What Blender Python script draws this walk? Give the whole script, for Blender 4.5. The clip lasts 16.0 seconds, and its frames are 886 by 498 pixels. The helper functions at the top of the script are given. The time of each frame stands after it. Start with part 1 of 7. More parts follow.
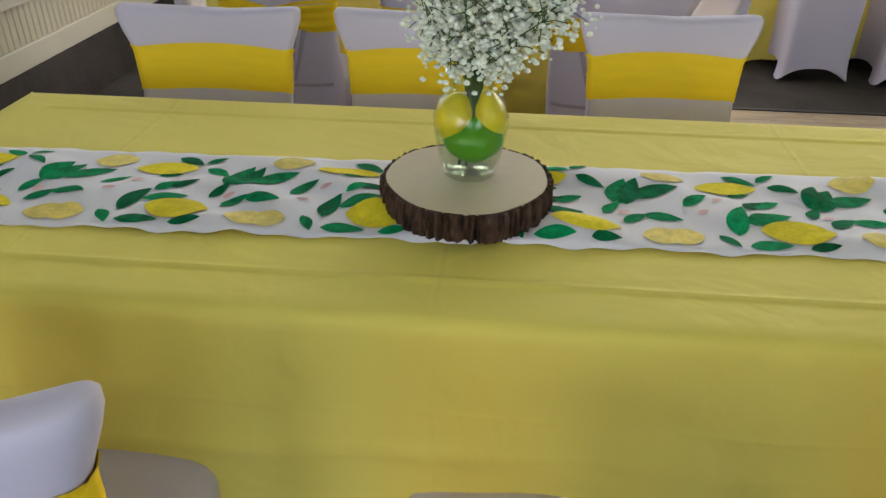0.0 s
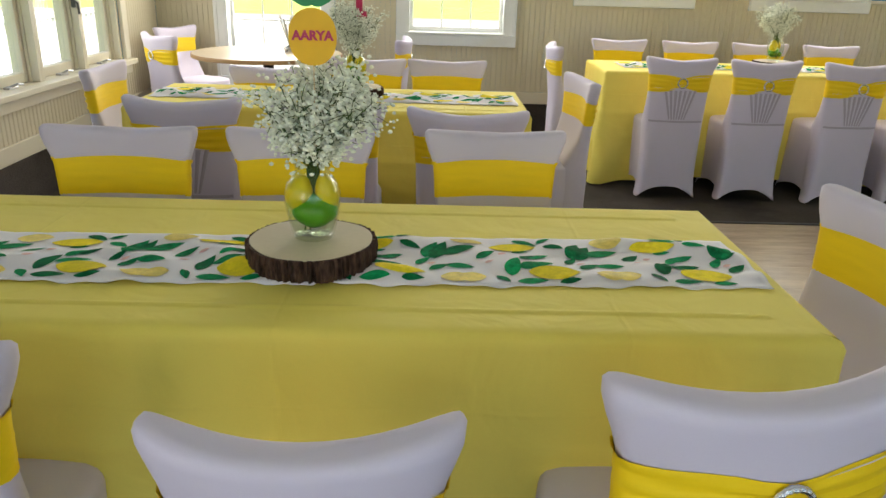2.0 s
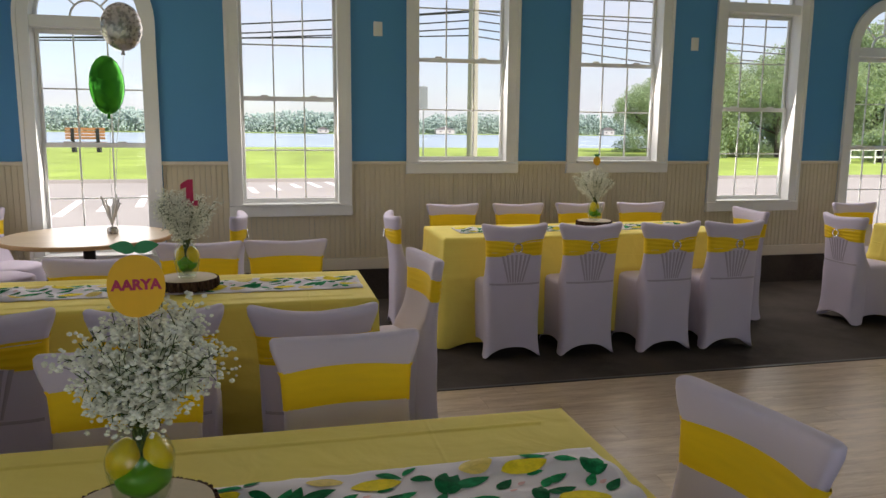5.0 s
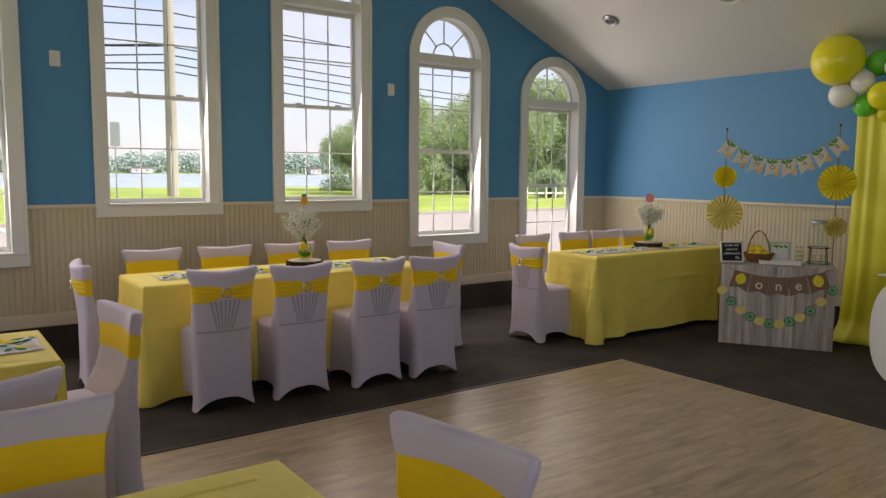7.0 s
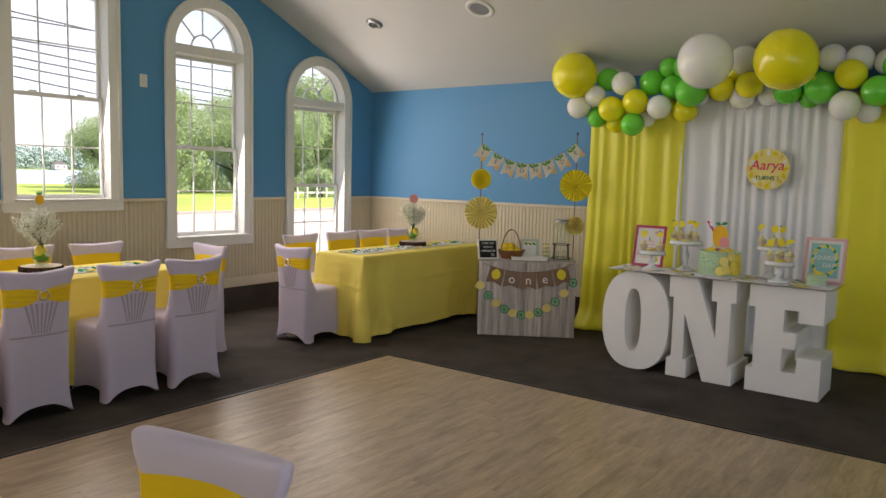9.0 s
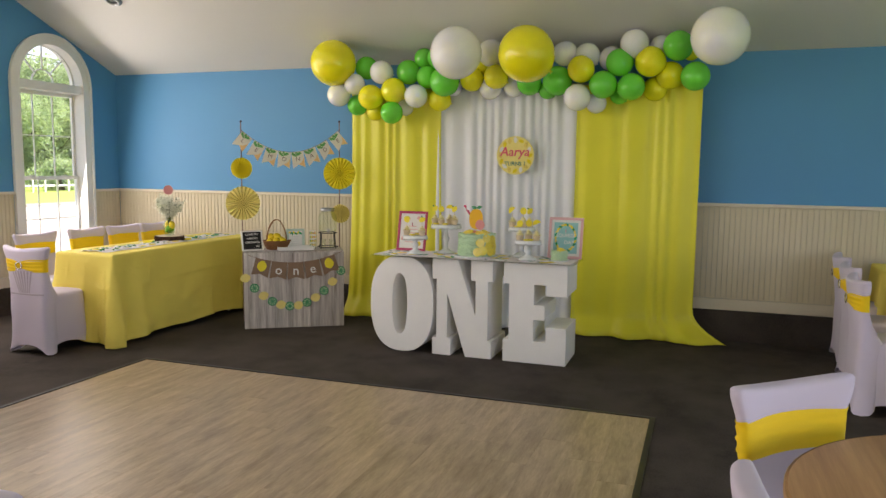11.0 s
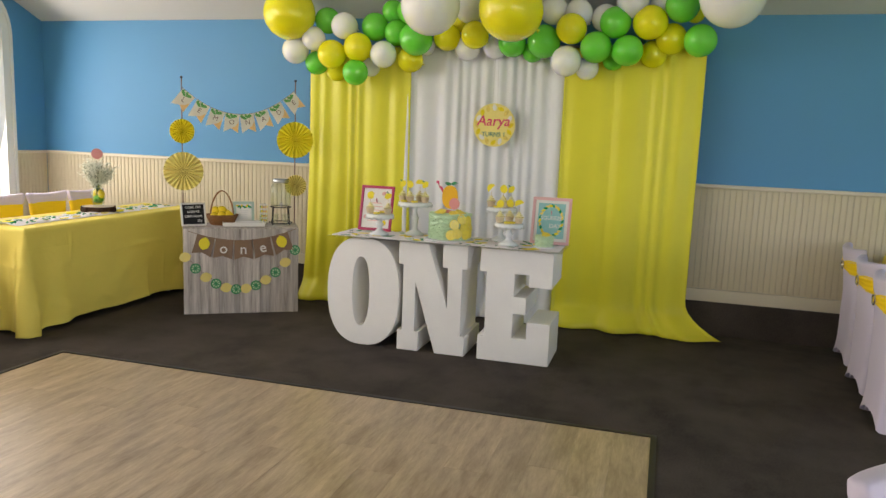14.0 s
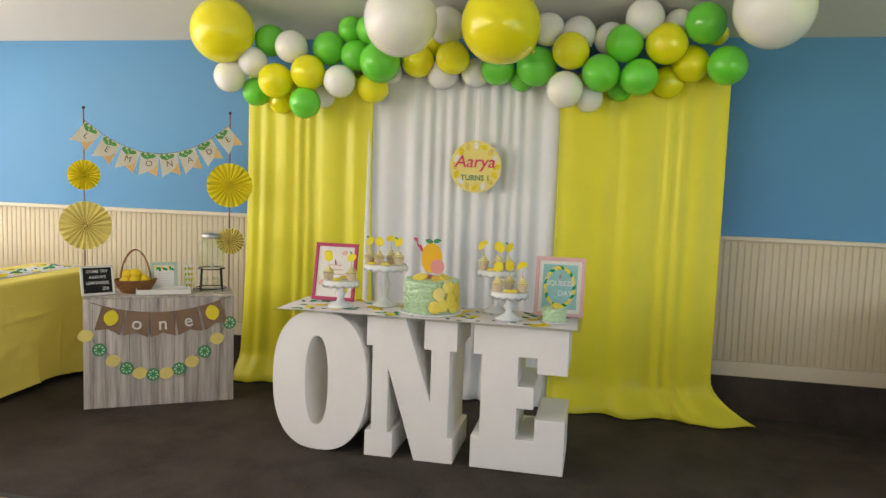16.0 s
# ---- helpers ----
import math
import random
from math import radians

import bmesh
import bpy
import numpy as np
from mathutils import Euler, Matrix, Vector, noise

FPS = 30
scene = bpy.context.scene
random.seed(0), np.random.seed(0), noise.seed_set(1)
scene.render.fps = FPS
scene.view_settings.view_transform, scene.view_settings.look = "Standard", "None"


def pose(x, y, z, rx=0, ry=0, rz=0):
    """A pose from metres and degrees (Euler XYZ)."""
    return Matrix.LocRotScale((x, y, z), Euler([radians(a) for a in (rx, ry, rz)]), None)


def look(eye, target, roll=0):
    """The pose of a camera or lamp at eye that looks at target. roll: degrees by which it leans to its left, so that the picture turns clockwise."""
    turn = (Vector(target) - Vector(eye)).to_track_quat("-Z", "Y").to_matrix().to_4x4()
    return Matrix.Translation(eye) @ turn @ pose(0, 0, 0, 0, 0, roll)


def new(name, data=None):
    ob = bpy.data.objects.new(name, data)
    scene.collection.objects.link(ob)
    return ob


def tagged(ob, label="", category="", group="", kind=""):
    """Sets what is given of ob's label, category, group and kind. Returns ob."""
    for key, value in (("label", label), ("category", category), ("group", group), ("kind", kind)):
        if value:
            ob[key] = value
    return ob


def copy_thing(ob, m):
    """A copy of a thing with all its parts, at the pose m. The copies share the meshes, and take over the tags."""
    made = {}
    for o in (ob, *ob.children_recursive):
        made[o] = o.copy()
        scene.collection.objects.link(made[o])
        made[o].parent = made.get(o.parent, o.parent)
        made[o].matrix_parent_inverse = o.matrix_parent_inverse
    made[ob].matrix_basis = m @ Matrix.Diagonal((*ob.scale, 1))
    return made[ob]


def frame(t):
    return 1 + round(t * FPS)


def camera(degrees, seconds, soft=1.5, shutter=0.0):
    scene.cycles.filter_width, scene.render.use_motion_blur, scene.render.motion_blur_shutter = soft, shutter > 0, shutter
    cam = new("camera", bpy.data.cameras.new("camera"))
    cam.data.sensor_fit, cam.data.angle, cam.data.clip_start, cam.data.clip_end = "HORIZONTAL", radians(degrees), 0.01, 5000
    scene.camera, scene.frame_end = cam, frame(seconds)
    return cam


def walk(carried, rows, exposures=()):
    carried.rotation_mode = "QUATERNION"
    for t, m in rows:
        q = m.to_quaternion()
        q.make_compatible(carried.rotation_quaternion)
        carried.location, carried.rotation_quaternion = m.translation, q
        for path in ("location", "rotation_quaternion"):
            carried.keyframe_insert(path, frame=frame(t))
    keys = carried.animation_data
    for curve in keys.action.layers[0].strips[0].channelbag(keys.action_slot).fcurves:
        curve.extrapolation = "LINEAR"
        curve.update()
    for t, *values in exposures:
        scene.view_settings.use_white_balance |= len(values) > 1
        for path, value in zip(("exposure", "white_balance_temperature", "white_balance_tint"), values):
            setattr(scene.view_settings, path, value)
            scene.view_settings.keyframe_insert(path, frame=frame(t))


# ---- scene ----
cam = camera(61.6, 16.0)
PATH = [
    (0, (2.18, 1.626, 1.297), (2.04, 3.337, 0.272), 0.8),
    (0.5, (2.217, 1.458, 1.288), (2.05, 3.157, 0.246), 0.6),
    (1, (2.287, 1.302, 1.277), (2.072, 2.978, 0.206), 1.5),
    (1.5, (2.346, 1.247, 1.289), (2.253, 3.007, 0.344), 2.8),
    (2, (2.37, 1.236, 1.325), (2.408, 3.109, 0.625), 1.7),
    (2.5, (2.361, 1.238, 1.354), (2.403, 3.156, 0.788), 0.4),
    (3, (2.366, 1.257, 1.375), (2.518, 3.197, 0.911), 1.2),
    (3.2, (2.373, 1.272, 1.378), (2.605, 3.21, 0.941), 1.6),
    (5.3, (2.353, 1.411, 1.457), (2.903, 3.312, 1.164), 0.3),
    (5.5, (2.351, 1.42, 1.457), (3.007, 3.289, 1.183), 0.7),
    (6, (2.353, 1.431, 1.455), (3.256, 3.199, 1.211), 1.2),
    (6.5, (2.366, 1.431, 1.456), (3.377, 3.143, 1.234), 0.9),
    (7, (2.378, 1.418, 1.463), (3.531, 3.039, 1.258), 0.5),
    (7.5, (2.386, 1.41, 1.47), (3.642, 2.954, 1.271), 0.4),
    (8, (2.398, 1.406, 1.467), (3.771, 2.847, 1.271), 0.5),
    (8.5, (2.405, 1.394, 1.47), (3.896, 2.713, 1.274), 1.0),
    (9, (2.412, 1.387, 1.467), (4.0, 2.587, 1.271), 1.4),
    (9.5, (2.409, 1.358, 1.473), (4.098, 2.41, 1.275), 1.4),
    (10, (2.418, 1.342, 1.477), (4.2, 2.228, 1.28), 1.2),
    (10.2, (2.427, 1.347, 1.47), (4.237, 2.176, 1.276), 1.0),
    (12.3, (2.488, 1.378, 1.476), (4.401, 1.87, 1.162), 0.8),
    (12.5, (2.543, 1.375, 1.475), (4.459, 1.847, 1.15), 0.9),
    (13, (2.741, 1.396, 1.476), (4.66, 1.857, 1.151), 1.5),
    (13.5, (2.924, 1.479, 1.473), (4.829, 1.991, 1.145), 2.4),
    (14, (3.119, 1.647, 1.479), (5.015, 2.207, 1.181), 2.2),
    (14.5, (3.394, 1.73, 1.464), (5.282, 2.32, 1.168), 1.4),
    (15, (3.647, 1.863, 1.475), (5.525, 2.486, 1.188), 2.2),
    (15.5, (3.87, 2.079, 1.501), (5.801, 2.545, 1.269), 3.0),
    (16, (4.136, 2.188, 1.493), (6.086, 2.594, 1.308), 2.0),
]
walk(cam, [(t, look(eye, target, roll)) for t, eye, target, roll in PATH],
     exposures=[(0, 1.64, 6250, 10), (0.5, 1.74, 6150, 9), (1.0, 1.68, 5900, 9), (1.5, 1.64, 6400, 9), (2.0, 1.54, 6700, 6), (2.5, 0.84, 6550, 7), (3.2, 0.58, 6550, 11), (5.5, 0.46, 6700, 18), (7.0, 0.58, 6850, 20),
                (9.0, 1.0, 6900, 20), (10.0, 1.24, 6900, 19), (12.4, 1.62, 6950, 18), (14.0, 1.68, 6950, 17), (16.0, 1.80, 6950, 17)])

# ---- light ----
world = bpy.data.worlds.new("sky")
scene.world = world
world.use_nodes = True
wn = world.node_tree.nodes
sky = wn.new("ShaderNodeTexSky")
sky.sky_type = 'NISHITA'
sky.sun_disc = False
sky.sun_elevation = radians(49)
sky.sun_rotation = radians(135)
sky.air_density, sky.dust_density, sky.ozone_density = 0.9, 0.9, 1.2
wn["Background"].inputs["Strength"].default_value = 0.15
# thin bright cloud over the whole sky
wl = world.node_tree.links
wco, wmap, cloud, amount, veil = wn.new("ShaderNodeTexCoord"), wn.new("ShaderNodeMapping"), wn.new("ShaderNodeTexNoise"), wn.new("ShaderNodeMapRange"), wn.new("ShaderNodeMix")
wmap.inputs["Scale"].default_value = (2.2, 2.2, 7.0)
cloud.inputs["Scale"].default_value, cloud.inputs["Detail"].default_value, cloud.inputs["Roughness"].default_value = 1.6, 6, 0.6
amount.inputs["From Min"].default_value, amount.inputs["From Max"].default_value = 0.35, 0.7
amount.inputs["To Min"].default_value, amount.inputs["To Max"].default_value = 0.2, 0.97
veil.data_type = 'RGBA'
wl.new(wco.outputs["Generated"], wmap.inputs[0])
wl.new(wmap.outputs[0], cloud.inputs["Vector"])
wl.new(cloud.outputs["Fac"], amount.inputs["Value"])
wl.new(amount.outputs[0], veil.inputs["Factor"])
wl.new(sky.outputs[0], veil.inputs["A"])
veil.inputs["B"].default_value = (4.2, 4.4, 4.8, 1)
wl.new(veil.outputs["Result"], wn["Background"].inputs[0])

sun = new("sun", bpy.data.lights.new("sun", 'SUN'))
sun.data.energy, sun.data.angle, sun.data.color = 5.0, radians(0.6), (1.0, 0.95, 0.88)
sun.matrix_world = look((16, -16, 26), (0, 0, 0))


def window_light(name, eye, target, w, h, power, colour=(1.0, 0.955, 0.87)):
    """Sky light that enters at a window's opening."""
    ob = new(name, bpy.data.lights.new(name, 'AREA'))
    ob.data.shape, ob.data.size, ob.data.size_y = 'RECTANGLE', w, h
    ob.data.energy, ob.data.color = power, colour
    ob.matrix_world = look(eye, target)
    return ob


# room: west wall, east wall, north wall, south wall, eaves, slope of the ceiling
XW, XE, YN, YS = 0.065, 9.263, 7.705, -2.4
EAVES, SLOPE = 2.463, 0.442
RIDGE_X = (XW + XE) / 2
RIDGE_Z = EAVES + (XE - RIDGE_X) * SLOPE
WINDOWS = [(1.05, 0.36), (2.556, 0.745), (4.02, 1.095), (5.48, 1.095), (6.915, 0.72), (8.37, 0.36)]

for wx, wz in WINDOWS:
    window_light("window_light", (wx, YN - 0.06, wz + 1.25), (wx, YN - 2, wz + 0.75), 0.8, 1.9, 8 if wx > 8 else 12)
window_light("window_light", (XW + 0.10, 5.9, 1.4), (XW + 3, 5.9, 1.1), 2.2, 1.2, 4.5)
# lamp at the second west opening, out of view, added to light west-facing things
window_light("window_light", (XW + 0.10, -0.95, 1.5), (XW + 3, -0.2, 1.2), 2.4, 1.5, 19)
for sx in (2.0, 4.7):
    window_light("window_light", (sx, YS + 0.12, 1.55), (sx, YS + 3, 1.25), 1.7, 1.7, 6.0, (0.74, 0.85, 1.0))

# ---- materials ----


def nodes_of(name):
    m = bpy.data.materials.new(name)
    m.use_nodes = True
    t = m.node_tree
    return m, t.nodes, t.links, t.nodes["Principled BSDF"]


def material(name, base, rough=0.6, metal=0.0, var=0.12, scale=3.0, grain=60.0, bump=0.1, stretch=(1, 1, 1), sheen=0.0,
             per_object=0.0, per_island=0.0, coat=0.0, transmission=0.0, distance=0.004, subsurface=0.0):
    """A surface with slow and fine variation of colour, gloss and relief."""
    m, n, l, p = nodes_of(name)
    co = n.new("ShaderNodeTexCoord")
    mp = n.new("ShaderNodeMapping")
    mp.inputs["Scale"].default_value = stretch
    l.new(co.outputs["Object"], mp.inputs[0])
    slow, fine = n.new("ShaderNodeTexNoise"), n.new("ShaderNodeTexNoise")
    for tex, s, d in ((slow, scale, 3), (fine, grain, 4)):
        l.new(mp.outputs[0], tex.inputs["Vector"])
        tex.inputs["Scale"].default_value = s
        tex.inputs["Detail"].default_value = d
    mixed = n.new("ShaderNodeMath")
    mixed.operation = 'MULTIPLY_ADD'
    l.new(slow.outputs["Fac"], mixed.inputs[0])
    mixed.inputs[1].default_value = 0.65
    half = n.new("ShaderNodeMath")
    half.operation = 'MULTIPLY'
    l.new(fine.outputs["Fac"], half.inputs[0])
    half.inputs[1].default_value = 0.35
    l.new(half.outputs[0], mixed.inputs[2])
    value = n.new("ShaderNodeMapRange")
    value.inputs["From Min"].default_value, value.inputs["From Max"].default_value = 0.25, 0.75
    value.inputs["To Min"].default_value, value.inputs["To Max"].default_value = 1 - var, 1 + var
    l.new(mixed.outputs[0], value.inputs["Value"])
    last = value.outputs[0]
    for amount, node, socket in ((per_object, "ShaderNodeObjectInfo", "Random"), (per_island, "ShaderNodeNewGeometry", "Random Per Island")):
        if amount:
            r, k, mul = n.new(node), n.new("ShaderNodeMapRange"), n.new("ShaderNodeMath")
            k.inputs["To Min"].default_value, k.inputs["To Max"].default_value = 1 - amount, 1 + amount
            l.new(r.outputs[socket], k.inputs["Value"])
            mul.operation = 'MULTIPLY'
            l.new(last, mul.inputs[0])
            l.new(k.outputs[0], mul.inputs[1])
            last = mul.outputs[0]
    tint = n.new("ShaderNodeVectorMath")
    tint.operation = 'SCALE'
    tint.inputs[0].default_value = base
    l.new(last, tint.inputs["Scale"])
    l.new(tint.outputs[0], p.inputs["Base Color"])
    gloss = n.new("ShaderNodeMapRange")
    gloss.inputs["To Min"].default_value, gloss.inputs["To Max"].default_value = max(rough - 0.12, 0.02), min(rough + 0.12, 1)
    l.new(mixed.outputs[0], gloss.inputs["Value"])
    l.new(gloss.outputs[0], p.inputs["Roughness"])
    p.inputs["Metallic"].default_value = metal
    p.inputs["Sheen Weight"].default_value = sheen
    p.inputs["Coat Weight"].default_value = coat
    p.inputs["Transmission Weight"].default_value = transmission
    p.inputs["Subsurface Weight"].default_value = subsurface
    p.inputs["Subsurface Radius"].default_value = (0.1, 0.1, 0.05) if subsurface > 0.5 else (0.02, 0.02, 0.01)
    p.inputs["Subsurface Scale"].default_value = 1.0
    if bump:
        b = n.new("ShaderNodeBump")
        b.inputs["Strength"].default_value = bump
        b.inputs["Distance"].default_value = distance
        l.new(fine.outputs["Fac"], b.inputs["Height"])
        l.new(b.outputs[0], p.inputs["Normal"])
    return m


def plank_material(name, dark, light, rough, along, per=0.15, scale=1.0, stretch=0.06):
    """Wood grain stretched along one axis, with a shift for each plank."""
    m, n, l, p = nodes_of(name)
    co, mp, info = n.new("ShaderNodeTexCoord"), n.new("ShaderNodeMapping"), n.new("ShaderNodeObjectInfo")
    l.new(co.outputs["Object"], mp.inputs[0])
    mp.inputs["Scale"].default_value = tuple((stretch if a == along else 1.0) * scale for a in "xyz")
    shift = n.new("ShaderNodeVectorMath")
    shift.operation = 'SCALE'
    shift.inputs[0].default_value = (13.0, 7.0, 5.0)
    l.new(info.outputs["Random"], shift.inputs["Scale"])
    l.new(shift.outputs[0], mp.inputs["Location"])
    a, b = n.new("ShaderNodeTexNoise"), n.new("ShaderNodeTexNoise")
    for tex, s in ((a, 22), (b, 110)):
        l.new(mp.outputs[0], tex.inputs["Vector"])
        tex.inputs["Scale"].default_value = s
        tex.inputs["Detail"].default_value = 6
        tex.inputs["Roughness"].default_value = 0.65
    add = n.new("ShaderNodeMath")
    add.operation = 'MULTIPLY_ADD'
    l.new(b.outputs["Fac"], add.inputs[0])
    add.inputs[1].default_value = 0.4
    l.new(a.outputs["Fac"], add.inputs[2])
    ramp = n.new("ShaderNodeMapRange")
    ramp.inputs["From Min"].default_value, ramp.inputs["From Max"].default_value = 0.45, 0.95
    l.new(add.outputs[0], ramp.inputs["Value"])
    mix = n.new("ShaderNodeMix")
    mix.data_type = 'RGBA'
    l.new(ramp.outputs[0], mix.inputs["Factor"])
    mix.inputs[6].default_value, mix.inputs[7].default_value = (*dark, 1), (*light, 1)
    k = n.new("ShaderNodeMapRange")
    k.inputs["To Min"].default_value, k.inputs["To Max"].default_value = 1 - per, 1 + per
    l.new(info.outputs["Random"], k.inputs["Value"])
    tint = n.new("ShaderNodeVectorMath")
    tint.operation = 'SCALE'
    l.new(mix.outputs[2], tint.inputs[0])
    l.new(k.outputs[0], tint.inputs["Scale"])
    l.new(tint.outputs[0], p.inputs["Base Color"])
    g = n.new("ShaderNodeMapRange")
    g.inputs["To Min"].default_value, g.inputs["To Max"].default_value = rough - 0.08, rough + 0.1
    l.new(a.outputs["Fac"], g.inputs["Value"])
    l.new(g.outputs[0], p.inputs["Roughness"])
    bp = n.new("ShaderNodeBump")
    bp.inputs["Strength"].default_value, bp.inputs["Distance"].default_value = 0.25, 0.002
    l.new(b.outputs["Fac"], bp.inputs["Height"])
    l.new(bp.outputs[0], p.inputs["Normal"])
    return m


def glass_material(name, tint=(1, 1, 1), gloss=1.0):
    """Thin clear glass: see-through, with a mirror sheen at grazing angles."""
    m = bpy.data.materials.new(name)
    m.use_nodes = True
    n, l = m.node_tree.nodes, m.node_tree.links
    n.clear()
    out, mix, clear, shine, view, power, scaled = (n.new("ShaderNode" + k) for k in ("OutputMaterial", "MixShader", "BsdfTransparent", "BsdfGlossy", "LayerWeight", "Math", "Math"))
    clear.inputs[0].default_value = (*tint, 1)
    shine.inputs["Roughness"].default_value = 0.02
    power.operation, scaled.operation = 'POWER', 'MULTIPLY_ADD'
    view.inputs["Blend"].default_value = 0.5
    power.inputs[1].default_value = 4.0
    scaled.inputs[1].default_value, scaled.inputs[2].default_value = 0.6 * gloss, 0.03 * gloss
    l.new(view.outputs["Facing"], power.inputs[0])
    l.new(power.outputs[0], scaled.inputs[0])
    l.new(scaled.outputs[0], mix.inputs[0])
    l.new(clear.outputs[0], mix.inputs[1])
    l.new(shine.outputs[0], mix.inputs[2])
    l.new(mix.outputs[0], out.inputs[0])
    return m


BLUE = material("blue_wall_paint", (0.068, 0.268, 0.51), 0.55, var=0.05, scale=1.2, grain=220, bump=0.12, distance=0.001)
CREAM = material("cream_painted_board", (0.60, 0.53, 0.38), 0.5, var=0.06, scale=2, grain=90, bump=0.06, distance=0.001)
CREAM_TRIM = material("cream_painted_trim", (0.66, 0.60, 0.47), 0.45, var=0.05, scale=2, bump=0.05, distance=0.001)
WHITE_TRIM = material("white_window_paint", (0.76, 0.76, 0.74), 0.4, var=0.05, scale=3, bump=0.04, distance=0.001)
CEIL = material("white_ceiling_paint", (0.64, 0.63, 0.61), 0.8, var=0.05, scale=0.8, grain=150, bump=0.1, distance=0.001)
CARPET = material("black_carpet", (0.055, 0.045, 0.039), 0.95, var=0.7, scale=2.4, grain=90, bump=0.8, distance=0.004)


def trodden(m, pale, low, high, scale):
    """Adds paler worn and dusty patches to a surface."""
    n, l = m.node_tree.nodes, m.node_tree.links
    p = n["Principled BSDF"]
    was = p.inputs["Base Color"].links[0].from_socket
    co, tex, k, mix = n.new("ShaderNodeTexCoord"), n.new("ShaderNodeTexNoise"), n.new("ShaderNodeMapRange"), n.new("ShaderNodeMix")
    tex.inputs["Scale"].default_value, tex.inputs["Detail"].default_value, tex.inputs["Roughness"].default_value = scale, 8, 0.72
    k.inputs["From Min"].default_value, k.inputs["From Max"].default_value = low, high
    mix.data_type = 'RGBA'
    l.new(co.outputs["Object"], tex.inputs["Vector"])
    l.new(tex.outputs["Fac"], k.inputs["Value"])
    l.new(k.outputs[0], mix.inputs["Factor"])
    l.new(was, mix.inputs["A"])
    mix.inputs["B"].default_value = (*pale, 1)
    l.new(mix.outputs["Result"], p.inputs["Base Color"])


trodden(CARPET, (0.082, 0.068, 0.060), 0.46, 0.78, 3.2)
CARPET.node_tree.nodes["Principled BSDF"].inputs["Specular IOR Level"].default_value = 0.2
EDGE = material("dark_floor_trim", (0.02, 0.018, 0.017), 0.5, var=0.2)
PLANK = plank_material("vinyl_plank_floor", (0.26, 0.185, 0.118), (0.57, 0.44, 0.305), 0.34, "x", 0.075, 0.75, 0.17)
PLANK.node_tree.nodes["Principled BSDF"].inputs["Specular IOR Level"].default_value = 0.38
SPANDEX = material("white_stretch_fabric", (0.63, 0.565, 0.69), 0.8, var=0.04, scale=4, grain=400, bump=0.08, distance=0.0005, sheen=0.1)
# darker copy of the cover fabric, painted shade of the slats behind it
SLAT_SHADE = material("slat_shade_fabric", (0.43, 0.375, 0.46), 0.75, var=0.06, scale=6, grain=400, bump=0.08, distance=0.0005, sheen=0.2)
SASH = material("yellow_stretch_sash", (0.92, 0.62, 0.004), 0.7, var=0.07, scale=9, grain=260, bump=0.15, distance=0.001, stretch=(1, 1, 5))
CLOTH = material("yellow_tablecloth", (0.86, 0.70, 0.135), 0.75, var=0.06, scale=2.5, grain=500, bump=0.12, distance=0.0006)
SATIN_Y = material("yellow_satin", (0.77, 0.71, 0.03), 0.42, var=0.06, scale=3, grain=300, bump=0.06, distance=0.0006, sheen=0.2)
SATIN_W = material("white_satin", (0.74, 0.75, 0.78), 0.5, var=0.05, scale=3, grain=300, bump=0.06, distance=0.0006, sheen=0.2)
LETTER = material("white_painted_foam", (0.88, 0.865, 0.84), 0.6, var=0.05, scale=4, grain=120, bump=0.1, distance=0.001)
SILVER = material("silver_rhinestone", (0.75, 0.75, 0.76), 0.2, metal=1.0, var=0.2, scale=90, grain=500, bump=0.6, distance=0.002)
B_WHITE = material("white_latex_balloon", (0.86, 0.86, 0.86), 0.22, var=0.03, scale=3, bump=0.0, coat=0.15, subsurface=0.85)
B_GREEN = material("green_latex_balloon", (0.15, 0.66, 0.07), 0.2, var=0.04, scale=3, bump=0.0, coat=0.15, subsurface=0.85)
B_YELLOW = material("yellow_latex_balloon", (0.87, 0.81, 0.02), 0.2, var=0.04, scale=3, bump=0.0, coat=0.15, subsurface=0.85)


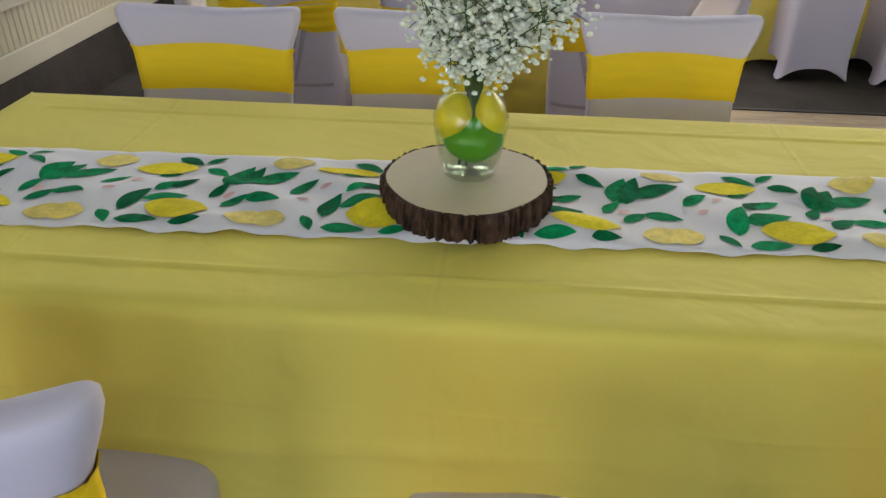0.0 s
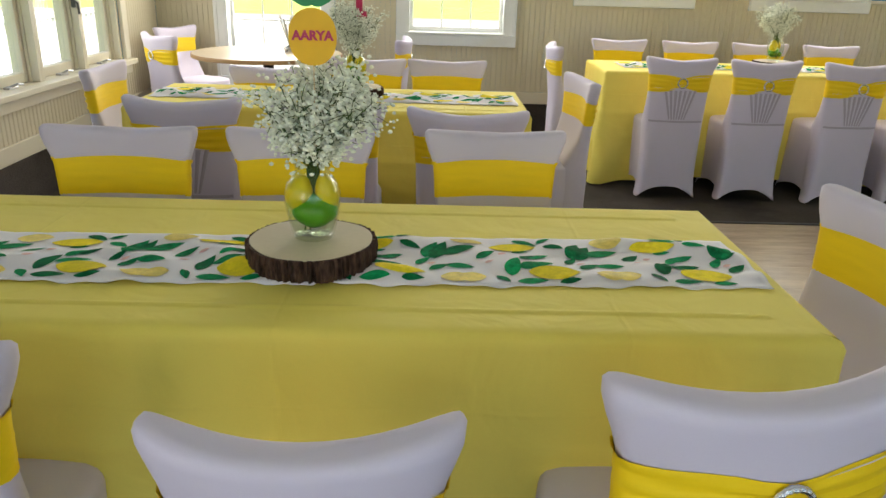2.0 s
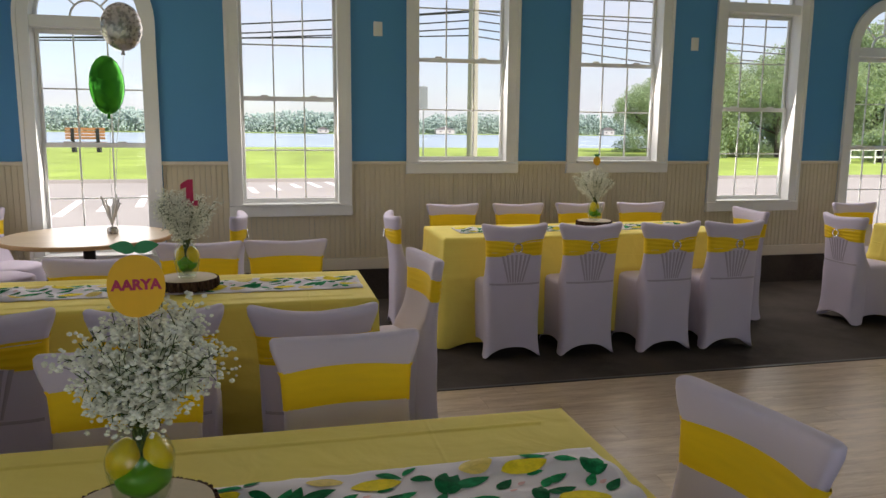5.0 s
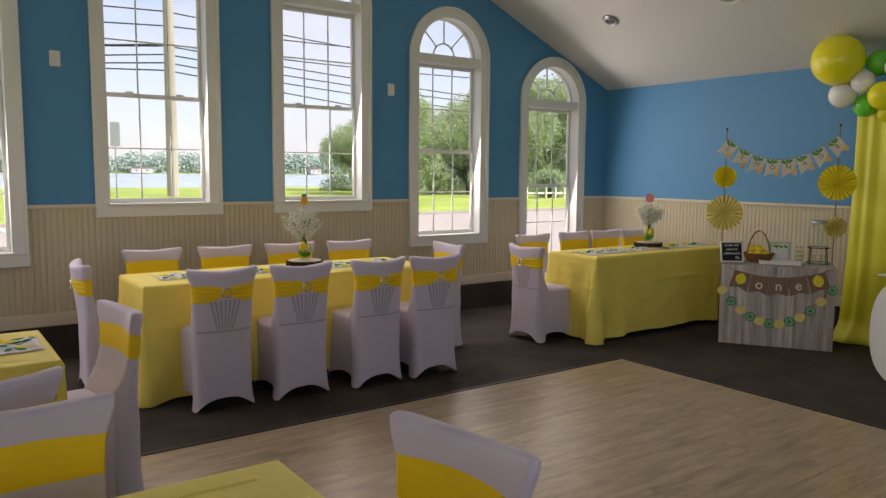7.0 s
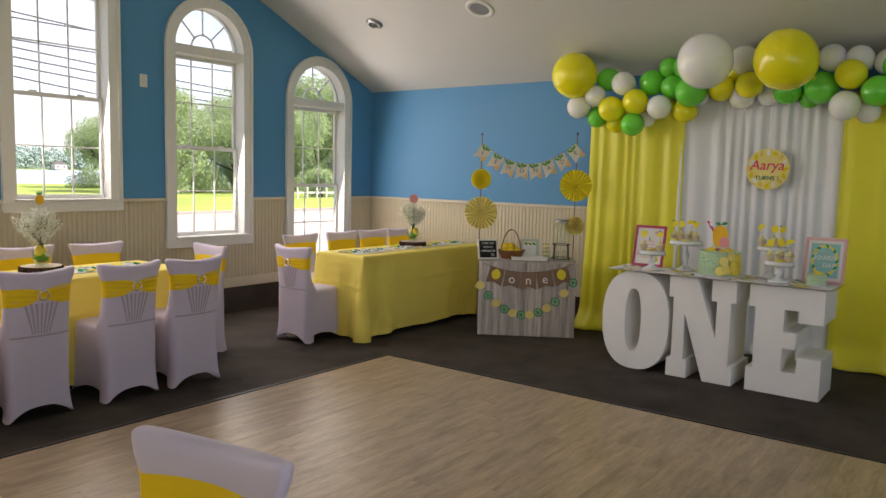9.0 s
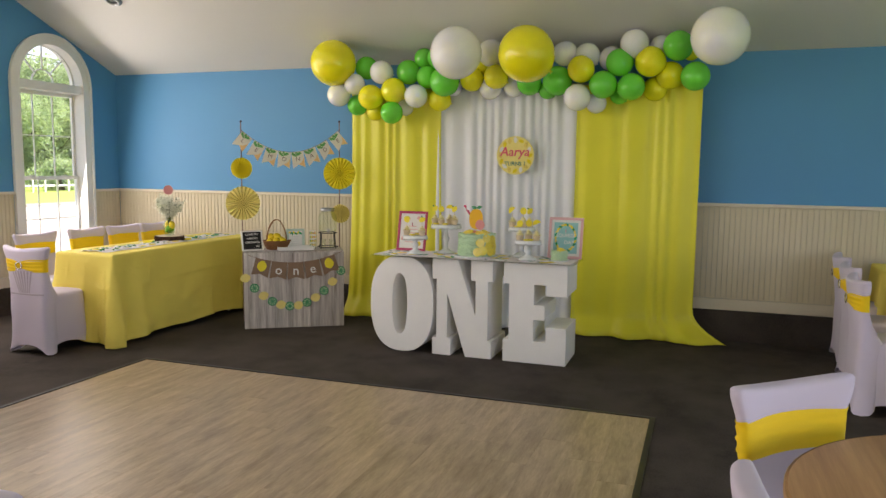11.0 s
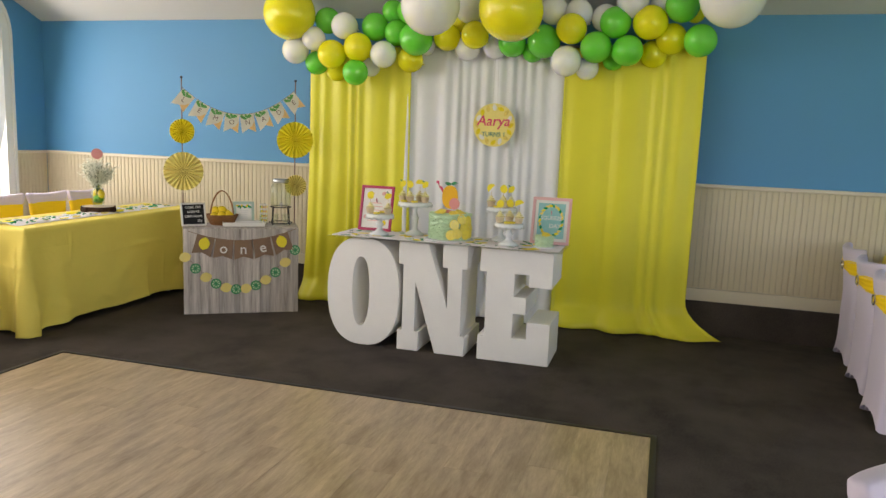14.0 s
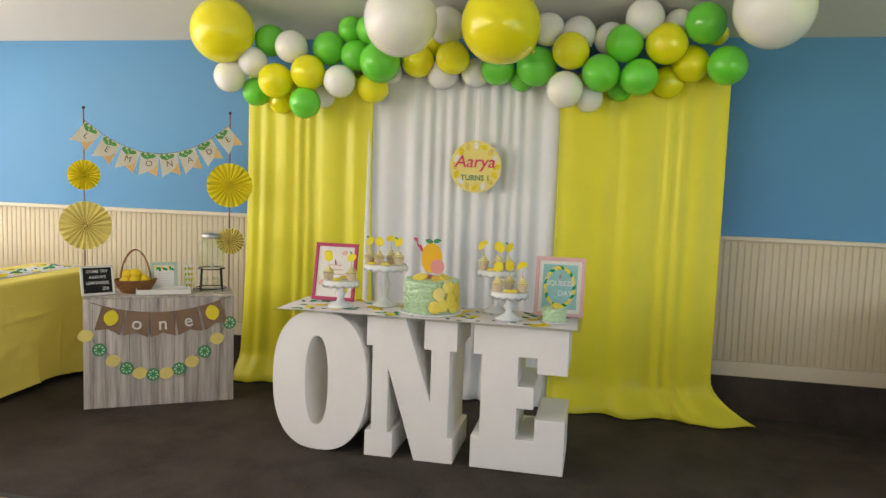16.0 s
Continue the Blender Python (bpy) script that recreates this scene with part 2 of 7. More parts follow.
def creases(m, step, width):
    """Fold lines and broad wrinkles of a cloth that was stored folded."""
    n, l = m.node_tree.nodes, m.node_tree.links
    p = n["Principled BSDF"]
    co, wob, sep = n.new("ShaderNodeTexCoord"), n.new("ShaderNodeTexNoise"), n.new("ShaderNodeSeparateXYZ")
    wob.inputs["Scale"].default_value, wob.inputs["Detail"].default_value = 5.0, 3.0
    wob.inputs["Distortion"].default_value = 0.8
    l.new(co.outputs["Object"], wob.inputs["Vector"])
    l.new(co.outputs["Object"], sep.inputs[0])
    total = None
    for axis in ("X", "Y", "Z"):
        shift, pp, lo = n.new("ShaderNodeMath"), n.new("ShaderNodeMath"), n.new("ShaderNodeMapRange")
        shift.operation, pp.operation = 'MULTIPLY_ADD', 'PINGPONG'
        l.new(wob.outputs["Fac"], shift.inputs[0])
        shift.inputs[1].default_value = 0.02
        l.new(sep.outputs[axis], shift.inputs[2])
        l.new(shift.outputs[0], pp.inputs[0])
        pp.inputs[1].default_value = step
        lo.inputs["From Min"].default_value, lo.inputs["From Max"].default_value = 0.0, width
        lo.inputs["To Min"].default_value, lo.inputs["To Max"].default_value = 0.07, 0.0
        l.new(pp.outputs[0], lo.inputs["Value"])
        if total is None:
            total = lo.outputs[0]
        else:
            add = n.new("ShaderNodeMath")
            add.operation = 'ADD'
            l.new(total, add.inputs[0])
            l.new(lo.outputs[0], add.inputs[1])
            total = add.outputs[0]
    add = n.new("ShaderNodeMath")
    add.operation = 'ADD'
    l.new(total, add.inputs[0])
    l.new(wob.outputs["Fac"], add.inputs[1])
    old = p.inputs["Normal"].links[0].from_socket
    b = n.new("ShaderNodeBump")
    b.inputs["Strength"].default_value, b.inputs["Distance"].default_value = 0.5, 0.02
    l.new(add.outputs[0], b.inputs["Height"])
    l.new(old, b.inputs["Normal"])
    l.new(b.outputs[0], p.inputs["Normal"])


creases(CLOTH, 0.305, 0.007)
PANE = glass_material("window_glass", (0.97, 0.98, 0.98), 0.5)
OAK = plank_material("oak_laminate", (0.30, 0.135, 0.045), (0.62, 0.36, 0.16), 0.4, "x", 0.0, 0.5)
METAL_GREY = material("grey_steel", (0.42, 0.42, 0.43), 0.35, metal=1.0, var=0.1)
BLACK = material("black_plastic", (0.015, 0.015, 0.016), 0.45, var=0.2)
PLASTIC_W = material("white_plastic", (0.74, 0.73, 0.70), 0.4, var=0.04)

# ---- helpers of the scene ----


def mesh_object(name, bm, mat, parent=None, smooth=False, label=""):
    me = bpy.data.meshes.new(name)
    bm.to_mesh(me)
    bm.free()
    for m in (mat if isinstance(mat, (list, tuple)) else [mat]):
        me.materials.append(m)
    if smooth:
        me.polygons.foreach_set("use_smooth", [True] * len(me.polygons))
    ob = new(name, me)
    if parent:
        ob.parent = parent
    if label:
        ob["label"] = label
    return ob


def part(name, bm, mat, parent, label="", smooth=False):
    """A bmesh as one mesh object under a thing or under a part."""
    return mesh_object(name, bm, mat, parent, smooth, label)


def empty(name, m=None):
    ob = new(name)
    ob.empty_display_size = 0.1
    if m is not None:
        ob.matrix_world = m
    return ob


def add_box(bm, x0, x1, y0, y1, z0, z1, bevel=0.0, m=None):
    r = bmesh.ops.create_cube(bm, size=1)
    vs = r["verts"]
    for v in vs:
        v.co = Vector(((x0 + x1) / 2 + v.co.x * (x1 - x0), (y0 + y1) / 2 + v.co.y * (y1 - y0), (z0 + z1) / 2 + v.co.z * (z1 - z0)))
    if bevel:
        es = list({e for v in vs for e in v.link_edges})
        vs = list({v for f in bmesh.ops.bevel(bm, geom=es, offset=bevel, segments=2, affect='EDGES', profile=0.5)["faces"] for v in f.verts} | {v for v in vs if v.is_valid})
    if m is not None:
        bmesh.ops.transform(bm, matrix=m, verts=vs)
    return vs


def box(x0, x1, y0, y1, z0, z1, bevel=0.0):
    bm = bmesh.new()
    add_box(bm, x0, x1, y0, y1, z0, z1, bevel)
    return bm


def loft(bm, rings, close=True, cap0=False, cap1=False, mat=0):
    """Joins rings of equally many points."""
    vr = [[bm.verts.new(p) for p in ring] for ring in rings]
    n = len(vr[0])
    for a, b in zip(vr, vr[1:]):
        for i in range(n if close else n - 1):
            j = (i + 1) % n
            bm.faces.new((a[i], a[j], b[j], b[i])).material_index = mat
    if cap0:
        bm.faces.new(vr[0][::-1]).material_index = mat
    if cap1:
        bm.faces.new(vr[-1]).material_index = mat
    return vr


def lathe(profile, n=24, bm=None, centre=(0, 0, 0), cap0=True, cap1=True):
    bm = bm or bmesh.new()
    rings = [[(centre[0] + r * math.cos(2 * math.pi * i / n), centre[1] + r * math.sin(2 * math.pi * i / n), centre[2] + z) for i in range(n)] for r, z in profile]
    loft(bm, rings, True, cap0, cap1)
    return bm


def tube(bm, pts, r, n=8, r1=None):
    """A round rod along points, tapering from r to r1."""
    pts = [Vector(p) for p in pts]
    rings = []
    for i, p in enumerate(pts):
        d = (pts[min(i + 1, len(pts) - 1)] - pts[max(i - 1, 0)]).normalized()
        side = d.cross(Vector((0, 0, 1)) if abs(d.z) < 0.95 else Vector((1, 0, 0))).normalized()
        up = side.cross(d)
        rr = r if r1 is None else r + (r1 - r) * i / (len(pts) - 1)
        rings.append([p + (side * math.cos(2 * math.pi * k / n) + up * math.sin(2 * math.pi * k / n)) * rr for k in range(n)])
    loft(bm, rings, True, True, True)
    return bm


def prism(bm, outline, z0, z1, m=None, bevel=0.0):
    """An outline in x and y, extruded along z, and set by m."""
    a = [bm.verts.new((x, y, z0)) for x, y in outline]
    b = [bm.verts.new((x, y, z1)) for x, y in outline]
    fs = [bm.faces.new(a[::-1]), bm.faces.new(b)]
    n = len(a)
    for i in range(n):
        fs.append(bm.faces.new((a[i], a[(i + 1) % n], b[(i + 1) % n], b[i])))
    vs = a + b
    if bevel:
        es = [e for f in fs[:2] for e in f.edges]
        r = bmesh.ops.bevel(bm, geom=es, offset=bevel, segments=2, affect='EDGES', profile=0.5)
        vs = list({v for f in r["faces"] for v in f.verts} | {v for v in vs if v.is_valid})
    if m is not None:
        bmesh.ops.transform(bm, matrix=m, verts=vs)
    return vs


def ball(bm, c, r, sub=2, squash=(1, 1, 1)):
    vs = bmesh.ops.create_icosphere(bm, subdivisions=sub, radius=r)["verts"]
    for v in vs:
        v.co = Vector((v.co.x * squash[0], v.co.y * squash[1], v.co.z * squash[2])) + Vector(c)
    return vs


def letters(body, size, depth, bold=0.0):
    """Lettering in the built-in font as a bmesh: x to the right, y up, centred."""
    cu = bpy.data.curves.new("lettering", 'FONT')
    cu.body, cu.size, cu.extrude, cu.offset = body, size, depth / 2, bold
    cu.align_x, cu.align_y, cu.resolution_u = 'CENTER', 'CENTER', 3
    ob = new("lettering", cu)
    bpy.context.view_layer.update()
    me = bpy.data.meshes.new_from_object(ob)
    bpy.data.objects.remove(ob)
    bm = bmesh.new()
    bm.from_mesh(me)
    bpy.data.meshes.remove(me)
    return bm


def moved(bm, m):
    bmesh.ops.transform(bm, matrix=m, verts=bm.verts[:])
    return bm


def structure(name, bm, mat, label, smooth=False):
    return tagged(mesh_object(name, bm, mat, None, smooth), label, name.split("_")[0], kind="structure")


# ---- the room ----
T = 0.16  # thickness of the walls
GLASS_W, OPEN_W, CASE_W = 0.365, 0.405, 0.495


def arch(r, x0, z0, n=20):
    return [(x0 + r * math.cos(math.pi * i / n), z0 + r * math.sin(math.pi * i / n)) for i in range(n + 1)]


def ceiling_z(x):
    return EAVES + SLOPE * (XE - x if x > RIDGE_X else x - XW)


UPRIGHT = Matrix(((1, 0, 0, 0), (0, 0, 1, 0), (0, 1, 0, 0), (0, 0, 0, 1)))  # x, y of an outline to x, z; depth along y

bm = bmesh.new()
stops = [XW - T]
for wx, wz in WINDOWS:
    stops += [wx - OPEN_W, wx + OPEN_W]
stops.append(XE + T)
for k in range(0, len(stops), 2):
    a, b = stops[k], stops[k + 1]
    top = [(b, ceiling_z(min(max(b, XW), XE)) + 0.02)]
    if a < RIDGE_X < b:
        top.append((RIDGE_X, RIDGE_Z + 0.02))
    top.append((a, ceiling_z(min(max(a, XW), XE)) + 0.02))
    prism(bm, [(a, 0), (b, 0)] + top, YN, YN + T, UPRIGHT)
for wx, wz in WINDOWS:
    a, b = wx - OPEN_W, wx + OPEN_W
    prism(bm, [(a, 0), (b, 0), (b, wz + 0.09), (a, wz + 0.09)], YN, YN + T, UPRIGHT)
    prism(bm, arch(OPEN_W, wx, wz + 1.91) + [(a, ceiling_z(a) + 0.02), (b, ceiling_z(b) + 0.02)], YN, YN + T, UPRIGHT)
bmesh.ops.recalc_face_normals(bm, faces=bm.faces[:])
wall_north = structure("wall_north", bm, BLUE, "blue painted gable wall with six arched windows")

bm = bmesh.new()
add_box(bm, XE, XE + T, YS - T, YN, 0, EAVES + 0.02)
wall_east = structure("wall_east", bm, BLUE, "blue painted wall above cream beadboard")

bm = bmesh.new()
# the second opening is unseen, added to let light in from the southwest
WY = [(4.53, 6.93, 0.64, 2.05), (-2.2, 0.3, 0.70, 2.05)]  # openings of the west wall: y from, to, z from, to
add_box(bm, XW - T, XW, YS - T, WY[1][0], 0, EAVES + 0.02)
add_box(bm, XW - T, XW, WY[1][1], WY[0][0], 0, EAVES + 0.02)
add_box(bm, XW - T, XW, WY[0][1], YN, 0, EAVES + 0.02)
for y0, y1, z0, z1 in WY:
    add_box(bm, XW - T, XW, y0, y1, 0, z0)
    add_box(bm, XW - T, XW, y0, y1, z1, EAVES + 0.02)
wall_west = structure("wall_west", bm, BLUE, "blue painted wall with casement windows")

bm = bmesh.new()
SOUTH = [2.0, 4.7, 7.3]
xs = [XW] + [q for sx in SOUTH for q in (sx - 0.85, sx + 0.85)] + [XE]
for a, b in zip(xs[::2], xs[1::2]):
    add_box(bm, a, b, YS - T, YS, 0, 2.4)
for sx in SOUTH:
    add_box(bm, sx - 0.85, sx + 0.85, YS - T, YS, 0, 0.7)
prism(bm, [(XW, 2.4), (XE, 2.4), (XE, EAVES + 0.02), (RIDGE_X, RIDGE_Z + 0.02), (XW, EAVES + 0.02)], YS - T, YS, UPRIGHT)
bmesh.ops.recalc_face_normals(bm, faces=bm.faces[:])
wall_south = structure("wall_south", bm, BLUE, "blue painted wall with plain window openings")

bm = bmesh.new()
for s in (0, 1):
    x0, x1 = (XW - T, RIDGE_X) if s == 0 else (RIDGE_X, XE + T)
    za, zb = (EAVES - SLOPE * T, RIDGE_Z) if s == 0 else (RIDGE_Z, EAVES - SLOPE * T)
    prism(bm, [(x0, za), (x1, zb), (x1, zb + 0.12), (x0, za + 0.12)], YS - T, YN + T, UPRIGHT)
bmesh.ops.recalc_face_normals(bm, faces=bm.faces[:])
structure("ceiling", bm, CEIL, "white sloping gable ceiling")

# carpet with a cut-out for the dance floor
DF = (3.15, 6.90, 1.62, 5.31)
bm = bmesh.new()
add_box(bm, XW - T, DF[0] - 0.03, YS - T, YN + T, -0.1, 0)
add_box(bm, DF[1] + 0.03, XE + T, YS - T, YN + T, -0.1, 0)
add_box(bm, DF[0] - 0.03, DF[1] + 0.03, YS - T, DF[2] - 0.03, -0.1, 0)
add_box(bm, DF[0] - 0.03, DF[1] + 0.03, DF[3] + 0.03, YN + T, -0.1, 0)
structure("floor", bm, CARPET, "worn black low-pile carpet")
bm = bmesh.new()
for x0, x1, y0, y1 in ((DF[0] - 0.03, DF[0], DF[2] - 0.03, DF[3] + 0.03), (DF[1], DF[1] + 0.03, DF[2] - 0.03, DF[3] + 0.03),
                       (DF[0], DF[1], DF[2] - 0.03, DF[2]), (DF[0], DF[1], DF[3], DF[3] + 0.03)):
    add_box(bm, x0, x1, y0, y1, -0.05, 0.005)
structure("trim_floor", bm, EDGE, "dark strip round the dance floor")

# ---- windows ----


def sweep(bm, inner, outer, y0, y1):
    """A flat frame between two open outlines in x and z, y0 to y1 deep."""
    rings = []
    for (a, b), (c, d) in zip(inner, outer):
        rings.append([(a, y0, b), (c, y0, d), (c, y1, d), (a, y1, b)])
    loft(bm, rings, True, True, True)


def arched_window(k, wx, wz):
    win = tagged(empty(f"window_{k}", pose(wx, YN, wz)), "white double-hung window with arched fanlight above", "window", "arched windows", "structure")
    spring = 1.91
    # casing on the wall and lining of the opening
    bm = bmesh.new()
    out = [(CASE_W, 0.087)] + [(x, z) for x, z in arch(CASE_W, 0, spring)] + [(-CASE_W, 0.087)]
    inn = [(OPEN_W - 0.012, 0.087)] + [(x, z) for x, z in arch(OPEN_W - 0.012, 0, spring)] + [(-OPEN_W + 0.012, 0.087)]
    sweep(bm, inn, out, -0.028, -0.001)
    out2 = [(CASE_W + 0.004, 0.087)] + [(x, z) for x, z in arch(CASE_W + 0.004, 0, spring)] + [(-CASE_W - 0.004, 0.087)]
    inn2 = [(CASE_W - 0.024, 0.087)] + [(x, z) for x, z in arch(CASE_W - 0.024, 0, spring)] + [(-CASE_W + 0.024, 0.087)]
    sweep(bm, inn2, out2, -0.04, -0.0285)
    bmesh.ops.recalc_face_normals(bm, faces=bm.faces[:])
    part("casing", bm, WHITE_TRIM, win)
    bm = bmesh.new()
    li = [(OPEN_W - 0.014, 0.085)] + [(x, z) for x, z in arch(OPEN_W - 0.014, 0, spring)] + [(-OPEN_W + 0.014, 0.085)]
    lo = [(OPEN_W - 0.001, 0.085)] + [(x, z) for x, z in arch(OPEN_W - 0.001, 0, spring)] + [(-OPEN_W + 0.001, 0.085)]
    sweep(bm, li, lo, -0.03, T - 0.01)
    bmesh.ops.recalc_face_normals(bm, faces=bm.faces[:])
    part("jamb", bm, WHITE_TRIM, win)
    bm = box(-CASE_W - 0.006, CASE_W + 0.006, -0.044, -0.001, -0.005, 0.085, 0.006)
    add_box(bm, -OPEN_W + 0.001, OPEN_W - 0.001, -0.06, T - 0.01, 0.086, 0.102, 0.004)
    part("window_sill", bm, WHITE_TRIM, win)
    # sashes
    g = GLASS_W
    for name, z0, z1, y in (("lower_sash", 0.103, 0.975, 0.085), ("upper_sash", 0.945, 1.84, 0.115)):
        bm = bmesh.new()
        for x0, x1, a, b in ((-OPEN_W + 0.015, -g, z0, z1), (g, OPEN_W - 0.015, z0, z1), (-g, g, z0, z0 + 0.034), (-g, g, z1 - 0.034, z1)):
            add_box(bm, x0, x1, y, y + 0.028, a, b, 0.003)
        sash = part(name, bm, WHITE_TRIM, win)
        if name == "lower_sash":
            for lx in (-0.2, 0.2):
                lock = box(lx - 0.03, lx + 0.03, y - 0.012, y + 0.01, z1, z1 + 0.014, 0.004)
                part("sash_lock", lock, WHITE_TRIM, sash)
        for i in (1, 2):
            x = -g + 2 * g * i / 3
            part("muntin", box(x - 0.006, x + 0.006, y + 0.008, y + 0.02, z0 + 0.034, z1 - 0.034, 0.002), WHITE_TRIM, sash)
        zm = (z0 + z1) / 2
        part("muntin", box(-g, g, y + 0.009, y + 0.019, zm - 0.006, zm + 0.006, 0.002), WHITE_TRIM, sash)
        pane = part("pane", box(-g, g, y + 0.0135, y + 0.0145, z0 + 0.034, z1 - 0.034), PANE, sash)
        pane.visible_shadow = False
    # transom bar and fanlight
    part("transom_bar", box(-OPEN_W + 0.001, OPEN_W - 0.001, -0.004, 0.145, 1.842, 1.93, 0.006), WHITE_TRIM, win)
    bm = bmesh.new()
    sweep(bm, [(x, z) for x, z in arch(g, 0, 1.931)], [(x, z) for x, z in arch(OPEN_W - 0.014, 0, 1.931)], 0.09, 0.13)
    for i, a in enumerate((45, 90, 135)):
        ca, sa = math.cos(radians(a)), math.sin(radians(a))
        m = Matrix.Translation((0, 0.11, 1.931)) @ Matrix.Rotation(-radians(a), 4, 'Y')
        add_box(bm, 0.13, g, -0.007, 0.007, -0.006, 0.006, 0.0, m)
    sweep(bm, [(x, z) for x, z in arch(0.124, 0, 1.931, 12)], [(x, z) for x, z in arch(0.138, 0, 1.931, 12)], 0.102, 0.118)
    bmesh.ops.recalc_face_normals(bm, faces=bm.faces[:])
    part("fanlight", bm, WHITE_TRIM, win)
    bm = bmesh.new()
    prism(bm, arch(g, 0, 1.931), 0.1095, 0.1105, UPRIGHT)
    pane = part("pane", bm, PANE, win)
    pane.visible_shadow = False


for k, (wx, wz) in enumerate(WINDOWS):
    arched_window(k + 1, wx, wz)


def casement(k, y0, y1, z0, z1, count):
    """A row of crank casements in the west wall."""
    win = tagged(empty(f"window_{k}", pose(XW, 0, 0)), "cream framed crank casement windows in a row", "window", kind="structure")
    bm = bmesh.new()
    for a, b, c, d in ((y0 - 0.09, y0, z0 + 0.009, z1 + 0.09), (y1, y1 + 0.09, z0 + 0.009, z1 + 0.09), (y0, y1, z1, z1 + 0.09)):
        add_box(bm, 0.001, 0.03, a, b, c, d, 0.006)
    add_box(bm, -T + 0.006, 0.0, y0 + 0.001, y1 - 0.001, z0 + 0.001, z0 + 0.008)
    add_box(bm, 0.001, 0.075, y0 - 0.1, y1 + 0.1, z0 - 0.03, z0 + 0.008, 0.006)
    add_box(bm, 0.001, 0.028, y0 - 0.09, y1 + 0.09, z0 - 0.1, z0 - 0.031, 0.005)
    part("casing", bm, CREAM_TRIM, win)
    w = (y1 - y0) / count
    for i in range(count):
        a, b = y0 + w * i, y0 + w * (i + 1)
        bm = bmesh.new()
        for c, d in ((a, a + 0.03), (b - 0.03, b)):
            add_box(bm, -T + 0.004, 0.0, c, d, z0 + 0.009, z1, 0.004)
            add_box(bm, -0.062, -0.045, c - 0.012 if c > a else c + 0.001, d - 0.001 if c > a else d + 0.012, z0 + 0.009, z1 - 0.001, 0.002)
        part("mullion", bm, CREAM_TRIM, win)
        bm = bmesh.new()
        for y2, y3, z2, z3 in ((a + 0.032, a + 0.078, z0 + 0.01, z1 - 0.001), (b - 0.078, b - 0.032, z0 + 0.01, z1 - 0.001),
                               (a + 0.078, b - 0.078, z0 + 0.01, z0 + 0.07), (a + 0.078, b - 0.078, z1 - 0.06, z1 - 0.001)):
            add_box(bm, -0.115, -0.064, y2, y3, z2, z3, 0.006)
        sash = part("window_sash", bm, CREAM_TRIM, win)
        p = part("pane", box(-0.092, -0.090, a + 0.078, b - 0.078, z0 + 0.07, z1 - 0.06), PANE, sash)
        p.visible_shadow = False
        bm = box(-0.048, -0.01, (a + b) / 2 - 0.05, (a + b) / 2 + 0.05, z0 + 0.001, z0 + 0.022, 0.006)
        tube(bm, [(-0.02, (a + b) / 2 - 0.02, z0 + 0.02), (0.01, (a + b) / 2, z0 + 0.035), (0.02, (a + b) / 2 + 0.04, z0 + 0.028)], 0.007, 6)
        part("crank", bm, METAL_GREY, sash)
        if i != 2:
            continue
        bm = box(-0.030, -0.004, b - 0.05, b - 0.031, z0 + 0.40, z0 + 0.48, 0.004)
        tube(bm, [(-0.017, b - 0.04, z0 + 0.44), (0.012, b - 0.045, z0 + 0.43), (0.018, b - 0.05, z0 + 0.36)], 0.007, 6)
        part("latch", bm, BLACK, sash, "black latch lever")


casement(7, *WY[0], 4)
# unseen row, added to fill the second opening
casement(8, *WY[1], 4)

# ---- beadboard, rails and base round the walls ----
DADO = 1.165
BOARD = 0.043


def bead_profile(bm, x0, w, y0, z0, z1):
    """One bead board: flat face with a rounded bead, along x, standing proud of y0."""
    out = [(x0 + 0.0004, y0), (x0 + 0.0004, y0 - 0.003), (x0 + 0.003, y0 - 0.006), (x0 + w - 0.0095, y0 - 0.006), (x0 + w - 0.008, y0 - 0.0042),
           (x0 + w - 0.006, y0 - 0.006), (x0 + w - 0.003, y0 - 0.006), (x0 + w - 0.0004, y0 - 0.003), (x0 + w - 0.0004, y0)]
    prism(bm, out, z0, z1)


bm = bmesh.new()
gaps = [XW]
for wx, wz in WINDOWS:
    gaps += [wx - CASE_W - 0.002, wx + CASE_W + 0.002]
gaps.append(XE)
x = XW + 0.007
while x < XE - 0.009:
    spans = [(x, min(x + BOARD, XE - 0.0068), DADO)]
    for wx, wz in WINDOWS:
        a, b = wx - CASE_W - 0.007, wx + CASE_W + 0.007
        if x + BOARD > a and x < b:
            spans = [(x, a, DADO), (max(x, a), min(x + BOARD, b), wz - 0.007), (b, x + BOARD, DADO)]
    for x0, x1, top in spans:
        if x1 - x0 > 0.0005 and top > 0.375:
            if x1 - x0 > 0.02:
                bead_profile(bm, x0, x1 - x0, YN - 0.001, 0.37, top)
            else:
                add_box(bm, x0, x1, YN - 0.006, YN - 0.001, 0.37, top)
    x += BOARD
bmesh.ops.recalc_face_normals(bm, faces=bm.faces[:])
mesh_object("beadboard", bm, CREAM, wall_north)["kind"] = "stuff"
bm = bmesh.new()
y = YN - 0.0068 - BOARD * int((YN - YS) / BOARD)
turn = Matrix.Translation((XW, 0, 0)) @ Matrix.Rotation(radians(90), 4, 'Z')
while y < YN - 0.02:
    under = any(a - 0.1 < y + BOARD and y < b + 0.1 for a, b, c, d in WY)
    bead_profile(bm, y, BOARD, -0.001, 0.37, 0.538 if under else DADO)
    y += BOARD
moved(bm, turn)
bmesh.ops.recalc_face_normals(bm, faces=bm.faces[:])
mesh_object("beadboard", bm, CREAM, wall_west)["kind"] = "stuff"

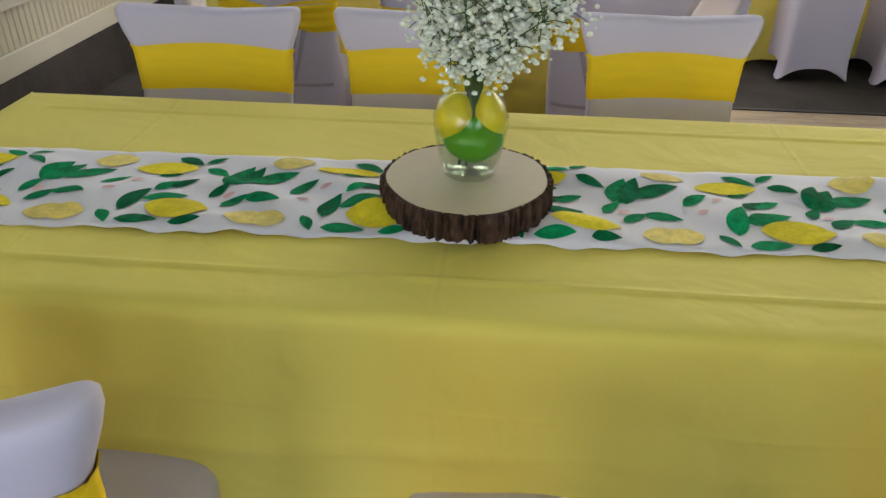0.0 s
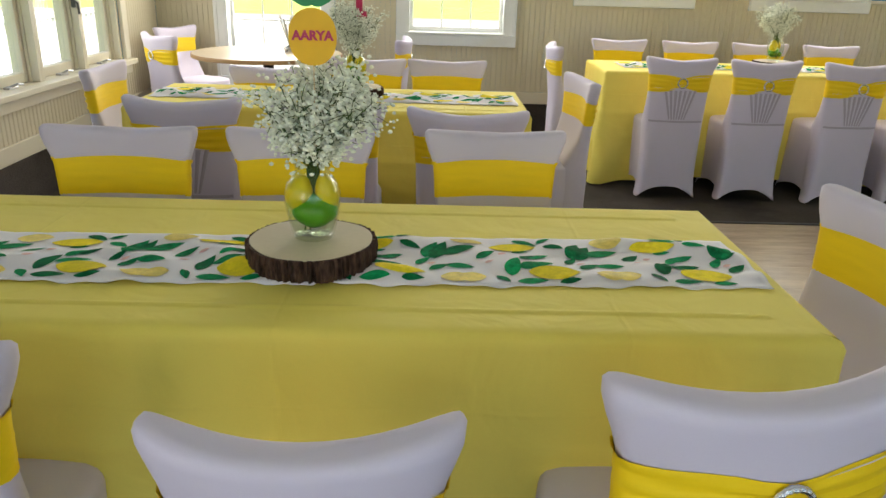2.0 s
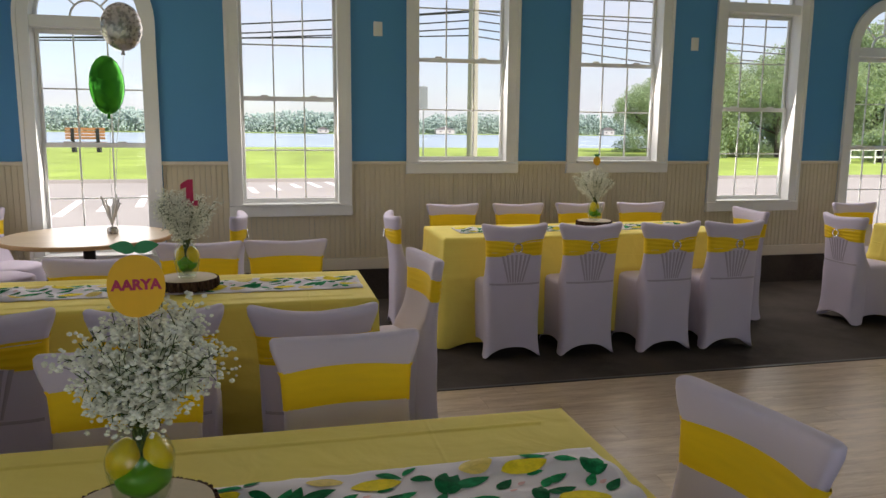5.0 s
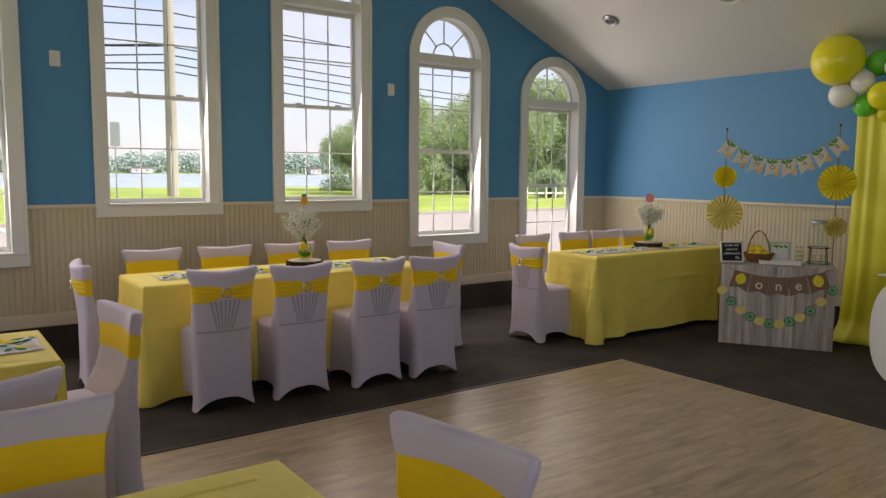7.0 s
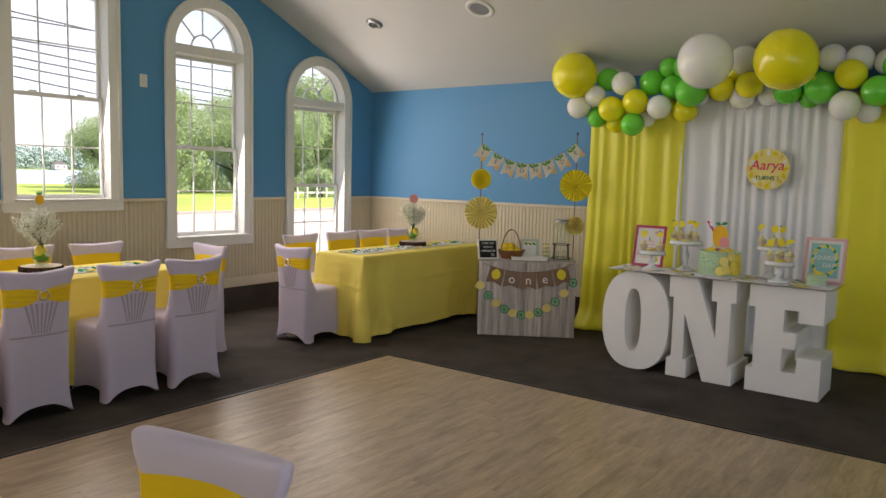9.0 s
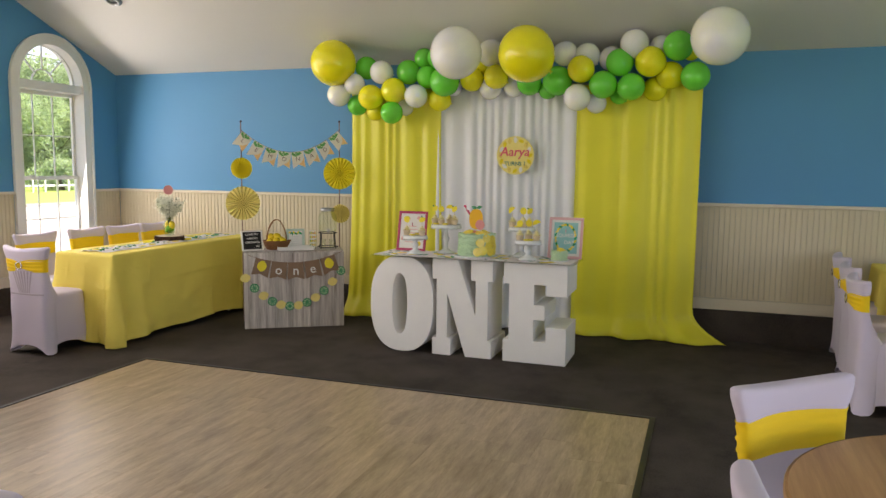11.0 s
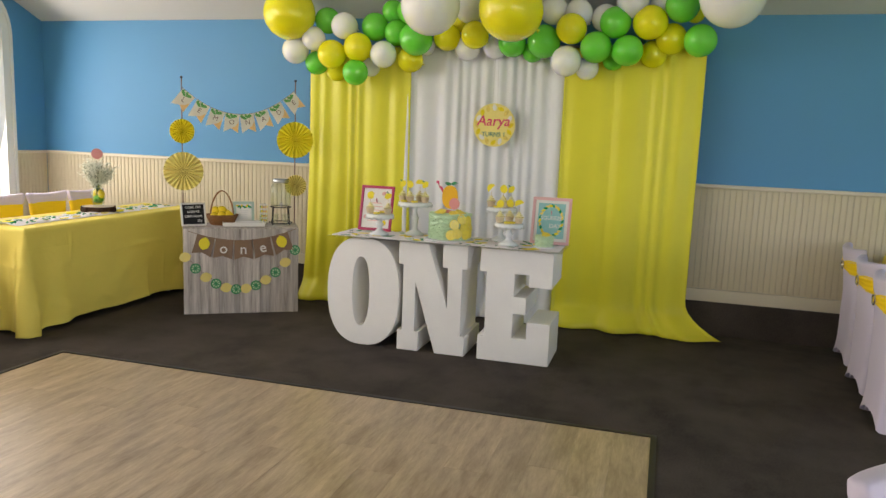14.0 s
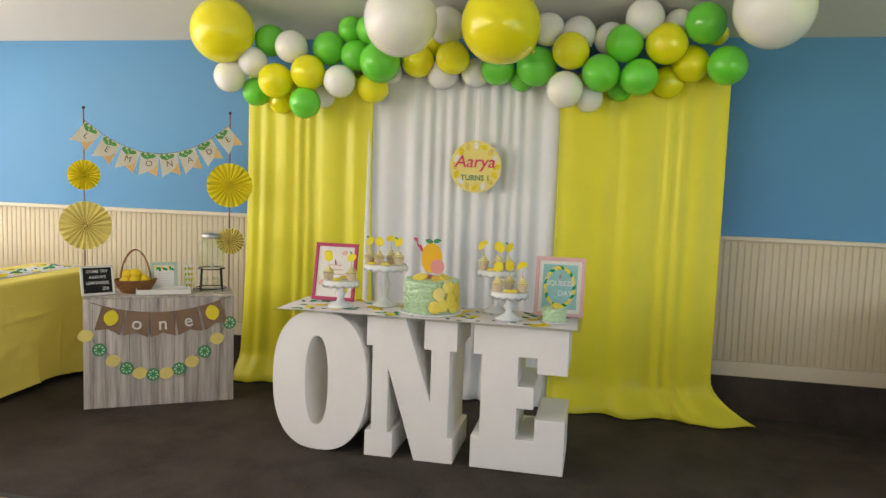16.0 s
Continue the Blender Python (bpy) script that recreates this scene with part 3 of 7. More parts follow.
# rails: cap of the dado, base board, carpeted plinth
bm = bmesh.new()
for a, b in zip(gaps[::2], gaps[1::2]):
    add_box(bm, a, b, YN - 0.03, YN - 0.001, DADO + 0.001, DADO + 0.03, 0.006)
for a, b in ((7.03, YN - 0.03),):
    add_box(bm, XW + 0.001, XW + 0.03, a, b, DADO + 0.001, DADO + 0.03, 0.006)
add_box(bm, XW + 0.001, XW + 0.03, 0.4, 4.45, DADO + 0.001, DADO + 0.03, 0.006)
add_box(bm, XE - 0.03, XE - 0.001, YS, YN - 0.03, DADO + 0.001, DADO + 0.03, 0.006)
structure("trim_dado", bm, CREAM_TRIM, "cream cap rail above the beadboard")
bm = bmesh.new()
add_box(bm, XW + 0.02, XE - 0.02, YN - 0.018, YN - 0.001, 0.27, 0.369, 0.005)
add_box(bm, XW + 0.001, XW + 0.018, YS, YN - 0.02, 0.27, 0.369, 0.005)
add_box(bm, XE - 0.018, XE - 0.001, YS, YN - 0.02, 0.27, 0.369, 0.005)
structure("baseboard", bm, CREAM_TRIM, "cream painted baseboard")
bm = bmesh.new()
add_box(bm, XW + 0.02, XE - 0.02, YN - 0.02, YN - 0.001, 0.001, 0.269)
add_box(bm, XW + 0.001, XW + 0.02, YS, YN - 0.021, 0.001, 0.269)
add_box(bm, XE - 0.02, XE - 0.001, YS, YN - 0.021, 0.001, 0.269)
structure("trim_plinth", bm, CARPET, "black carpet strip turned up the wall")

# ---- chairs ----


def back_section(z, off, n=36):
    """Outline of a chair's back at height z, widened by off."""
    w = float(np.interp(z, [0.0, 0.04, 0.12, 0.24, 0.36, 0.46, 0.54, 0.62, 0.70, 0.785, 0.815, 0.85, 0.90], [0.196, 0.186, 0.179, 0.178, 0.181, 0.186, 0.188, 0.188, 0.188, 0.193, 0.208, 0.222, 0.226])) + off
    th = float(np.interp(z, [0.0, 0.40, 0.47, 0.52, 0.60, 0.70, 0.78, 0.83, 0.90], [0.14, 0.14, 0.15, 0.12, 0.075, 0.056, 0.058, 0.066, 0.062])) + 2 * off
    rear = float(np.interp(z, [0.0, 0.06, 0.16, 0.30, 0.45], [-0.240, -0.229, -0.219, -0.2155, -0.2165])) - max(z - 0.45, 0) * 0.12 - off
    square = float(np.interp(z, [0.45, 0.62], [0.22, 0.34]))
    bow = float(np.interp(z, [0.4, 0.6, 0.9], [0.0, 0.03, 0.05]))
    out = []
    for i in range(n):
        side = math.cos(2 * math.pi * i / n)
        c = abs(side) ** (1 / square)
        s = math.sqrt(max(0, 1 - c * c)) * (1 if i < n / 2 else -1)
        x = w * side
        y = th / 2 * math.copysign(abs(s) ** 0.5, s)
        out.append((x, rear + th / 2 + y + bow * (x / w) ** 2, s))
    return out


def chair_cover():
    bm = bmesh.new()
    # skirt from the four feet up to the seat
    loop = []
    hx, hy, per = 0.205, 0.228, 12
    corners = [(-hx, -hy), (hx, -hy), (hx, hy), (-hx, hy)]
    for k in range(4):
        a, b = Vector(corners[k]), Vector(corners[(k + 1) % 4])
        for i in range(per):
            u = i / per
            u2 = 0.5 - 0.5 * math.cos(math.pi * u)
            p = a.lerp(b, u2)
            loop.append((p.x, p.y, u2))
    rings = []
    rows = 8

    def rounded(px, py, half, power):
        """Draws in the two front corners of the seat."""
        a, b = abs(px) / half, max(0.0, py) / hy
        over = (a ** power + b ** power) ** (1 / power)
        return (px / over, py / over) if over > 1 and py > 0 else (px, py)

    for r in range(rows + 1):
        k = r / rows
        ring = []
        for x, y, u in loop:
            s = math.sin(math.pi * u)
            hem = 0.004 + 0.078 * s ** 0.7
            z = hem + (0.462 - hem) * k
            low = (1 - k)
            flare = 1 + 0.07 * low ** 2.2 * (1 - s)
            pull = 1 - 0.08 * s * low ** 1.2
            # the rear is as wide as the back, the front widens to the seat
            v = (y + hy) / (2 * hy)
            back_w = float(np.interp(z, [0.0, 0.04, 0.12, 0.24, 0.36, 0.46], [0.194, 0.184, 0.177, 0.176, 0.179, 0.184]))
            width = back_w * (1 - v) ** 2 + (0.180 + 0.008 * k) * flare * (1 - (1 - v) ** 2) - 0.008 * (1 - v) ** 3
            px = x / hx * width * (pull if 0.02 < v < 0.98 else 1)
            py = y * flare * (0.97 + 0.03 * k) if y > 0 else max(y, -0.196)
            if v >= 0.98:
                py *= pull
            ring.append((*rounded(px, py, width, 9 - 5.5 * k ** 0.5), z))
        rings.append(ring)
    for ins, z in ((0.004, 0.476), (0.014, 0.487), (0.035, 0.494), (0.11, 0.498)):
        ring = []
        for x, y, u in loop:
            rr = 0.03 * (1 - min(1, 4 * min(u, 1 - u)))
            v = (y + hy) / (2 * hy)
            width = 0.184 * (1 - v) ** 2 + 0.188 * (1 - (1 - v) ** 2)
            ring.append((*rounded(x / hx * (width - ins - rr * v), max(y * (1 - (ins + rr) / hy), -0.196), width - ins, 3.5), z))
        rings.append(ring)
    loft(bm, rings, True, False, True)
    # back
    zs = [0.48, 0.52, 0.56, 0.60, 0.65, 0.70, 0.74, 0.77, 0.80, 0.825, 0.85, 0.868]
    rings = []
    for r in range(12):
        k = r / 12
        ring = []
        for q in range(36):
            first = back_section(0.02, 0)[q]
            side = min(1, abs(first[0]) / 0.191)
            hem = 0.003 + 0.078 * (1 - side ** 2.6) ** 0.75
            z = hem + (0.46 - hem) * k
            here = back_section(z, 0)[q]
            lean = 0.97 if side < 0.9 else 1.0
            ring.append((here[0], here[1] * (1 - (1 - lean) * (1 - k) ** 2), z))
        rings.append(ring)
    for z in zs:
        lift = 0.018 * max(0, (z - 0.77) / 0.1)
        sec = back_section(z, 0)
        rings.append([(x, y, z + lift * ((x / 0.22) ** 2 * 1.3 - 0.3)) for x, y, s in sec])
    for ins, dz in ((0.006, 0.008), (0.016, 0.012)):
        sec = back_section(0.868, -ins)
        rings.append([(x, y, 0.868 + dz + 0.018 * ((x / 0.22) ** 2 * 1.3 - 0.3)) for x, y, s in sec])
    loft(bm, rings, True, False, True)
    bmesh.ops.recalc_face_normals(bm, faces=bm.faces[:])
    return bm


def chair_sash():
    bm = bmesh.new()
    rings = []
    z0, z1, rows = 0.686, 0.80, 16
    rng = random.Random(4)
    phase = [rng.uniform(0, 6) for _ in range(6)]
    for r in range(rows + 1):
        v = r / rows
        ring = []
        zc = (z0 + z1) / 2
        z = z0 + (z1 - z0) * v
        edge = min(1, min(v, 1 - v) * 8)
        for x, y, s in back_section(z, 0.003):
            rear = min(1, max(0, 0.5 - 1.2 * s))
            rear = rear * rear * (3 - 2 * rear)
            pinch = rear * (0.06 + 0.34 * math.exp(-(x / 0.06) ** 2))
            wr = 0.0020 * math.sin(v * 23 + 9 * x + phase[0] + 1.3 * math.sin(13 * x + 1)) + 0.0015 * math.sin(v * 41 - 15 * x + phase[1] + 2 * math.sin(9 * x))
            wr *= 0.22 + 1.2 * rear
            zz = zc + (z - zc) * (1 - pinch) + 0.004 * math.sin(7 * x + 1) * (0.5 + 0.5 * rear) - 0.006 * rear
            d = (wr * edge - 0.003 * (1 - edge)) * (1 if s > 0 else -1)
            ring.append((x * (1 + 0.3 * abs(wr)), y + d, zz))
        rings.append(ring)
    loft(bm, rings, True, False, False)
    bmesh.ops.recalc_face_normals(bm, faces=bm.faces[:])
    return bm


def make_chair():
    ch = tagged(empty("banquet_chair"), "banquet chair in white stretch cover with yellow sash", "chair", "covered banquet chairs")
    part("chair_cover", chair_cover(), SPANDEX, ch, smooth=True)
    sash = part("sash", chair_sash(), SASH, ch, "bright yellow stretch sash", smooth=True)
    rear = back_section(0.70, 0.012)[27][1]
    bm = bmesh.new()
    rings = []
    for i in range(40):
        a = 2 * math.pi * i / 40
        rings.append([((0.0285 + 0.0052 * math.cos(b)) * math.cos(a), 0.005 * math.sin(b) + (0.0006 if i % 2 else -0.0006), (0.0285 + 0.0052 * math.cos(b)) * math.sin(a)) for b in [2 * math.pi * q / 8 for q in range(8)]])
    rings.append(rings[0])
    loft(bm, rings)
    bmesh.ops.remove_doubles(bm, verts=bm.verts[:], dist=0.0001)
    moved(bm, Matrix.Translation((0, rear - 0.006, 0.744)))
    part("buckle", bm, SILVER, sash, "round silver rhinestone buckle")
    return ch


chair = make_chair()
CHAIRS = [  # x, y of the seat's middle, heading of the sitter in degrees from +y to the left, width, height
    (1.622, 2.25, 3, 0.98, 0.975), (2.218, 2.18, 2, 0.88, 0.925), (2.765, 2.21, 9, 0.98, 0.995),
    (1.47, 3.20, 182, 1.0, 0.985), (1.985, 3.22, 180, 0.98, 0.985), (2.578, 3.265, 184, 0.96, 0.985), (3.163, 2.685, 99, 1.0, 0.985),
    (1.44, 4.225, -1, 1, 0.965), (1.98, 4.17, 0, 1, 0.965), (2.517, 4.11, -5, 1, 0.965), (1.50, 5.04, 174, 1, 0.93), (2.0, 5.29, 180, 1, 0.965), (2.45, 5.30, 180, 1, 0.965),
    (0.99, 4.88, -90, 1, 0.965), (2.90, 4.87, 97, 1, 0.965),
    (3.88, 6.02, -1, 0.97, 0.985), (4.378, 5.985, 1, 0.97, 0.985), (4.922, 5.95, 3, 0.97, 0.985), (5.39, 5.93, 0, 0.97, 0.985),
    (3.845, 7.14, 180, 1, 0.965), (4.40, 7.10, 180, 1, 0.965), (4.95, 7.08, 180, 1, 0.965), (5.50, 7.05, 180, 1, 0.965), (3.44, 6.69, -92, 1, 0.965), (5.90, 6.56, 88, 1, 0.965),
    (6.90, 6.25, -90, 1, 0.94), (7.44, 6.78, 180, 1, 0.96), (8.04, 6.80, 180, 1, 0.96), (8.50, 6.78, 180, 1, 0.96), (8.92, 6.74, 180, 1, 0.96),
    (7.60, 0.25, 180, 1, 0.93), (8.26, 0.19, 181, 1, 0.93), (8.92, 0.14, 180, 1, 0.93),
    (4.57, 0.98, 132, 1, 0.99), (3.925, 1.01, 204, 1, 0.985),
    (0.58, 6.78, -43, 1, 0.965), (0.50, 7.28, -115, 1, 0.965), (1.95, 6.85, 85, 1, 0.965),
]


def slat_mesh():
    """The fan of slats that shows through the thin cover, as raised strips in a shade colour."""
    bm = bmesh.new()
    for i in range(-3, 4):
        pts = []
        for q in range(8):
            z = 0.515 + q * 0.026
            x = i * (0.0155 + 0.0021 * q)
            sec = [p for p in back_section(z, 0.0, 144) if p[2] < -0.3]
            y = min(sec, key=lambda p: abs(p[0] - x))[1]
            half = 0.0074 + 0.0008 * q
            pts.append([(x - half, y + 0.003, z), (x - half * 0.5, y - 0.0012, z), (x, y - 0.0018, z), (x + half * 0.5, y - 0.0012, z), (x + half, y + 0.003, z)])
        loft(bm, pts, False, False, False)
    pts = []
    for q in range(21):
        x = -0.17 + 0.017 * q
        sec = [p for p in back_section(0.502, 0.0, 144) if p[2] < -0.3]
        y = min(sec, key=lambda p: abs(p[0] - x))[1]
        pts.append([(x, y + 0.003, 0.492), (x, y - 0.0012, 0.498), (x, y - 0.0012, 0.507), (x, y + 0.003, 0.513)])
    loft(bm, pts, False, False, False)
    return bm


slats = None
for k, (cx, cy, a, cw, chh) in enumerate(CHAIRS):
    one = chair if k == 0 else copy_thing(chair, Matrix())
    one.matrix_world = pose(cx, cy, 0, 0, 0, a) @ Matrix.Diagonal((cw, 1, chh, 1))
    if k in (7, 8, 9, 15, 16, 17, 18, 25):
        if slats is None:
            slats = part("back_slats", slat_mesh(), SLAT_SHADE, one, "slats showing through the cover", smooth=True)
        else:
            o = new("back_slats", slats.data)
            o.parent = one
            o["label"] = "slats showing through the cover"

# ---- tables ----


def cloth_mesh(lx, ly, h, seed, corner=0.07, hem=0.012):
    """A cloth that falls from a table lx by ly to just above the floor."""
    rng = random.Random(seed)
    bm = bmesh.new()
    step = 0.008
    loop = []
    cs = [(-lx / 2, -ly / 2), (lx / 2, -ly / 2), (lx / 2, ly / 2), (-lx / 2, ly / 2)]
    for k in range(4):
        a, b = Vector(cs[k]), Vector(cs[(k + 1) % 4])
        length = (b - a).length
        n = int(length / step)
        nrm = Vector(((b - a).y, -(b - a).x)).normalized()
        for i in range(n):
            u = i / n
            d = min(u, 1 - u) * length
            p = a.lerp(b, u)
            out = nrm
            if i == 0:
                pa, pb = Vector(cs[k - 1]), a
                out = (nrm + Vector(((pb - pa).y, -(pb - pa).x)).normalized()).normalized()
            loop.append((p, out, d, u * length, k, length))
    ph = [rng.uniform(0, 6.3) for _ in range(8)]
    rings = []
    rows = [0, 0.004, 0.012, 0.024, 0.05] + [0.08 + 0.023 * q for q in range(41)]
    for r, k in enumerate(rows):
        ring = []
        for p, out, d, s, side, length in loop:
            kk = max(0, k - 0.02)
            o = 0.004 + 0.012 * kk
            if k <= 0.024:
                o = -0.012 + 0.018 * math.sqrt(min(1, k / 0.024))
            o += kk ** 1.1 * (corner * math.exp(-(d / 0.07) ** 2) - 0.35 * corner * math.exp(-((d - 0.17) / 0.06) ** 2) + 0.3 * corner * math.exp(-((d - 0.3) / 0.07) ** 2))
            o += kk * (0.007 * math.sin(s * 9 + ph[side]) + 0.005 * math.sin(s * 21 + ph[side + 4] + 2 * kk))
            if k > 0.05:
                # fold lines left from the packing, and slack wrinkles
                fold = sum(math.exp(-((s - length * c - 0.012 * math.sin(9 * k + 5 * c)) / 0.013) ** 2) * max(0.0, math.sin(3.2 * k + 7 * c)) for c in (0.2, 0.38, 0.47, 0.63, 0.74, 0.86))
                fold += 0.6 * math.exp(-((k - 0.36 - 0.015 * math.sin(4 * s)) / 0.018) ** 2)
                o += 0.015 * fold * min(1, 6 * (k - 0.05)) * (0.7 + noise.noise(Vector((s * 2.3, k * 2, side + seed))))
                o += 0.018 * kk ** 0.5 * noise.noise(Vector((s * 4.6 + k * 3, k * 2.2, side * 3.1 + seed)))
                o += 0.014 * kk ** 0.3 * max(0, noise.noise(Vector((s * 5 - k * 6, s * 2 + k * 9, side * 5.3 + seed)))) ** 1.5
            z = h - k * (h - 0.014 - (hem - 0.014) * (1 - math.exp(-(d / 0.3) ** 2))) + (0.006 * math.sin(s * 7 + ph[side]) * kk)
            q = p + out * o
            ring.append((q.x, q.y, max(z, 0.006)))
        rings.append(ring)
    ins = []
    for f in (0.03, 0.075, 0.084, 0.09, 0.096, 0.105, 0.16, 0.26):
        ring = []
        for p, out, d, s, side, length in loop:
            qx, qy = math.copysign(max(abs(p.x) - f, 0.01), p.x), math.copysign(max(abs(p.y) - f, 0.01), p.y)
            ring.append((qx, qy, h + 0.0012 * math.sin(qx * 9 + ph[0]) * math.sin(qy * 11 + ph[1]) + (0.0035 if f == 0.09 and side % 2 == 0 else 0.0)))
        ins.append(ring)
    loft(bm, ins[::-1] + rings, True, True, False)
    bmesh.ops.recalc_face_normals(bm, faces=bm.faces[:])
    return bm


def banquet_table(x0, x1, y0, y1, seed, corner=0.07, hem=0.012):
    lx, ly = x1 - x0, y1 - y0
    m = pose((x0 + x1) / 2, (y0 + y1) / 2, 0)
    t = tagged(empty("folding_table", m), "rectangular folding table under a yellow cloth", "table", "banquet tables")
    part("tabletop", box(-lx / 2 + 0.01, lx / 2 - 0.01, -ly / 2 + 0.01, ly / 2 - 0.01, 0.70, 0.742, 0.008), PLASTIC_W, t)
    for sx in (-1, 1):
        for sy in (-1, 1):
            bm = bmesh.new()
            tube(bm, [(sx * (lx / 2 - 0.3), sy * (ly / 2 - 0.1), 0.0), (sx * (lx / 2 - 0.32), sy * (ly / 2 - 0.1), 0.70)], 0.014, 8)
            part("leg", bm, METAL_GREY, t)
    c = mesh_object("tablecloth", cloth_mesh(lx, ly, 0.752, seed, corner, hem), CLOTH, None, True)
    c.matrix_world = m
    tagged(c, "pale yellow tablecloth falling nearly to the carpet", "tablecloth", "yellow tablecloths")
    return m


TABLES = [(1.15, 3.085, 2.365, 3.11, 0.02), (1.04, 2.80, 4.45, 5.11, 0.03), (3.49, 5.60, 6.13, 6.78, 0.05), (7.11, 9.06, 5.80, 6.38, 0.09), (7.24, 9.15, -0.63, 0.09, 0.09)]
for k, (x0, x1, y0, y1, c) in enumerate(TABLES):
    banquet_table(x0, x1, y0, y1, k + 3, c, (0.115, 0.11, 0.06, 0.05, 0.05)[k])


def round_table(x, y, r, mat, edge, label):
    t = tagged(empty("round_table", pose(x, y, 0)), label, "table")
    part("tabletop", lathe([(0.0001, 0.725), (r - 0.006, 0.725), (r, 0.731), (r, 0.748), (r - 0.006, 0.7535), (0.0001, 0.754)], 64), mat, t)
    part("edge_band", lathe([(r - 0.001, 0.7255), (r + 0.003, 0.728), (r + 0.003, 0.749), (r - 0.001, 0.7525)], 64, cap0=False, cap1=False), edge, t)
    part("pedestal", lathe([(0.0001, 0.012), (0.05, 0.012), (0.05, 0.05), (0.038, 0.07), (0.038, 0.70), (0.12, 0.724), (0.0001, 0.7245)], 20), BLACK, t, smooth=True)
    for k in range(4):
        a = math.pi / 4 + k * math.pi / 2
        bm = bmesh.new()
        tube(bm, [(0.04 * math.cos(a), 0.04 * math.sin(a), 0.05), (0.34 * math.cos(a), 0.34 * math.sin(a), 0.018)], 0.02, 8, 0.015)
        part("foot", bm, BLACK, t)
    return t


OAK_EDGE = material("oak_edge_band", (0.40, 0.23, 0.10), 0.45, var=0.15, scale=5, stretch=(1, 1, 4))
round_table(4.235, 0.615, 0.55, OAK, OAK_EDGE, "round oak laminate table, bare top")
MAPLE = plank_material("pale_laminate", (0.50, 0.38, 0.24), (0.66, 0.54, 0.38), 0.3, "x", 0.0, 0.5)
round_table(1.20, 6.66, 0.52, MAPLE, OAK_EDGE, "round pale wood table beside the window")

# ---- letters, backdrop and balloons ----


def block_letter(name, outline, hole, y0, label):
    """A free-standing letter; the outline is seen from the front, x to the right, y up."""
    bm = bmesh.new()
    if hole:
        n = len(outline)
        rings = [[(x, y, z) for x, y in outline] for z in (0.0, 0.43)]
        inner = [[(x, y, z) for x, y in hole] for z in (0.0, 0.43)]
        ro, ri = loft(bm, rings), loft(bm, inner)
        for k in (0, 1):
            for i in range(n):
                bm.faces.new((ro[k][i], ro[k][(i + 1) % n], ri[k][(i + 1) % n], ri[k][i]))
    else:
        prism(bm, outline, 0.0, 0.43)
    bmesh.ops.recalc_face_normals(bm, faces=bm.faces[:])
    es = [e for e in bm.edges if len(e.link_faces) == 2 and e.calc_face_angle(0) > 0.6]
    bmesh.ops.bevel(bm, geom=es, offset=0.004, segments=2, affect='EDGES', profile=0.5)
    # front faces the west; x of the outline runs to the south
    moved(bm, Matrix(((0, 0, 1, 7.865), (-1, 0, 0, y0), (0, 1, 0, 0.002), (0, 0, 0, 1))))
    ob = mesh_object(name, bm, LETTER)
    return tagged(ob, label, "letter", "giant letters carrying the dessert shelf")


def ellipse(cx, cy, a, b, n=56, p=1.0):
    return [(cx + a * math.copysign(abs(math.cos(2 * math.pi * i / n)) ** p, math.cos(2 * math.pi * i / n)),
             cy + b * math.copysign(abs(math.sin(2 * math.pi * i / n)) ** p, math.sin(2 * math.pi * i / n))) for i in range(n)]


LH = 0.768
block_letter("letter_o", ellipse(0.27, LH / 2, 0.27, LH / 2, 56, 0.82), ellipse(0.255, LH / 2, 0.064, 0.245, 56, 0.85), 3.895, "giant white letter O standing on the carpet")
block_letter("letter_n", [(0, 0), (0.155, 0), (0.155, 0.14), (0.125, 0.14), (0.125, 0.48), (0.275, 0.0), (0.485, 0.0), (0.485, 0.14), (0.455, 0.14), (0.455, LH - 0.165), (0.49, LH - 0.165), (0.49, LH),
                          (0.315, LH), (0.315, LH - 0.165), (0.355, LH - 0.165), (0.355, 0.33), (0.21, LH), (0.0, LH), (0.0, LH - 0.165), (0.035, LH - 0.165), (0.035, 0.14), (0, 0.14)][::1], None, 3.362, "giant white slab-serif letter N on the carpet")
block_letter("letter_e", [(0, 0), (0.485, 0), (0.485, 0.285), (0.33, 0.285), (0.33, 0.17), (0.235, 0.17), (0.235, 0.335), (0.32, 0.335), (0.32, 0.45), (0.235, 0.45), (0.235, LH - 0.165),
                          (0.33, LH - 0.165), (0.33, LH - 0.245), (0.485, LH - 0.245), (0.485, LH), (0, LH), (0, LH - 0.165), (0.045, LH - 0.165), (0.045, 0.17), (0, 0.17)], None, 2.785, "giant white slab-serif letter E on the carpet")


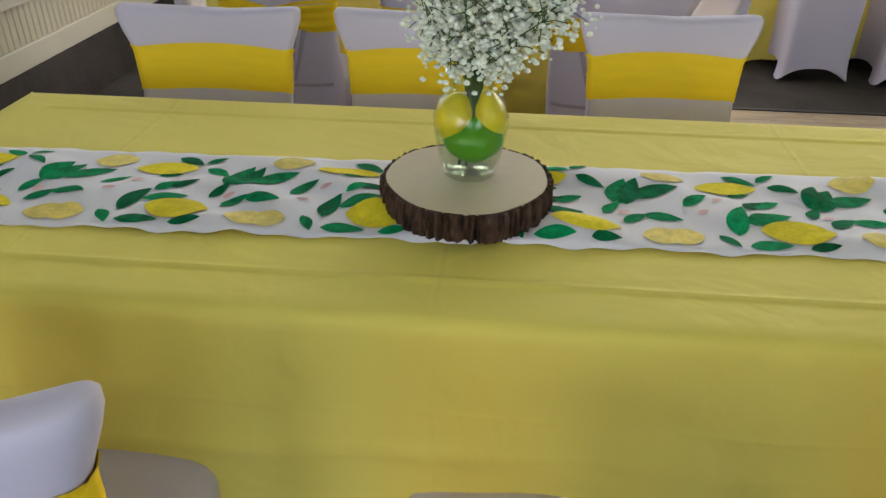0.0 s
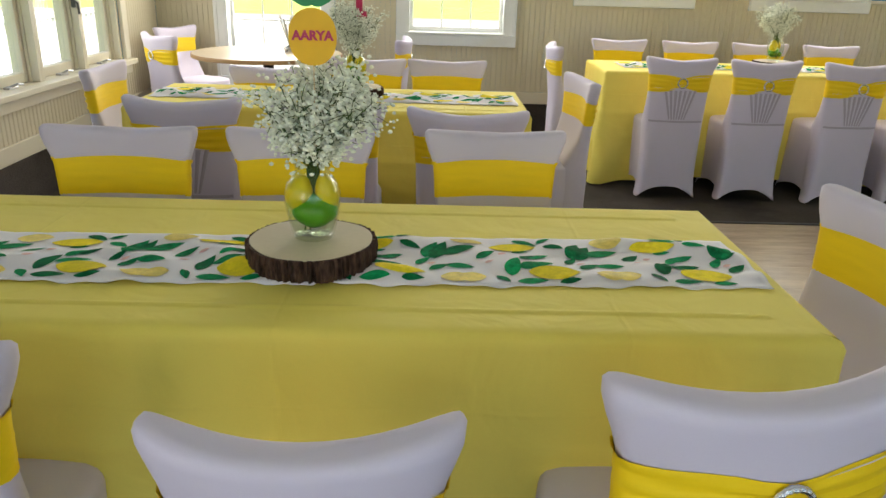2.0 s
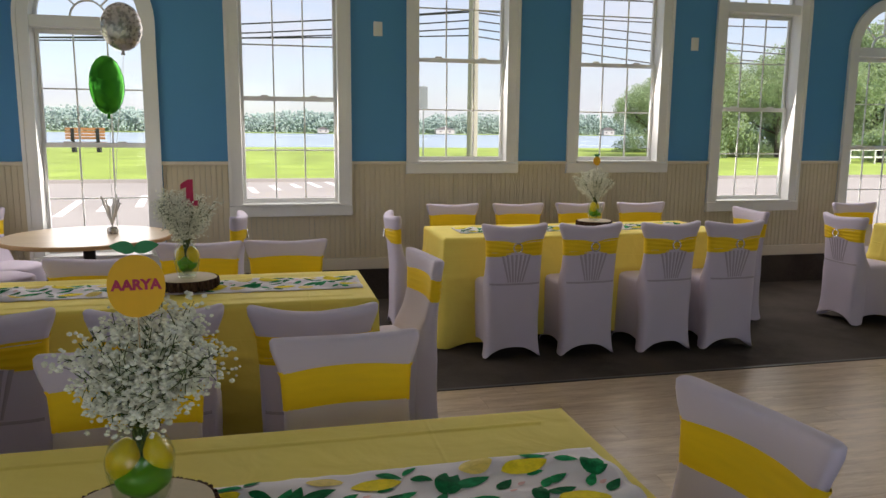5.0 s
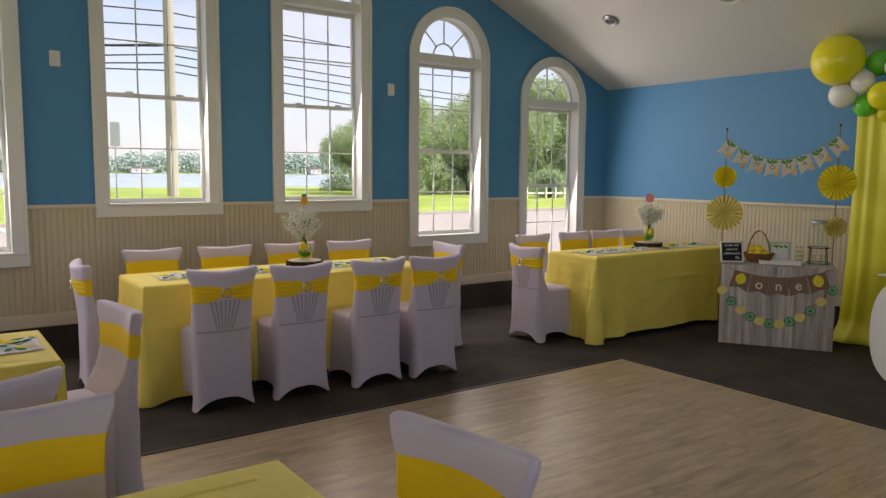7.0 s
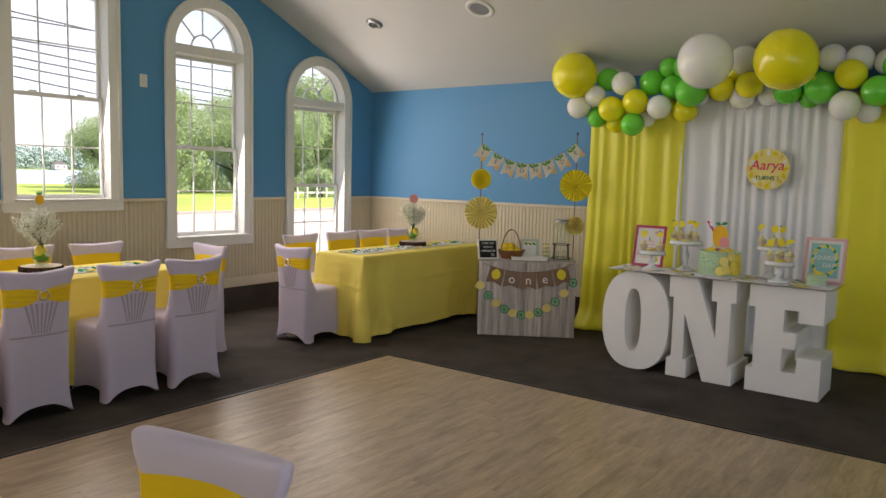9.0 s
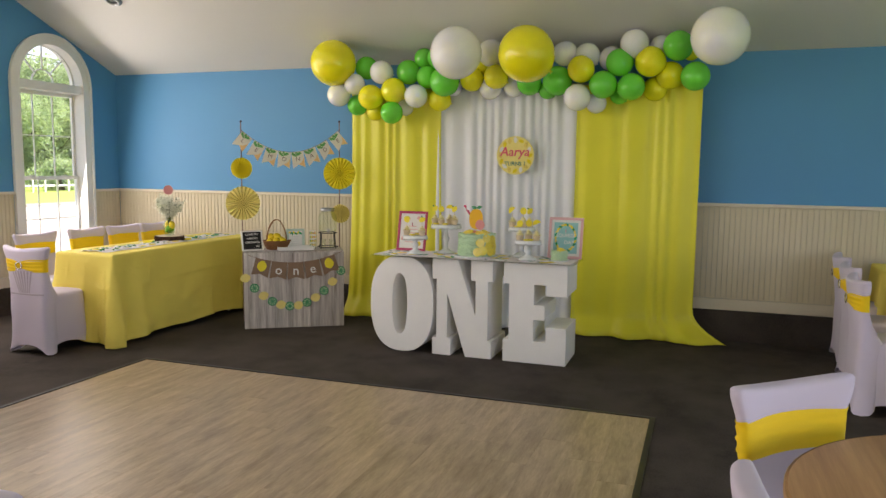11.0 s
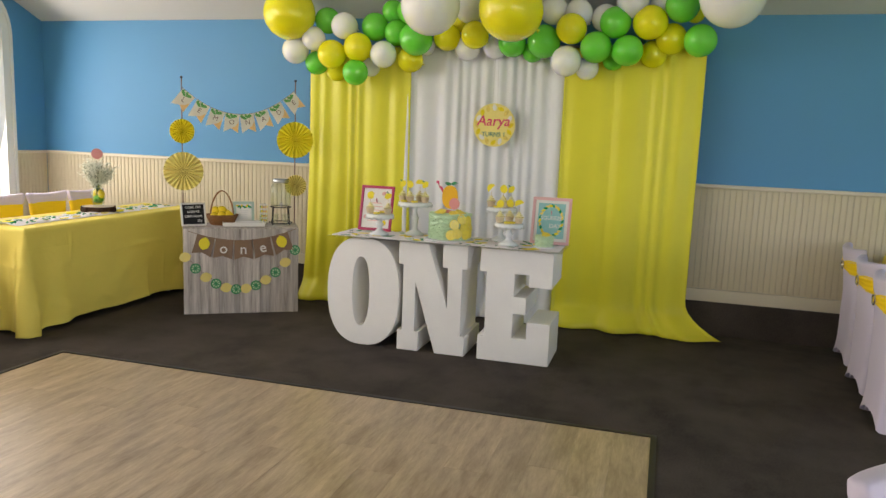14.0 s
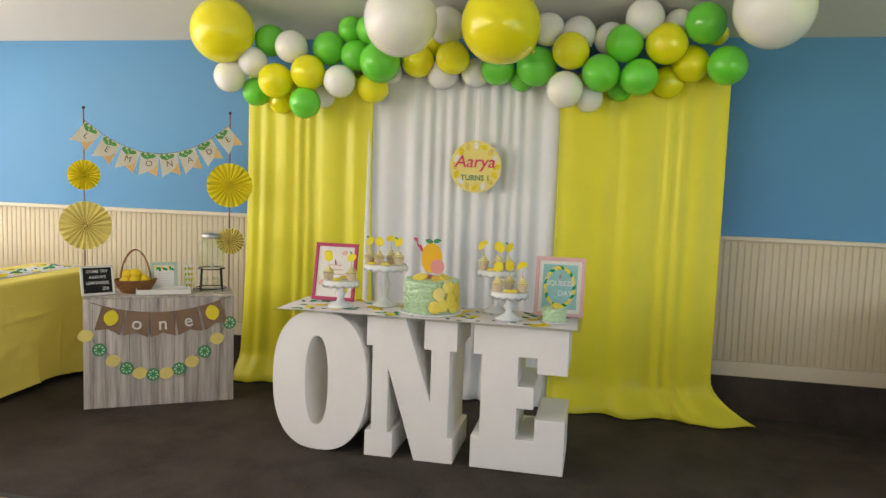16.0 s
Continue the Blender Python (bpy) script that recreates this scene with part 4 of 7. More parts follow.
def drape(name, y0, y1, top, folds, depth, mat, label, seed, tail=0.0, x=9.09, flare=0.0, hem=0.012):
    """A gathered curtain that hangs from a rod down to the floor."""
    rng = random.Random(seed)
    n, rows = int(abs(y1 - y0) / 0.011), 48
    ph = [rng.uniform(0, 6.3) for _ in range(6)]
    amp = [rng.uniform(0.5, 1.3) for _ in range(folds + 3)]
    rings = []
    for r in range(rows + 1):
        v = r / rows
        z = top - (top - hem) * v
        ring = []
        for i in range(n + 1):
            u = i / n
            w = u * folds + 0.6 * math.sin(u * 6 + ph[0]) + 0.25 * math.sin(u * 17 + ph[4]) + 0.1 * v * math.sin(u * 11 + ph[1])
            a = amp[int(w) % len(amp)] * depth * (0.65 + 0.35 * v)
            yy = y0 + (y1 - y0) * u
            yy += (u - 0.5) * flare * v ** 3 + (tail * max(0, u - 0.55) / 0.45 * (max(0, v - 0.88) / 0.12) ** 2 if tail else 0)
            xx = x - a * (0.5 - 0.5 * math.cos(2 * math.pi * w)) - 0.012 * math.sin(u * 17 + ph[2]) * v
            if v > 0.93:
                xx -= (v - 0.93) / 0.07 * (0.12 + 0.035 * math.sin(u * 19 + ph[3]))
            ring.append((xx, yy, z))
        rings.append(ring)
    bm = bmesh.new()
    loft(bm, rings, False)
    ob = mesh_object(name, bm, mat, None, True)
    s = ob.modifiers.new("thickness", 'SOLIDIFY')
    s.thickness = 0.003
    return tagged(ob, label, "curtain", "backdrop curtains")


drape("curtain", 4.66, 3.74, 2.20, 6, 0.03, SATIN_Y, "yellow satin curtain hanging at the backdrop's edge", 5, flare=-0.14)
drape("curtain", 3.80, 2.40, 2.20, 13, 0.038, SATIN_W, "white satin curtain in deep folds behind the letters", 9, x=9.12)
drape("curtain", 2.47, 1.43, 2.20, 6, 0.024, SATIN_Y, "yellow satin curtain trailing on the carpet", 8, tail=-0.28)

stand = tagged(empty("backdrop_stand", pose(9.16, 3.0, 0)), "grey metal pipe stand holding the backdrop", "stand")
bm = bmesh.new()
tube(bm, [(0, -1.6, 2.215), (0, 1.68, 2.215)], 0.014, 10)
part("crossbar", bm, METAL_GREY, stand)
for y in (-1.55, 1.62):
    bm = bmesh.new()
    tube(bm, [(0.03, y, 0.006), (0.03, y, 2.215)], 0.016, 10)
    part("upright", bm, METAL_GREY, stand)
    part("base_plate", box(-0.05, 0.075, y - 0.1, y + 0.1, 0.001, 0.008, 0.002), METAL_GREY, stand)

YELLOWS = [(8.78, 4.705, 2.452, 0.215), (8.86, 4.36, 2.117, 0.118), (8.86, 4.129, 2.174, 0.117), (9.03, 4.392, 1.997, 0.087), (8.96, 3.712, 2.089, 0.106),
           (8.96, 3.403, 2.264, 0.11), (8.86, 3.153, 2.268, 0.108), (9.03, 3.314, 2.385, 0.076), (8.51, 2.804, 2.402, 0.233), (8.86, 2.411, 2.312, 0.116),
           (8.86, 1.847, 2.353, 0.126), (8.96, 1.692, 2.25, 0.115), (9.03, 1.813, 2.149, 0.104), (9.03, 1.537, 2.44, 0.07)]
GREENS = [(8.96, 4.447, 2.399, 0.108), (8.96, 4.544, 2.054, 0.098), (8.86, 4.147, 1.973, 0.106), (8.96, 4.021, 2.347, 0.114), (8.98, 3.874, 2.47, 0.093),
          (8.94, 3.723, 2.465, 0.102), (8.96, 3.83, 2.298, 0.106), (8.86, 3.632, 2.24, 0.136), (8.96, 2.877, 2.22, 0.11), (8.96, 2.629, 2.231, 0.13),
          (9.03, 2.724, 2.16, 0.082), (8.86, 2.093, 2.354, 0.116), (8.86, 2.223, 2.177, 0.118), (8.86, 1.992, 2.154, 0.114), (9.03, 2.107, 2.105, 0.08),
          (8.83, 1.631, 2.466, 0.122), (8.86, 1.492, 2.225, 0.118)]
WHITES = [(8.86, 4.251, 2.341, 0.109), (8.86, 4.525, 2.241, 0.099), (8.86, 4.69, 2.146, 0.112), (8.86, 3.906, 2.117, 0.108), (9.03, 4.079, 2.031, 0.078),
          (9.03, 3.602, 2.202, 0.077), (8.47, 3.395, 2.427, 0.221), (8.90, 3.212, 2.48, 0.122), (9.03, 3.251, 2.192, 0.106), (9.03, 3.028, 2.199, 0.097),
          (8.93, 2.561, 2.455, 0.108), (8.93, 2.372, 2.432, 0.107), (8.86, 2.437, 2.076, 0.116), (8.96, 2.289, 2.034, 0.089), (8.96, 2.175, 2.402, 0.103),
          (8.86, 1.979, 2.52, 0.119), (8.96, 1.773, 2.51, 0.092), (8.52, 1.322, 2.475, 0.218)]


def balloon_mesh():
    """A blown-up latex balloon of radius 1: slightly pear-shaped, with its knot."""
    prof = [(0.0001, 1.0)]
    for i in range(1, 20):
        a = math.pi * i / 20
        r = math.sin(a)
        prof.append((r * (1.0 if a < 1.57 else 1 - 0.09 * (1 - math.sin(a)) ** 0.8), math.cos(a) * (1.0 if a < 1.57 else 1.06)))
    prof += [(0.05, -1.07), (0.035, -1.10), (0.075, -1.15), (0.0001, -1.13)]
    bm = lathe(prof, 32)
    bmesh.ops.recalc_face_normals(bm, faces=bm.faces[:])
    return bm


rng = random.Random(12)
for mat, colour, items in ((B_YELLOW, "yellow", YELLOWS), (B_GREEN, "lime green", GREENS), (B_WHITE, "white", WHITES)):
    first = None
    for x, y, z, r in items:
        z = min(z, ceiling_z(x) - r * 1.12 - 0.005)
        m = Matrix.LocRotScale((x, y, z), Euler((rng.uniform(-0.9, 0.9), radians(-65) + rng.uniform(-0.5, 0.5), rng.uniform(-0.6, 0.6))), (r * 0.98, r * 0.98, r * 0.98))
        if first is None:
            first = mesh_object("balloon", balloon_mesh(), mat, None, True)
            ob = first
        else:
            ob = new("balloon", first.data)
        ob.matrix_world = m
        tagged(ob, ("big " if r > 0.2 else "") + f"glossy {colour} latex balloon in the garland", "balloon", "garland balloons")

# ---- table decoration ----
LINEN = material("white_printed_linen", (0.77, 0.72, 0.76), 0.6, var=0.06, scale=5, grain=350, bump=0.1, distance=0.0006, sheen=0.2)
PRINT_LEAF = material("green_leaf_print", (0.006, 0.21, 0.075), 0.9, var=0.6, scale=60, grain=160, bump=0, per_island=0.5)
PRINT_LEMON = material("yellow_lemon_print", (0.84, 0.67, 0.03), 0.8, var=0.22, scale=35, grain=140, bump=0, per_island=0.12)
PRINT_SLICE = material("pale_slice_print", (0.80, 0.62, 0.16), 0.6, var=0.25, scale=60, grain=200, bump=0, per_island=0.12)
PRINT_PINK = material("pink_blossom_print", (0.72, 0.42, 0.40), 0.6, var=0.2, scale=60, bump=0)
BARK = material("rough_bark", (0.07, 0.04, 0.028), 0.9, var=1.0, scale=60, grain=120, bump=0.9, distance=0.008, stretch=(1, 1, 0.35))
CUTWOOD = material("sawn_wood", (0.56, 0.45, 0.30), 0.65, var=0.1, scale=6, grain=80, bump=0.12, distance=0.001)
VASE_GLASS = glass_material("clear_glass", (0.97, 0.99, 0.96), 0.9)
WATER = glass_material("water", (0.93, 0.98, 0.90), 0.3)
LEMON = material("lemon_peel", (0.80, 0.58, 0.012), 0.4, var=0.1, scale=12, grain=220, bump=0.35, distance=0.001)
LIME = material("lime_peel", (0.10, 0.33, 0.012), 0.35, var=0.2, scale=10, grain=220, bump=0.3, distance=0.001)
STEM = material("dry_green_stem", (0.07, 0.115, 0.03), 0.7, var=0.3, scale=20, bump=0)
BLOOM = material("white_small_blossom", (0.82, 0.83, 0.72), 0.7, var=0.1, scale=40, bump=0, per_island=0.14)
INK_ROSE = material("rose_red_ink", (0.50, 0.035, 0.11), 0.6, var=0.05, bump=0)
CARD_ORANGE = material("orange_card", (0.86, 0.47, 0.015), 0.6, var=0.06, scale=8, bump=0)
CARD_YELLOW = material("yellow_card", (0.85, 0.72, 0.03), 0.6, var=0.06, scale=8, bump=0)
CARD_PALE = material("pale_yellow_paper", (0.80, 0.68, 0.22), 0.65, var=0.08, scale=10, bump=0.05)
CARD_GREEN = material("green_card", (0.03, 0.26, 0.10), 0.6, var=0.1, scale=8, bump=0)
CARD_PINK = material("pink_card", (0.74, 0.30, 0.30), 0.6, var=0.06, scale=8, bump=0)
CARD_WHITE = material("white_card", (0.76, 0.75, 0.72), 0.6, var=0.05, scale=8, bump=0)
GLITTER = material("crimson_glitter", (0.42, 0.012, 0.07), 0.35, metal=0.4, var=0.5, scale=300, grain=900, bump=0.6, distance=0.001)
DOWEL = material("pale_wood_dowel", (0.58, 0.45, 0.28), 0.6, var=0.12, scale=10)
INK_PINK = material("pink_ink", (0.70, 0.06, 0.16), 0.6, var=0.05, bump=0)
INK_TEAL = material("teal_ink", (0.02, 0.20, 0.19), 0.6, var=0.05, bump=0)

for flat in (PRINT_LEAF, PRINT_LEMON, PRINT_SLICE, BARK, LINEN):
    flat.node_tree.nodes["Principled BSDF"].inputs["Specular IOR Level"].default_value = 0.12

RL, RW = 1.80, 0.275


def ripple(x, y):
    """Height of the runner's gentle creases."""
    a = math.sin(x * 17 + y * 24 + 1.5 * math.sin(x * 5)) * 0.5 + 0.5
    b = max(0.0, noise.noise(Vector((x * 9 + y * 7, y * 11 - x * 3, 2.7)))) ** 1.3
    return 0.0015 + (0.012 * a ** 3 * (0.4 + 0.6 * math.sin(x * 3.1 + 2) ** 2) + 0.022 * b) * (1 - (y / (RW / 2)) ** 8)


def flat_shape(bm, pts, h):
    """A printed shape that follows the runner, as a fan round its middle."""
    cx, cy = sum(p[0] for p in pts) / len(pts), sum(p[1] for p in pts) / len(pts)
    ok = [(max(-RL / 2 + 0.002, min(RL / 2 - 0.002, x)), max(-RW / 2 + 0.002, min(RW / 2 - 0.002, y))) for x, y in pts]
    c = bm.verts.new((cx, cy, ripple(cx, cy) + h))
    mid = [bm.verts.new(((cx + x) / 2, (cy + y) / 2, ripple((cx + x) / 2, (cy + y) / 2) + h)) for x, y in ok]
    rim = [bm.verts.new((x, y, ripple(x, y) + h)) for x, y in ok]
    n = len(rim)
    for i in range(n):
        j = (i + 1) % n
        bm.faces.new((c, mid[i], mid[j]))
        bm.faces.new((mid[i], rim[i], rim[j], mid[j]))


def leaf_outline(x, y, length, angle, fat=0.24):
    """A pointed leaf with a slight curl."""
    a = radians(angle)
    out = []
    for side in (1, -1):
        for i in range(9):
            q = -1 + 2 * i / 9 if side > 0 else 1 - 2 * i / 9
            w = fat * length * (1 - q * q) ** 0.85 * (1 - 0.3 * q) * side
            u, v = 0.5 * length * q, w + 0.05 * length * (1 - q * q)
            out.append((x + u * math.cos(a) - v * math.sin(a), y + u * math.sin(a) + v * math.cos(a)))
    return out


def lemon_outline(x, y, rx, ry, angle):
    a = radians(angle)
    out = []
    for i in range(20):
        t = 2 * math.pi * i / 20
        k = 1 + 0.16 * max(0, math.cos(t)) ** 14 + 0.12 * max(0, -math.cos(t)) ** 14
        u, v = rx * math.cos(t) * k, ry * math.sin(t)
        out.append((x + u * math.cos(a) - v * math.sin(a), y + u * math.sin(a) + v * math.cos(a)))
    return out


LEAVES = [(-0.03, -0.044, 0.07, 16), (-0.076, -0.051, 0.068, 71), (-0.048, -0.118, 0.056, 4), (0.027, -0.12, 0.044, 8), (0.123, 0.034, 0.081, 28), (0.085, 0.038, 0.073, 67), (0.123, -0.041, 0.057, -12),
          (0.081, -0.046, 0.05, 40), (0.181, 0.007, 0.052, 43), (0.274, 0.099, 0.051, -28), (0.258, 0.042, 0.038, 12), (0.318, 0.104, 0.035, 34), (0.333, 0.059, 0.046, -34), (0.294, 0.009, 0.049, 28),
          (0.27, 0.001, 0.046, 44), (0.378, 0.04, 0.078, 75), (0.392, 0.012, 0.043, 28), (0.36, -0.014, 0.044, 56), (-0.105, -0.108, 0.042, -60)]  # x, y, length and turn within one repeat of the print


def make_runner():
    t = tagged(empty("table_runner"), "white table runner printed with lemons and green leaves", "table runner", "printed runners")
    bm = bmesh.new()
    nx, ny = 150, 22
    grid = [[bm.verts.new((x, y, ripple(x, y))) for y in [RW * (j / ny - 0.5) + (0.003 * math.sin(x * 31) + 0.0025 * math.sin(x * 83 + 2 * j) if j in (0, ny) else 0) for j in range(ny + 1)]] for x in [RL * (i / nx - 0.5) for i in range(nx + 1)]]
    for i in range(nx):
        for j in range(ny):
            bm.faces.new((grid[i][j], grid[i + 1][j], grid[i + 1][j + 1], grid[i][j + 1]))
    cl = part("cloth", bm, LINEN, t, smooth=True)
    s = cl.modifiers.new("thickness", 'SOLIDIFY')
    s.thickness, s.offset = 0.0012, -1
    rng = random.Random(7)
    leaf, lem, sli, pink = (bmesh.new() for _ in range(4))
    period = 0.312
    u0 = -RL / 2 - 0.188
    while u0 < RL / 2:
        for x, y, l, a in LEAVES:
            if abs(u0 + x) < RL / 2 - 0.01:
                flat_shape(leaf, leaf_outline(u0 + x, y, l * rng.uniform(1.0, 1.2), a + rng.uniform(-5, 5), 0.21), 0.0016)
        for x, y, rx, ry, a in ((0.0, -0.07999999999999999, 0.046, 0.032, -8), (0.243, 0.068, 0.046, 0.024, 5)):
            if abs(u0 + x) < RL / 2 - 0.02:
                flat_shape(lem, lemon_outline(u0 + x, y, rx, ry, a), 0.0022)
        for x, y, rx, ry in ((0.144, 0.093, 0.033, 0.026), (0.113, -0.098, 0.028, 0.024), (0.144, -0.098, 0.026, 0.024)):
            if abs(u0 + x) < RL / 2 - 0.02:
                flat_shape(sli, lemon_outline(u0 + x, y, rx, ry, 5), 0.0019)
        for x, y in ((0.186, -0.03), (0.216, 0.008), (0.066, -0.026)):
            if abs(u0 + x) < RL / 2 - 0.02:
                flat_shape(pink, leaf_outline(u0 + x, y, 0.022, 30), 0.0016)
        u0 += period
    for nm, b, m in (("leaf_print", leaf, PRINT_LEAF), ("lemon_print", lem, PRINT_LEMON), ("slice_print", sli, PRINT_SLICE), ("blossom_print", pink, PRINT_PINK)):
        bmesh.ops.recalc_face_normals(b, faces=b.faces[:])
        part(nm, b, m, t)["kind"] = "stuff"
    return t


TOP = 0.7545
runner = make_runner()
runner.matrix_world = pose(2.15, 2.69, TOP, 0, 0, 1.6)
for x, y, a in ((4.55, 6.46, 0), (8.09, 6.09, 181), (8.2, -0.27, 1)):
    copy_thing(runner, pose(x, y, TOP, 0, 0, a))
short = copy_thing(runner, pose(1.92, 4.80, TOP, 0, 0, 180))
short.scale = (0.94, 1, 1)


def make_log():
    rng = random.Random(3)
    t = tagged(empty("log_slice"), "round slice of a log with rough dark bark", "log slice", "log slices under the vases")
    n = 180
    rad = [0.130 * (1 + 0.012 * math.sin(3 * 2 * math.pi * i / n + 1) + 0.008 * math.sin(7 * 2 * math.pi * i / n)) for i in range(n)]
    deep = [rng.random() < 0.28 for i in range(n)]
    rough = [rng.uniform(-0.010, -0.004) if deep[i] else rng.uniform(-0.001, 0.005) for i in range(n)]
    bm = bmesh.new()
    rings = []
    for r, (k, z) in enumerate(((0.97, 0.0), (1.0, 0.004), (1.012, 0.016), (1.012, 0.03), (1.0, 0.042), (0.985, 0.046))):
        rings.append([((rad[i] * k + rough[i] + rng.uniform(-0.0015, 0.0015)) * math.cos(2 * math.pi * i / n), (rad[i] * k + rough[i] + rng.uniform(-0.0015, 0.0015)) * math.sin(2 * math.pi * i / n), z) for i in range(n)])
    rings.append([(rad[i] * 0.955 * math.cos(2 * math.pi * i / n), rad[i] * 0.955 * math.sin(2 * math.pi * i / n), 0.0455) for i in range(n)])
    loft(bm, rings, True, True, False)
    bmesh.ops.recalc_face_normals(bm, faces=bm.faces[:])
    part("bark", bm, BARK, t, "dark cracked bark")
    bm = bmesh.new()
    loft(bm, [[(rad[i] * k * math.cos(2 * math.pi * i / n), rad[i] * k * math.sin(2 * math.pi * i / n), z) for i in range(n)] for k, z in ((0.957, 0.044), (0.95, 0.0465), (0.6, 0.047), (0.2, 0.047))], True, False, True)
    bmesh.ops.recalc_face_normals(bm, faces=bm.faces[:])
    part("sawn_face", bm, CUTWOOD, t)
    return t


def scatter_mesh(name, base_v, base_f, places, mat, parent, kind="stuff", smooth=False):
    """Many small copies of one shape joined in a mesh: places are (x, y, z, size)."""
    base_v = np.array(base_v)
    vs = np.concatenate([base_v * s + np.array((x, y, z)) for x, y, z, s in places])
    fs = [tuple(i + k * len(base_v) for i in f) for k in range(len(places)) for f in base_f]
    me = bpy.data.meshes.new(name)
    me.from_pydata(vs.tolist(), [], fs)
    me.materials.append(mat)
    if smooth:
        me.polygons.foreach_set("use_smooth", [True] * len(me.polygons))
    ob = new(name, me)
    ob.parent = parent
    ob["kind"] = kind
    return ob


def ico(sub=1):
    b = bmesh.new()
    bmesh.ops.create_icosphere(b, subdivisions=sub, radius=1)
    v = [tuple(p.co) for p in b.verts]
    f = [tuple(p.index for p in q.verts) for q in b.faces]
    b.free()
    return v, f


def make_vase(spread, height, count, seed):
    """A glass vase with lemons and limes in water and baby's breath."""
    rng = random.Random(seed)
    t = tagged(empty("flower_vase"), "glass vase of lemons, limes and white baby's breath", "vase", "centrepiece vases")
    prof = [(0.0001, 0.003), (0.040, 0.003), (0.043, 0.0), (0.046, 0.008), (0.054, 0.04), (0.061, 0.08), (0.062, 0.105), (0.054, 0.132), (0.040, 0.150), (0.0355, 0.162), (0.038, 0.175), (0.045, 0.184),
            (0.0435, 0.185), (0.035, 0.174), (0.033, 0.162), (0.0375, 0.149), (0.0515, 0.131), (0.0595, 0.105), (0.0585, 0.08), (0.0515, 0.04), (0.041, 0.010), (0.0001, 0.009)]
    bm = lathe(prof, 32, cap0=False, cap1=False)
    bmesh.ops.recalc_face_normals(bm, faces=bm.faces[:])
    jar = part("jar", bm, VASE_GLASS, t, "clear curved glass jar", smooth=True)
    bm = lathe([(0.0001, 0.011), (0.040, 0.012), (0.0505, 0.04), (0.0575, 0.08), (0.0583, 0.10), (0.0001, 0.1002)], 32)
    bmesh.ops.recalc_face_normals(bm, faces=bm.faces[:])
    part("water", bm, WATER, jar)
    for nm, mat, c, r, sq, rot in (("lime", LIME, (0.004, -0.010, 0.066), 0.0405, (1.25, 0.95, 0.92), 0), ("lemon", LEMON, (-0.030, -0.006, 0.108), 0.033, (0.9, 0.95, 1.15), 0.3),
                                   ("lemon", LEMON, (0.031, -0.006, 0.106), 0.031, (0.85, 0.95, 1.35), -0.2), ("lime", LIME, (0.0, 0.036, 0.05), 0.017, (1.3, 0.9, 0.95), 0.4)):
        bm = bmesh.new()
        vs = bmesh.ops.create_uvsphere(bm, u_segments=20, v_segments=14, radius=r)["verts"]
        for v in vs:
            k = abs(v.co.z) / r
            v.co *= 1 + 0.12 * max(0, k - 0.8) / 0.2
        moved(bm, Matrix.Translation(c) @ Euler((0, rot, 0)).to_matrix().to_4x4() @ Matrix.Diagonal((*sq, 1)))
        part(nm, bm, mat, t, smooth=True)
    stems = bmesh.new()
    places = []
    for k in range(38):
        a, d = rng.uniform(0, 2 * math.pi), math.sqrt(rng.uniform(0.02, 1))
        foot = Vector((0.02 * math.cos(a + 2), 0.02 * math.sin(a + 2), rng.uniform(0.015, 0.06)))
        neck = Vector((0.02 * d * math.cos(a), 0.02 * d * math.sin(a), 0.17))
        tip = Vector((spread * d * math.cos(a), spread * d * math.sin(a), 0.185 + height * (1 - 0.33 * d ** 2) * rng.uniform(0.74, 1.02)))
        mid = neck.lerp(tip, 0.55) + Vector((0, 0, 0.015))
        tube(stems, [foot, neck, mid, tip], 0.0020, 4, 0.0009)
        for q in range(16):
            s = rng.uniform(0.15, 1.0)
            base = neck.lerp(tip, s)
            off = Vector((rng.gauss(0, 1), rng.gauss(0, 1), rng.gauss(0.5, 0.8))).normalized() * rng.uniform(0.02, 0.05)
            end = base + off
            tube(stems, [base, base + off * 0.5 + Vector((0, 0, 0.004)), end], 0.0009, 3)
            for w in range(7):
                g = Vector((rng.gauss(0, 0.011), rng.gauss(0, 0.011), rng.gauss(0.002, 0.010)))
                places.append((*(end + g), rng.uniform(0.0026, 0.0056)))
    part("spray", stems, STEM, t)["kind"] = "stuff"
    v, f = ico(1)
    v = [(x * (1 + 0.25 * math.sin(9 * y)), y * (1 + 0.25 * math.sin(8 * z)), z * 0.9) for x, y, z in v]
    scatter_mesh("bloom", v, f, places, BLOOM, t)
    return t


def card(name, outline, thick, mat, m, parent=None, label=""):
    b = bmesh.new()
    prism(b, outline, -thick / 2, thick / 2, None)
    bmesh.ops.recalc_face_normals(b, faces=b.faces[:])
    moved(b, m)
    return mesh_object(name, b, mat, parent, False, label)


def writing(name, body, size, mat, m, parent, bold=0.0):
    b = letters(body, size, 0.0012, bold)
    moved(b, m)
    return mesh_object(name, b, mat, parent)


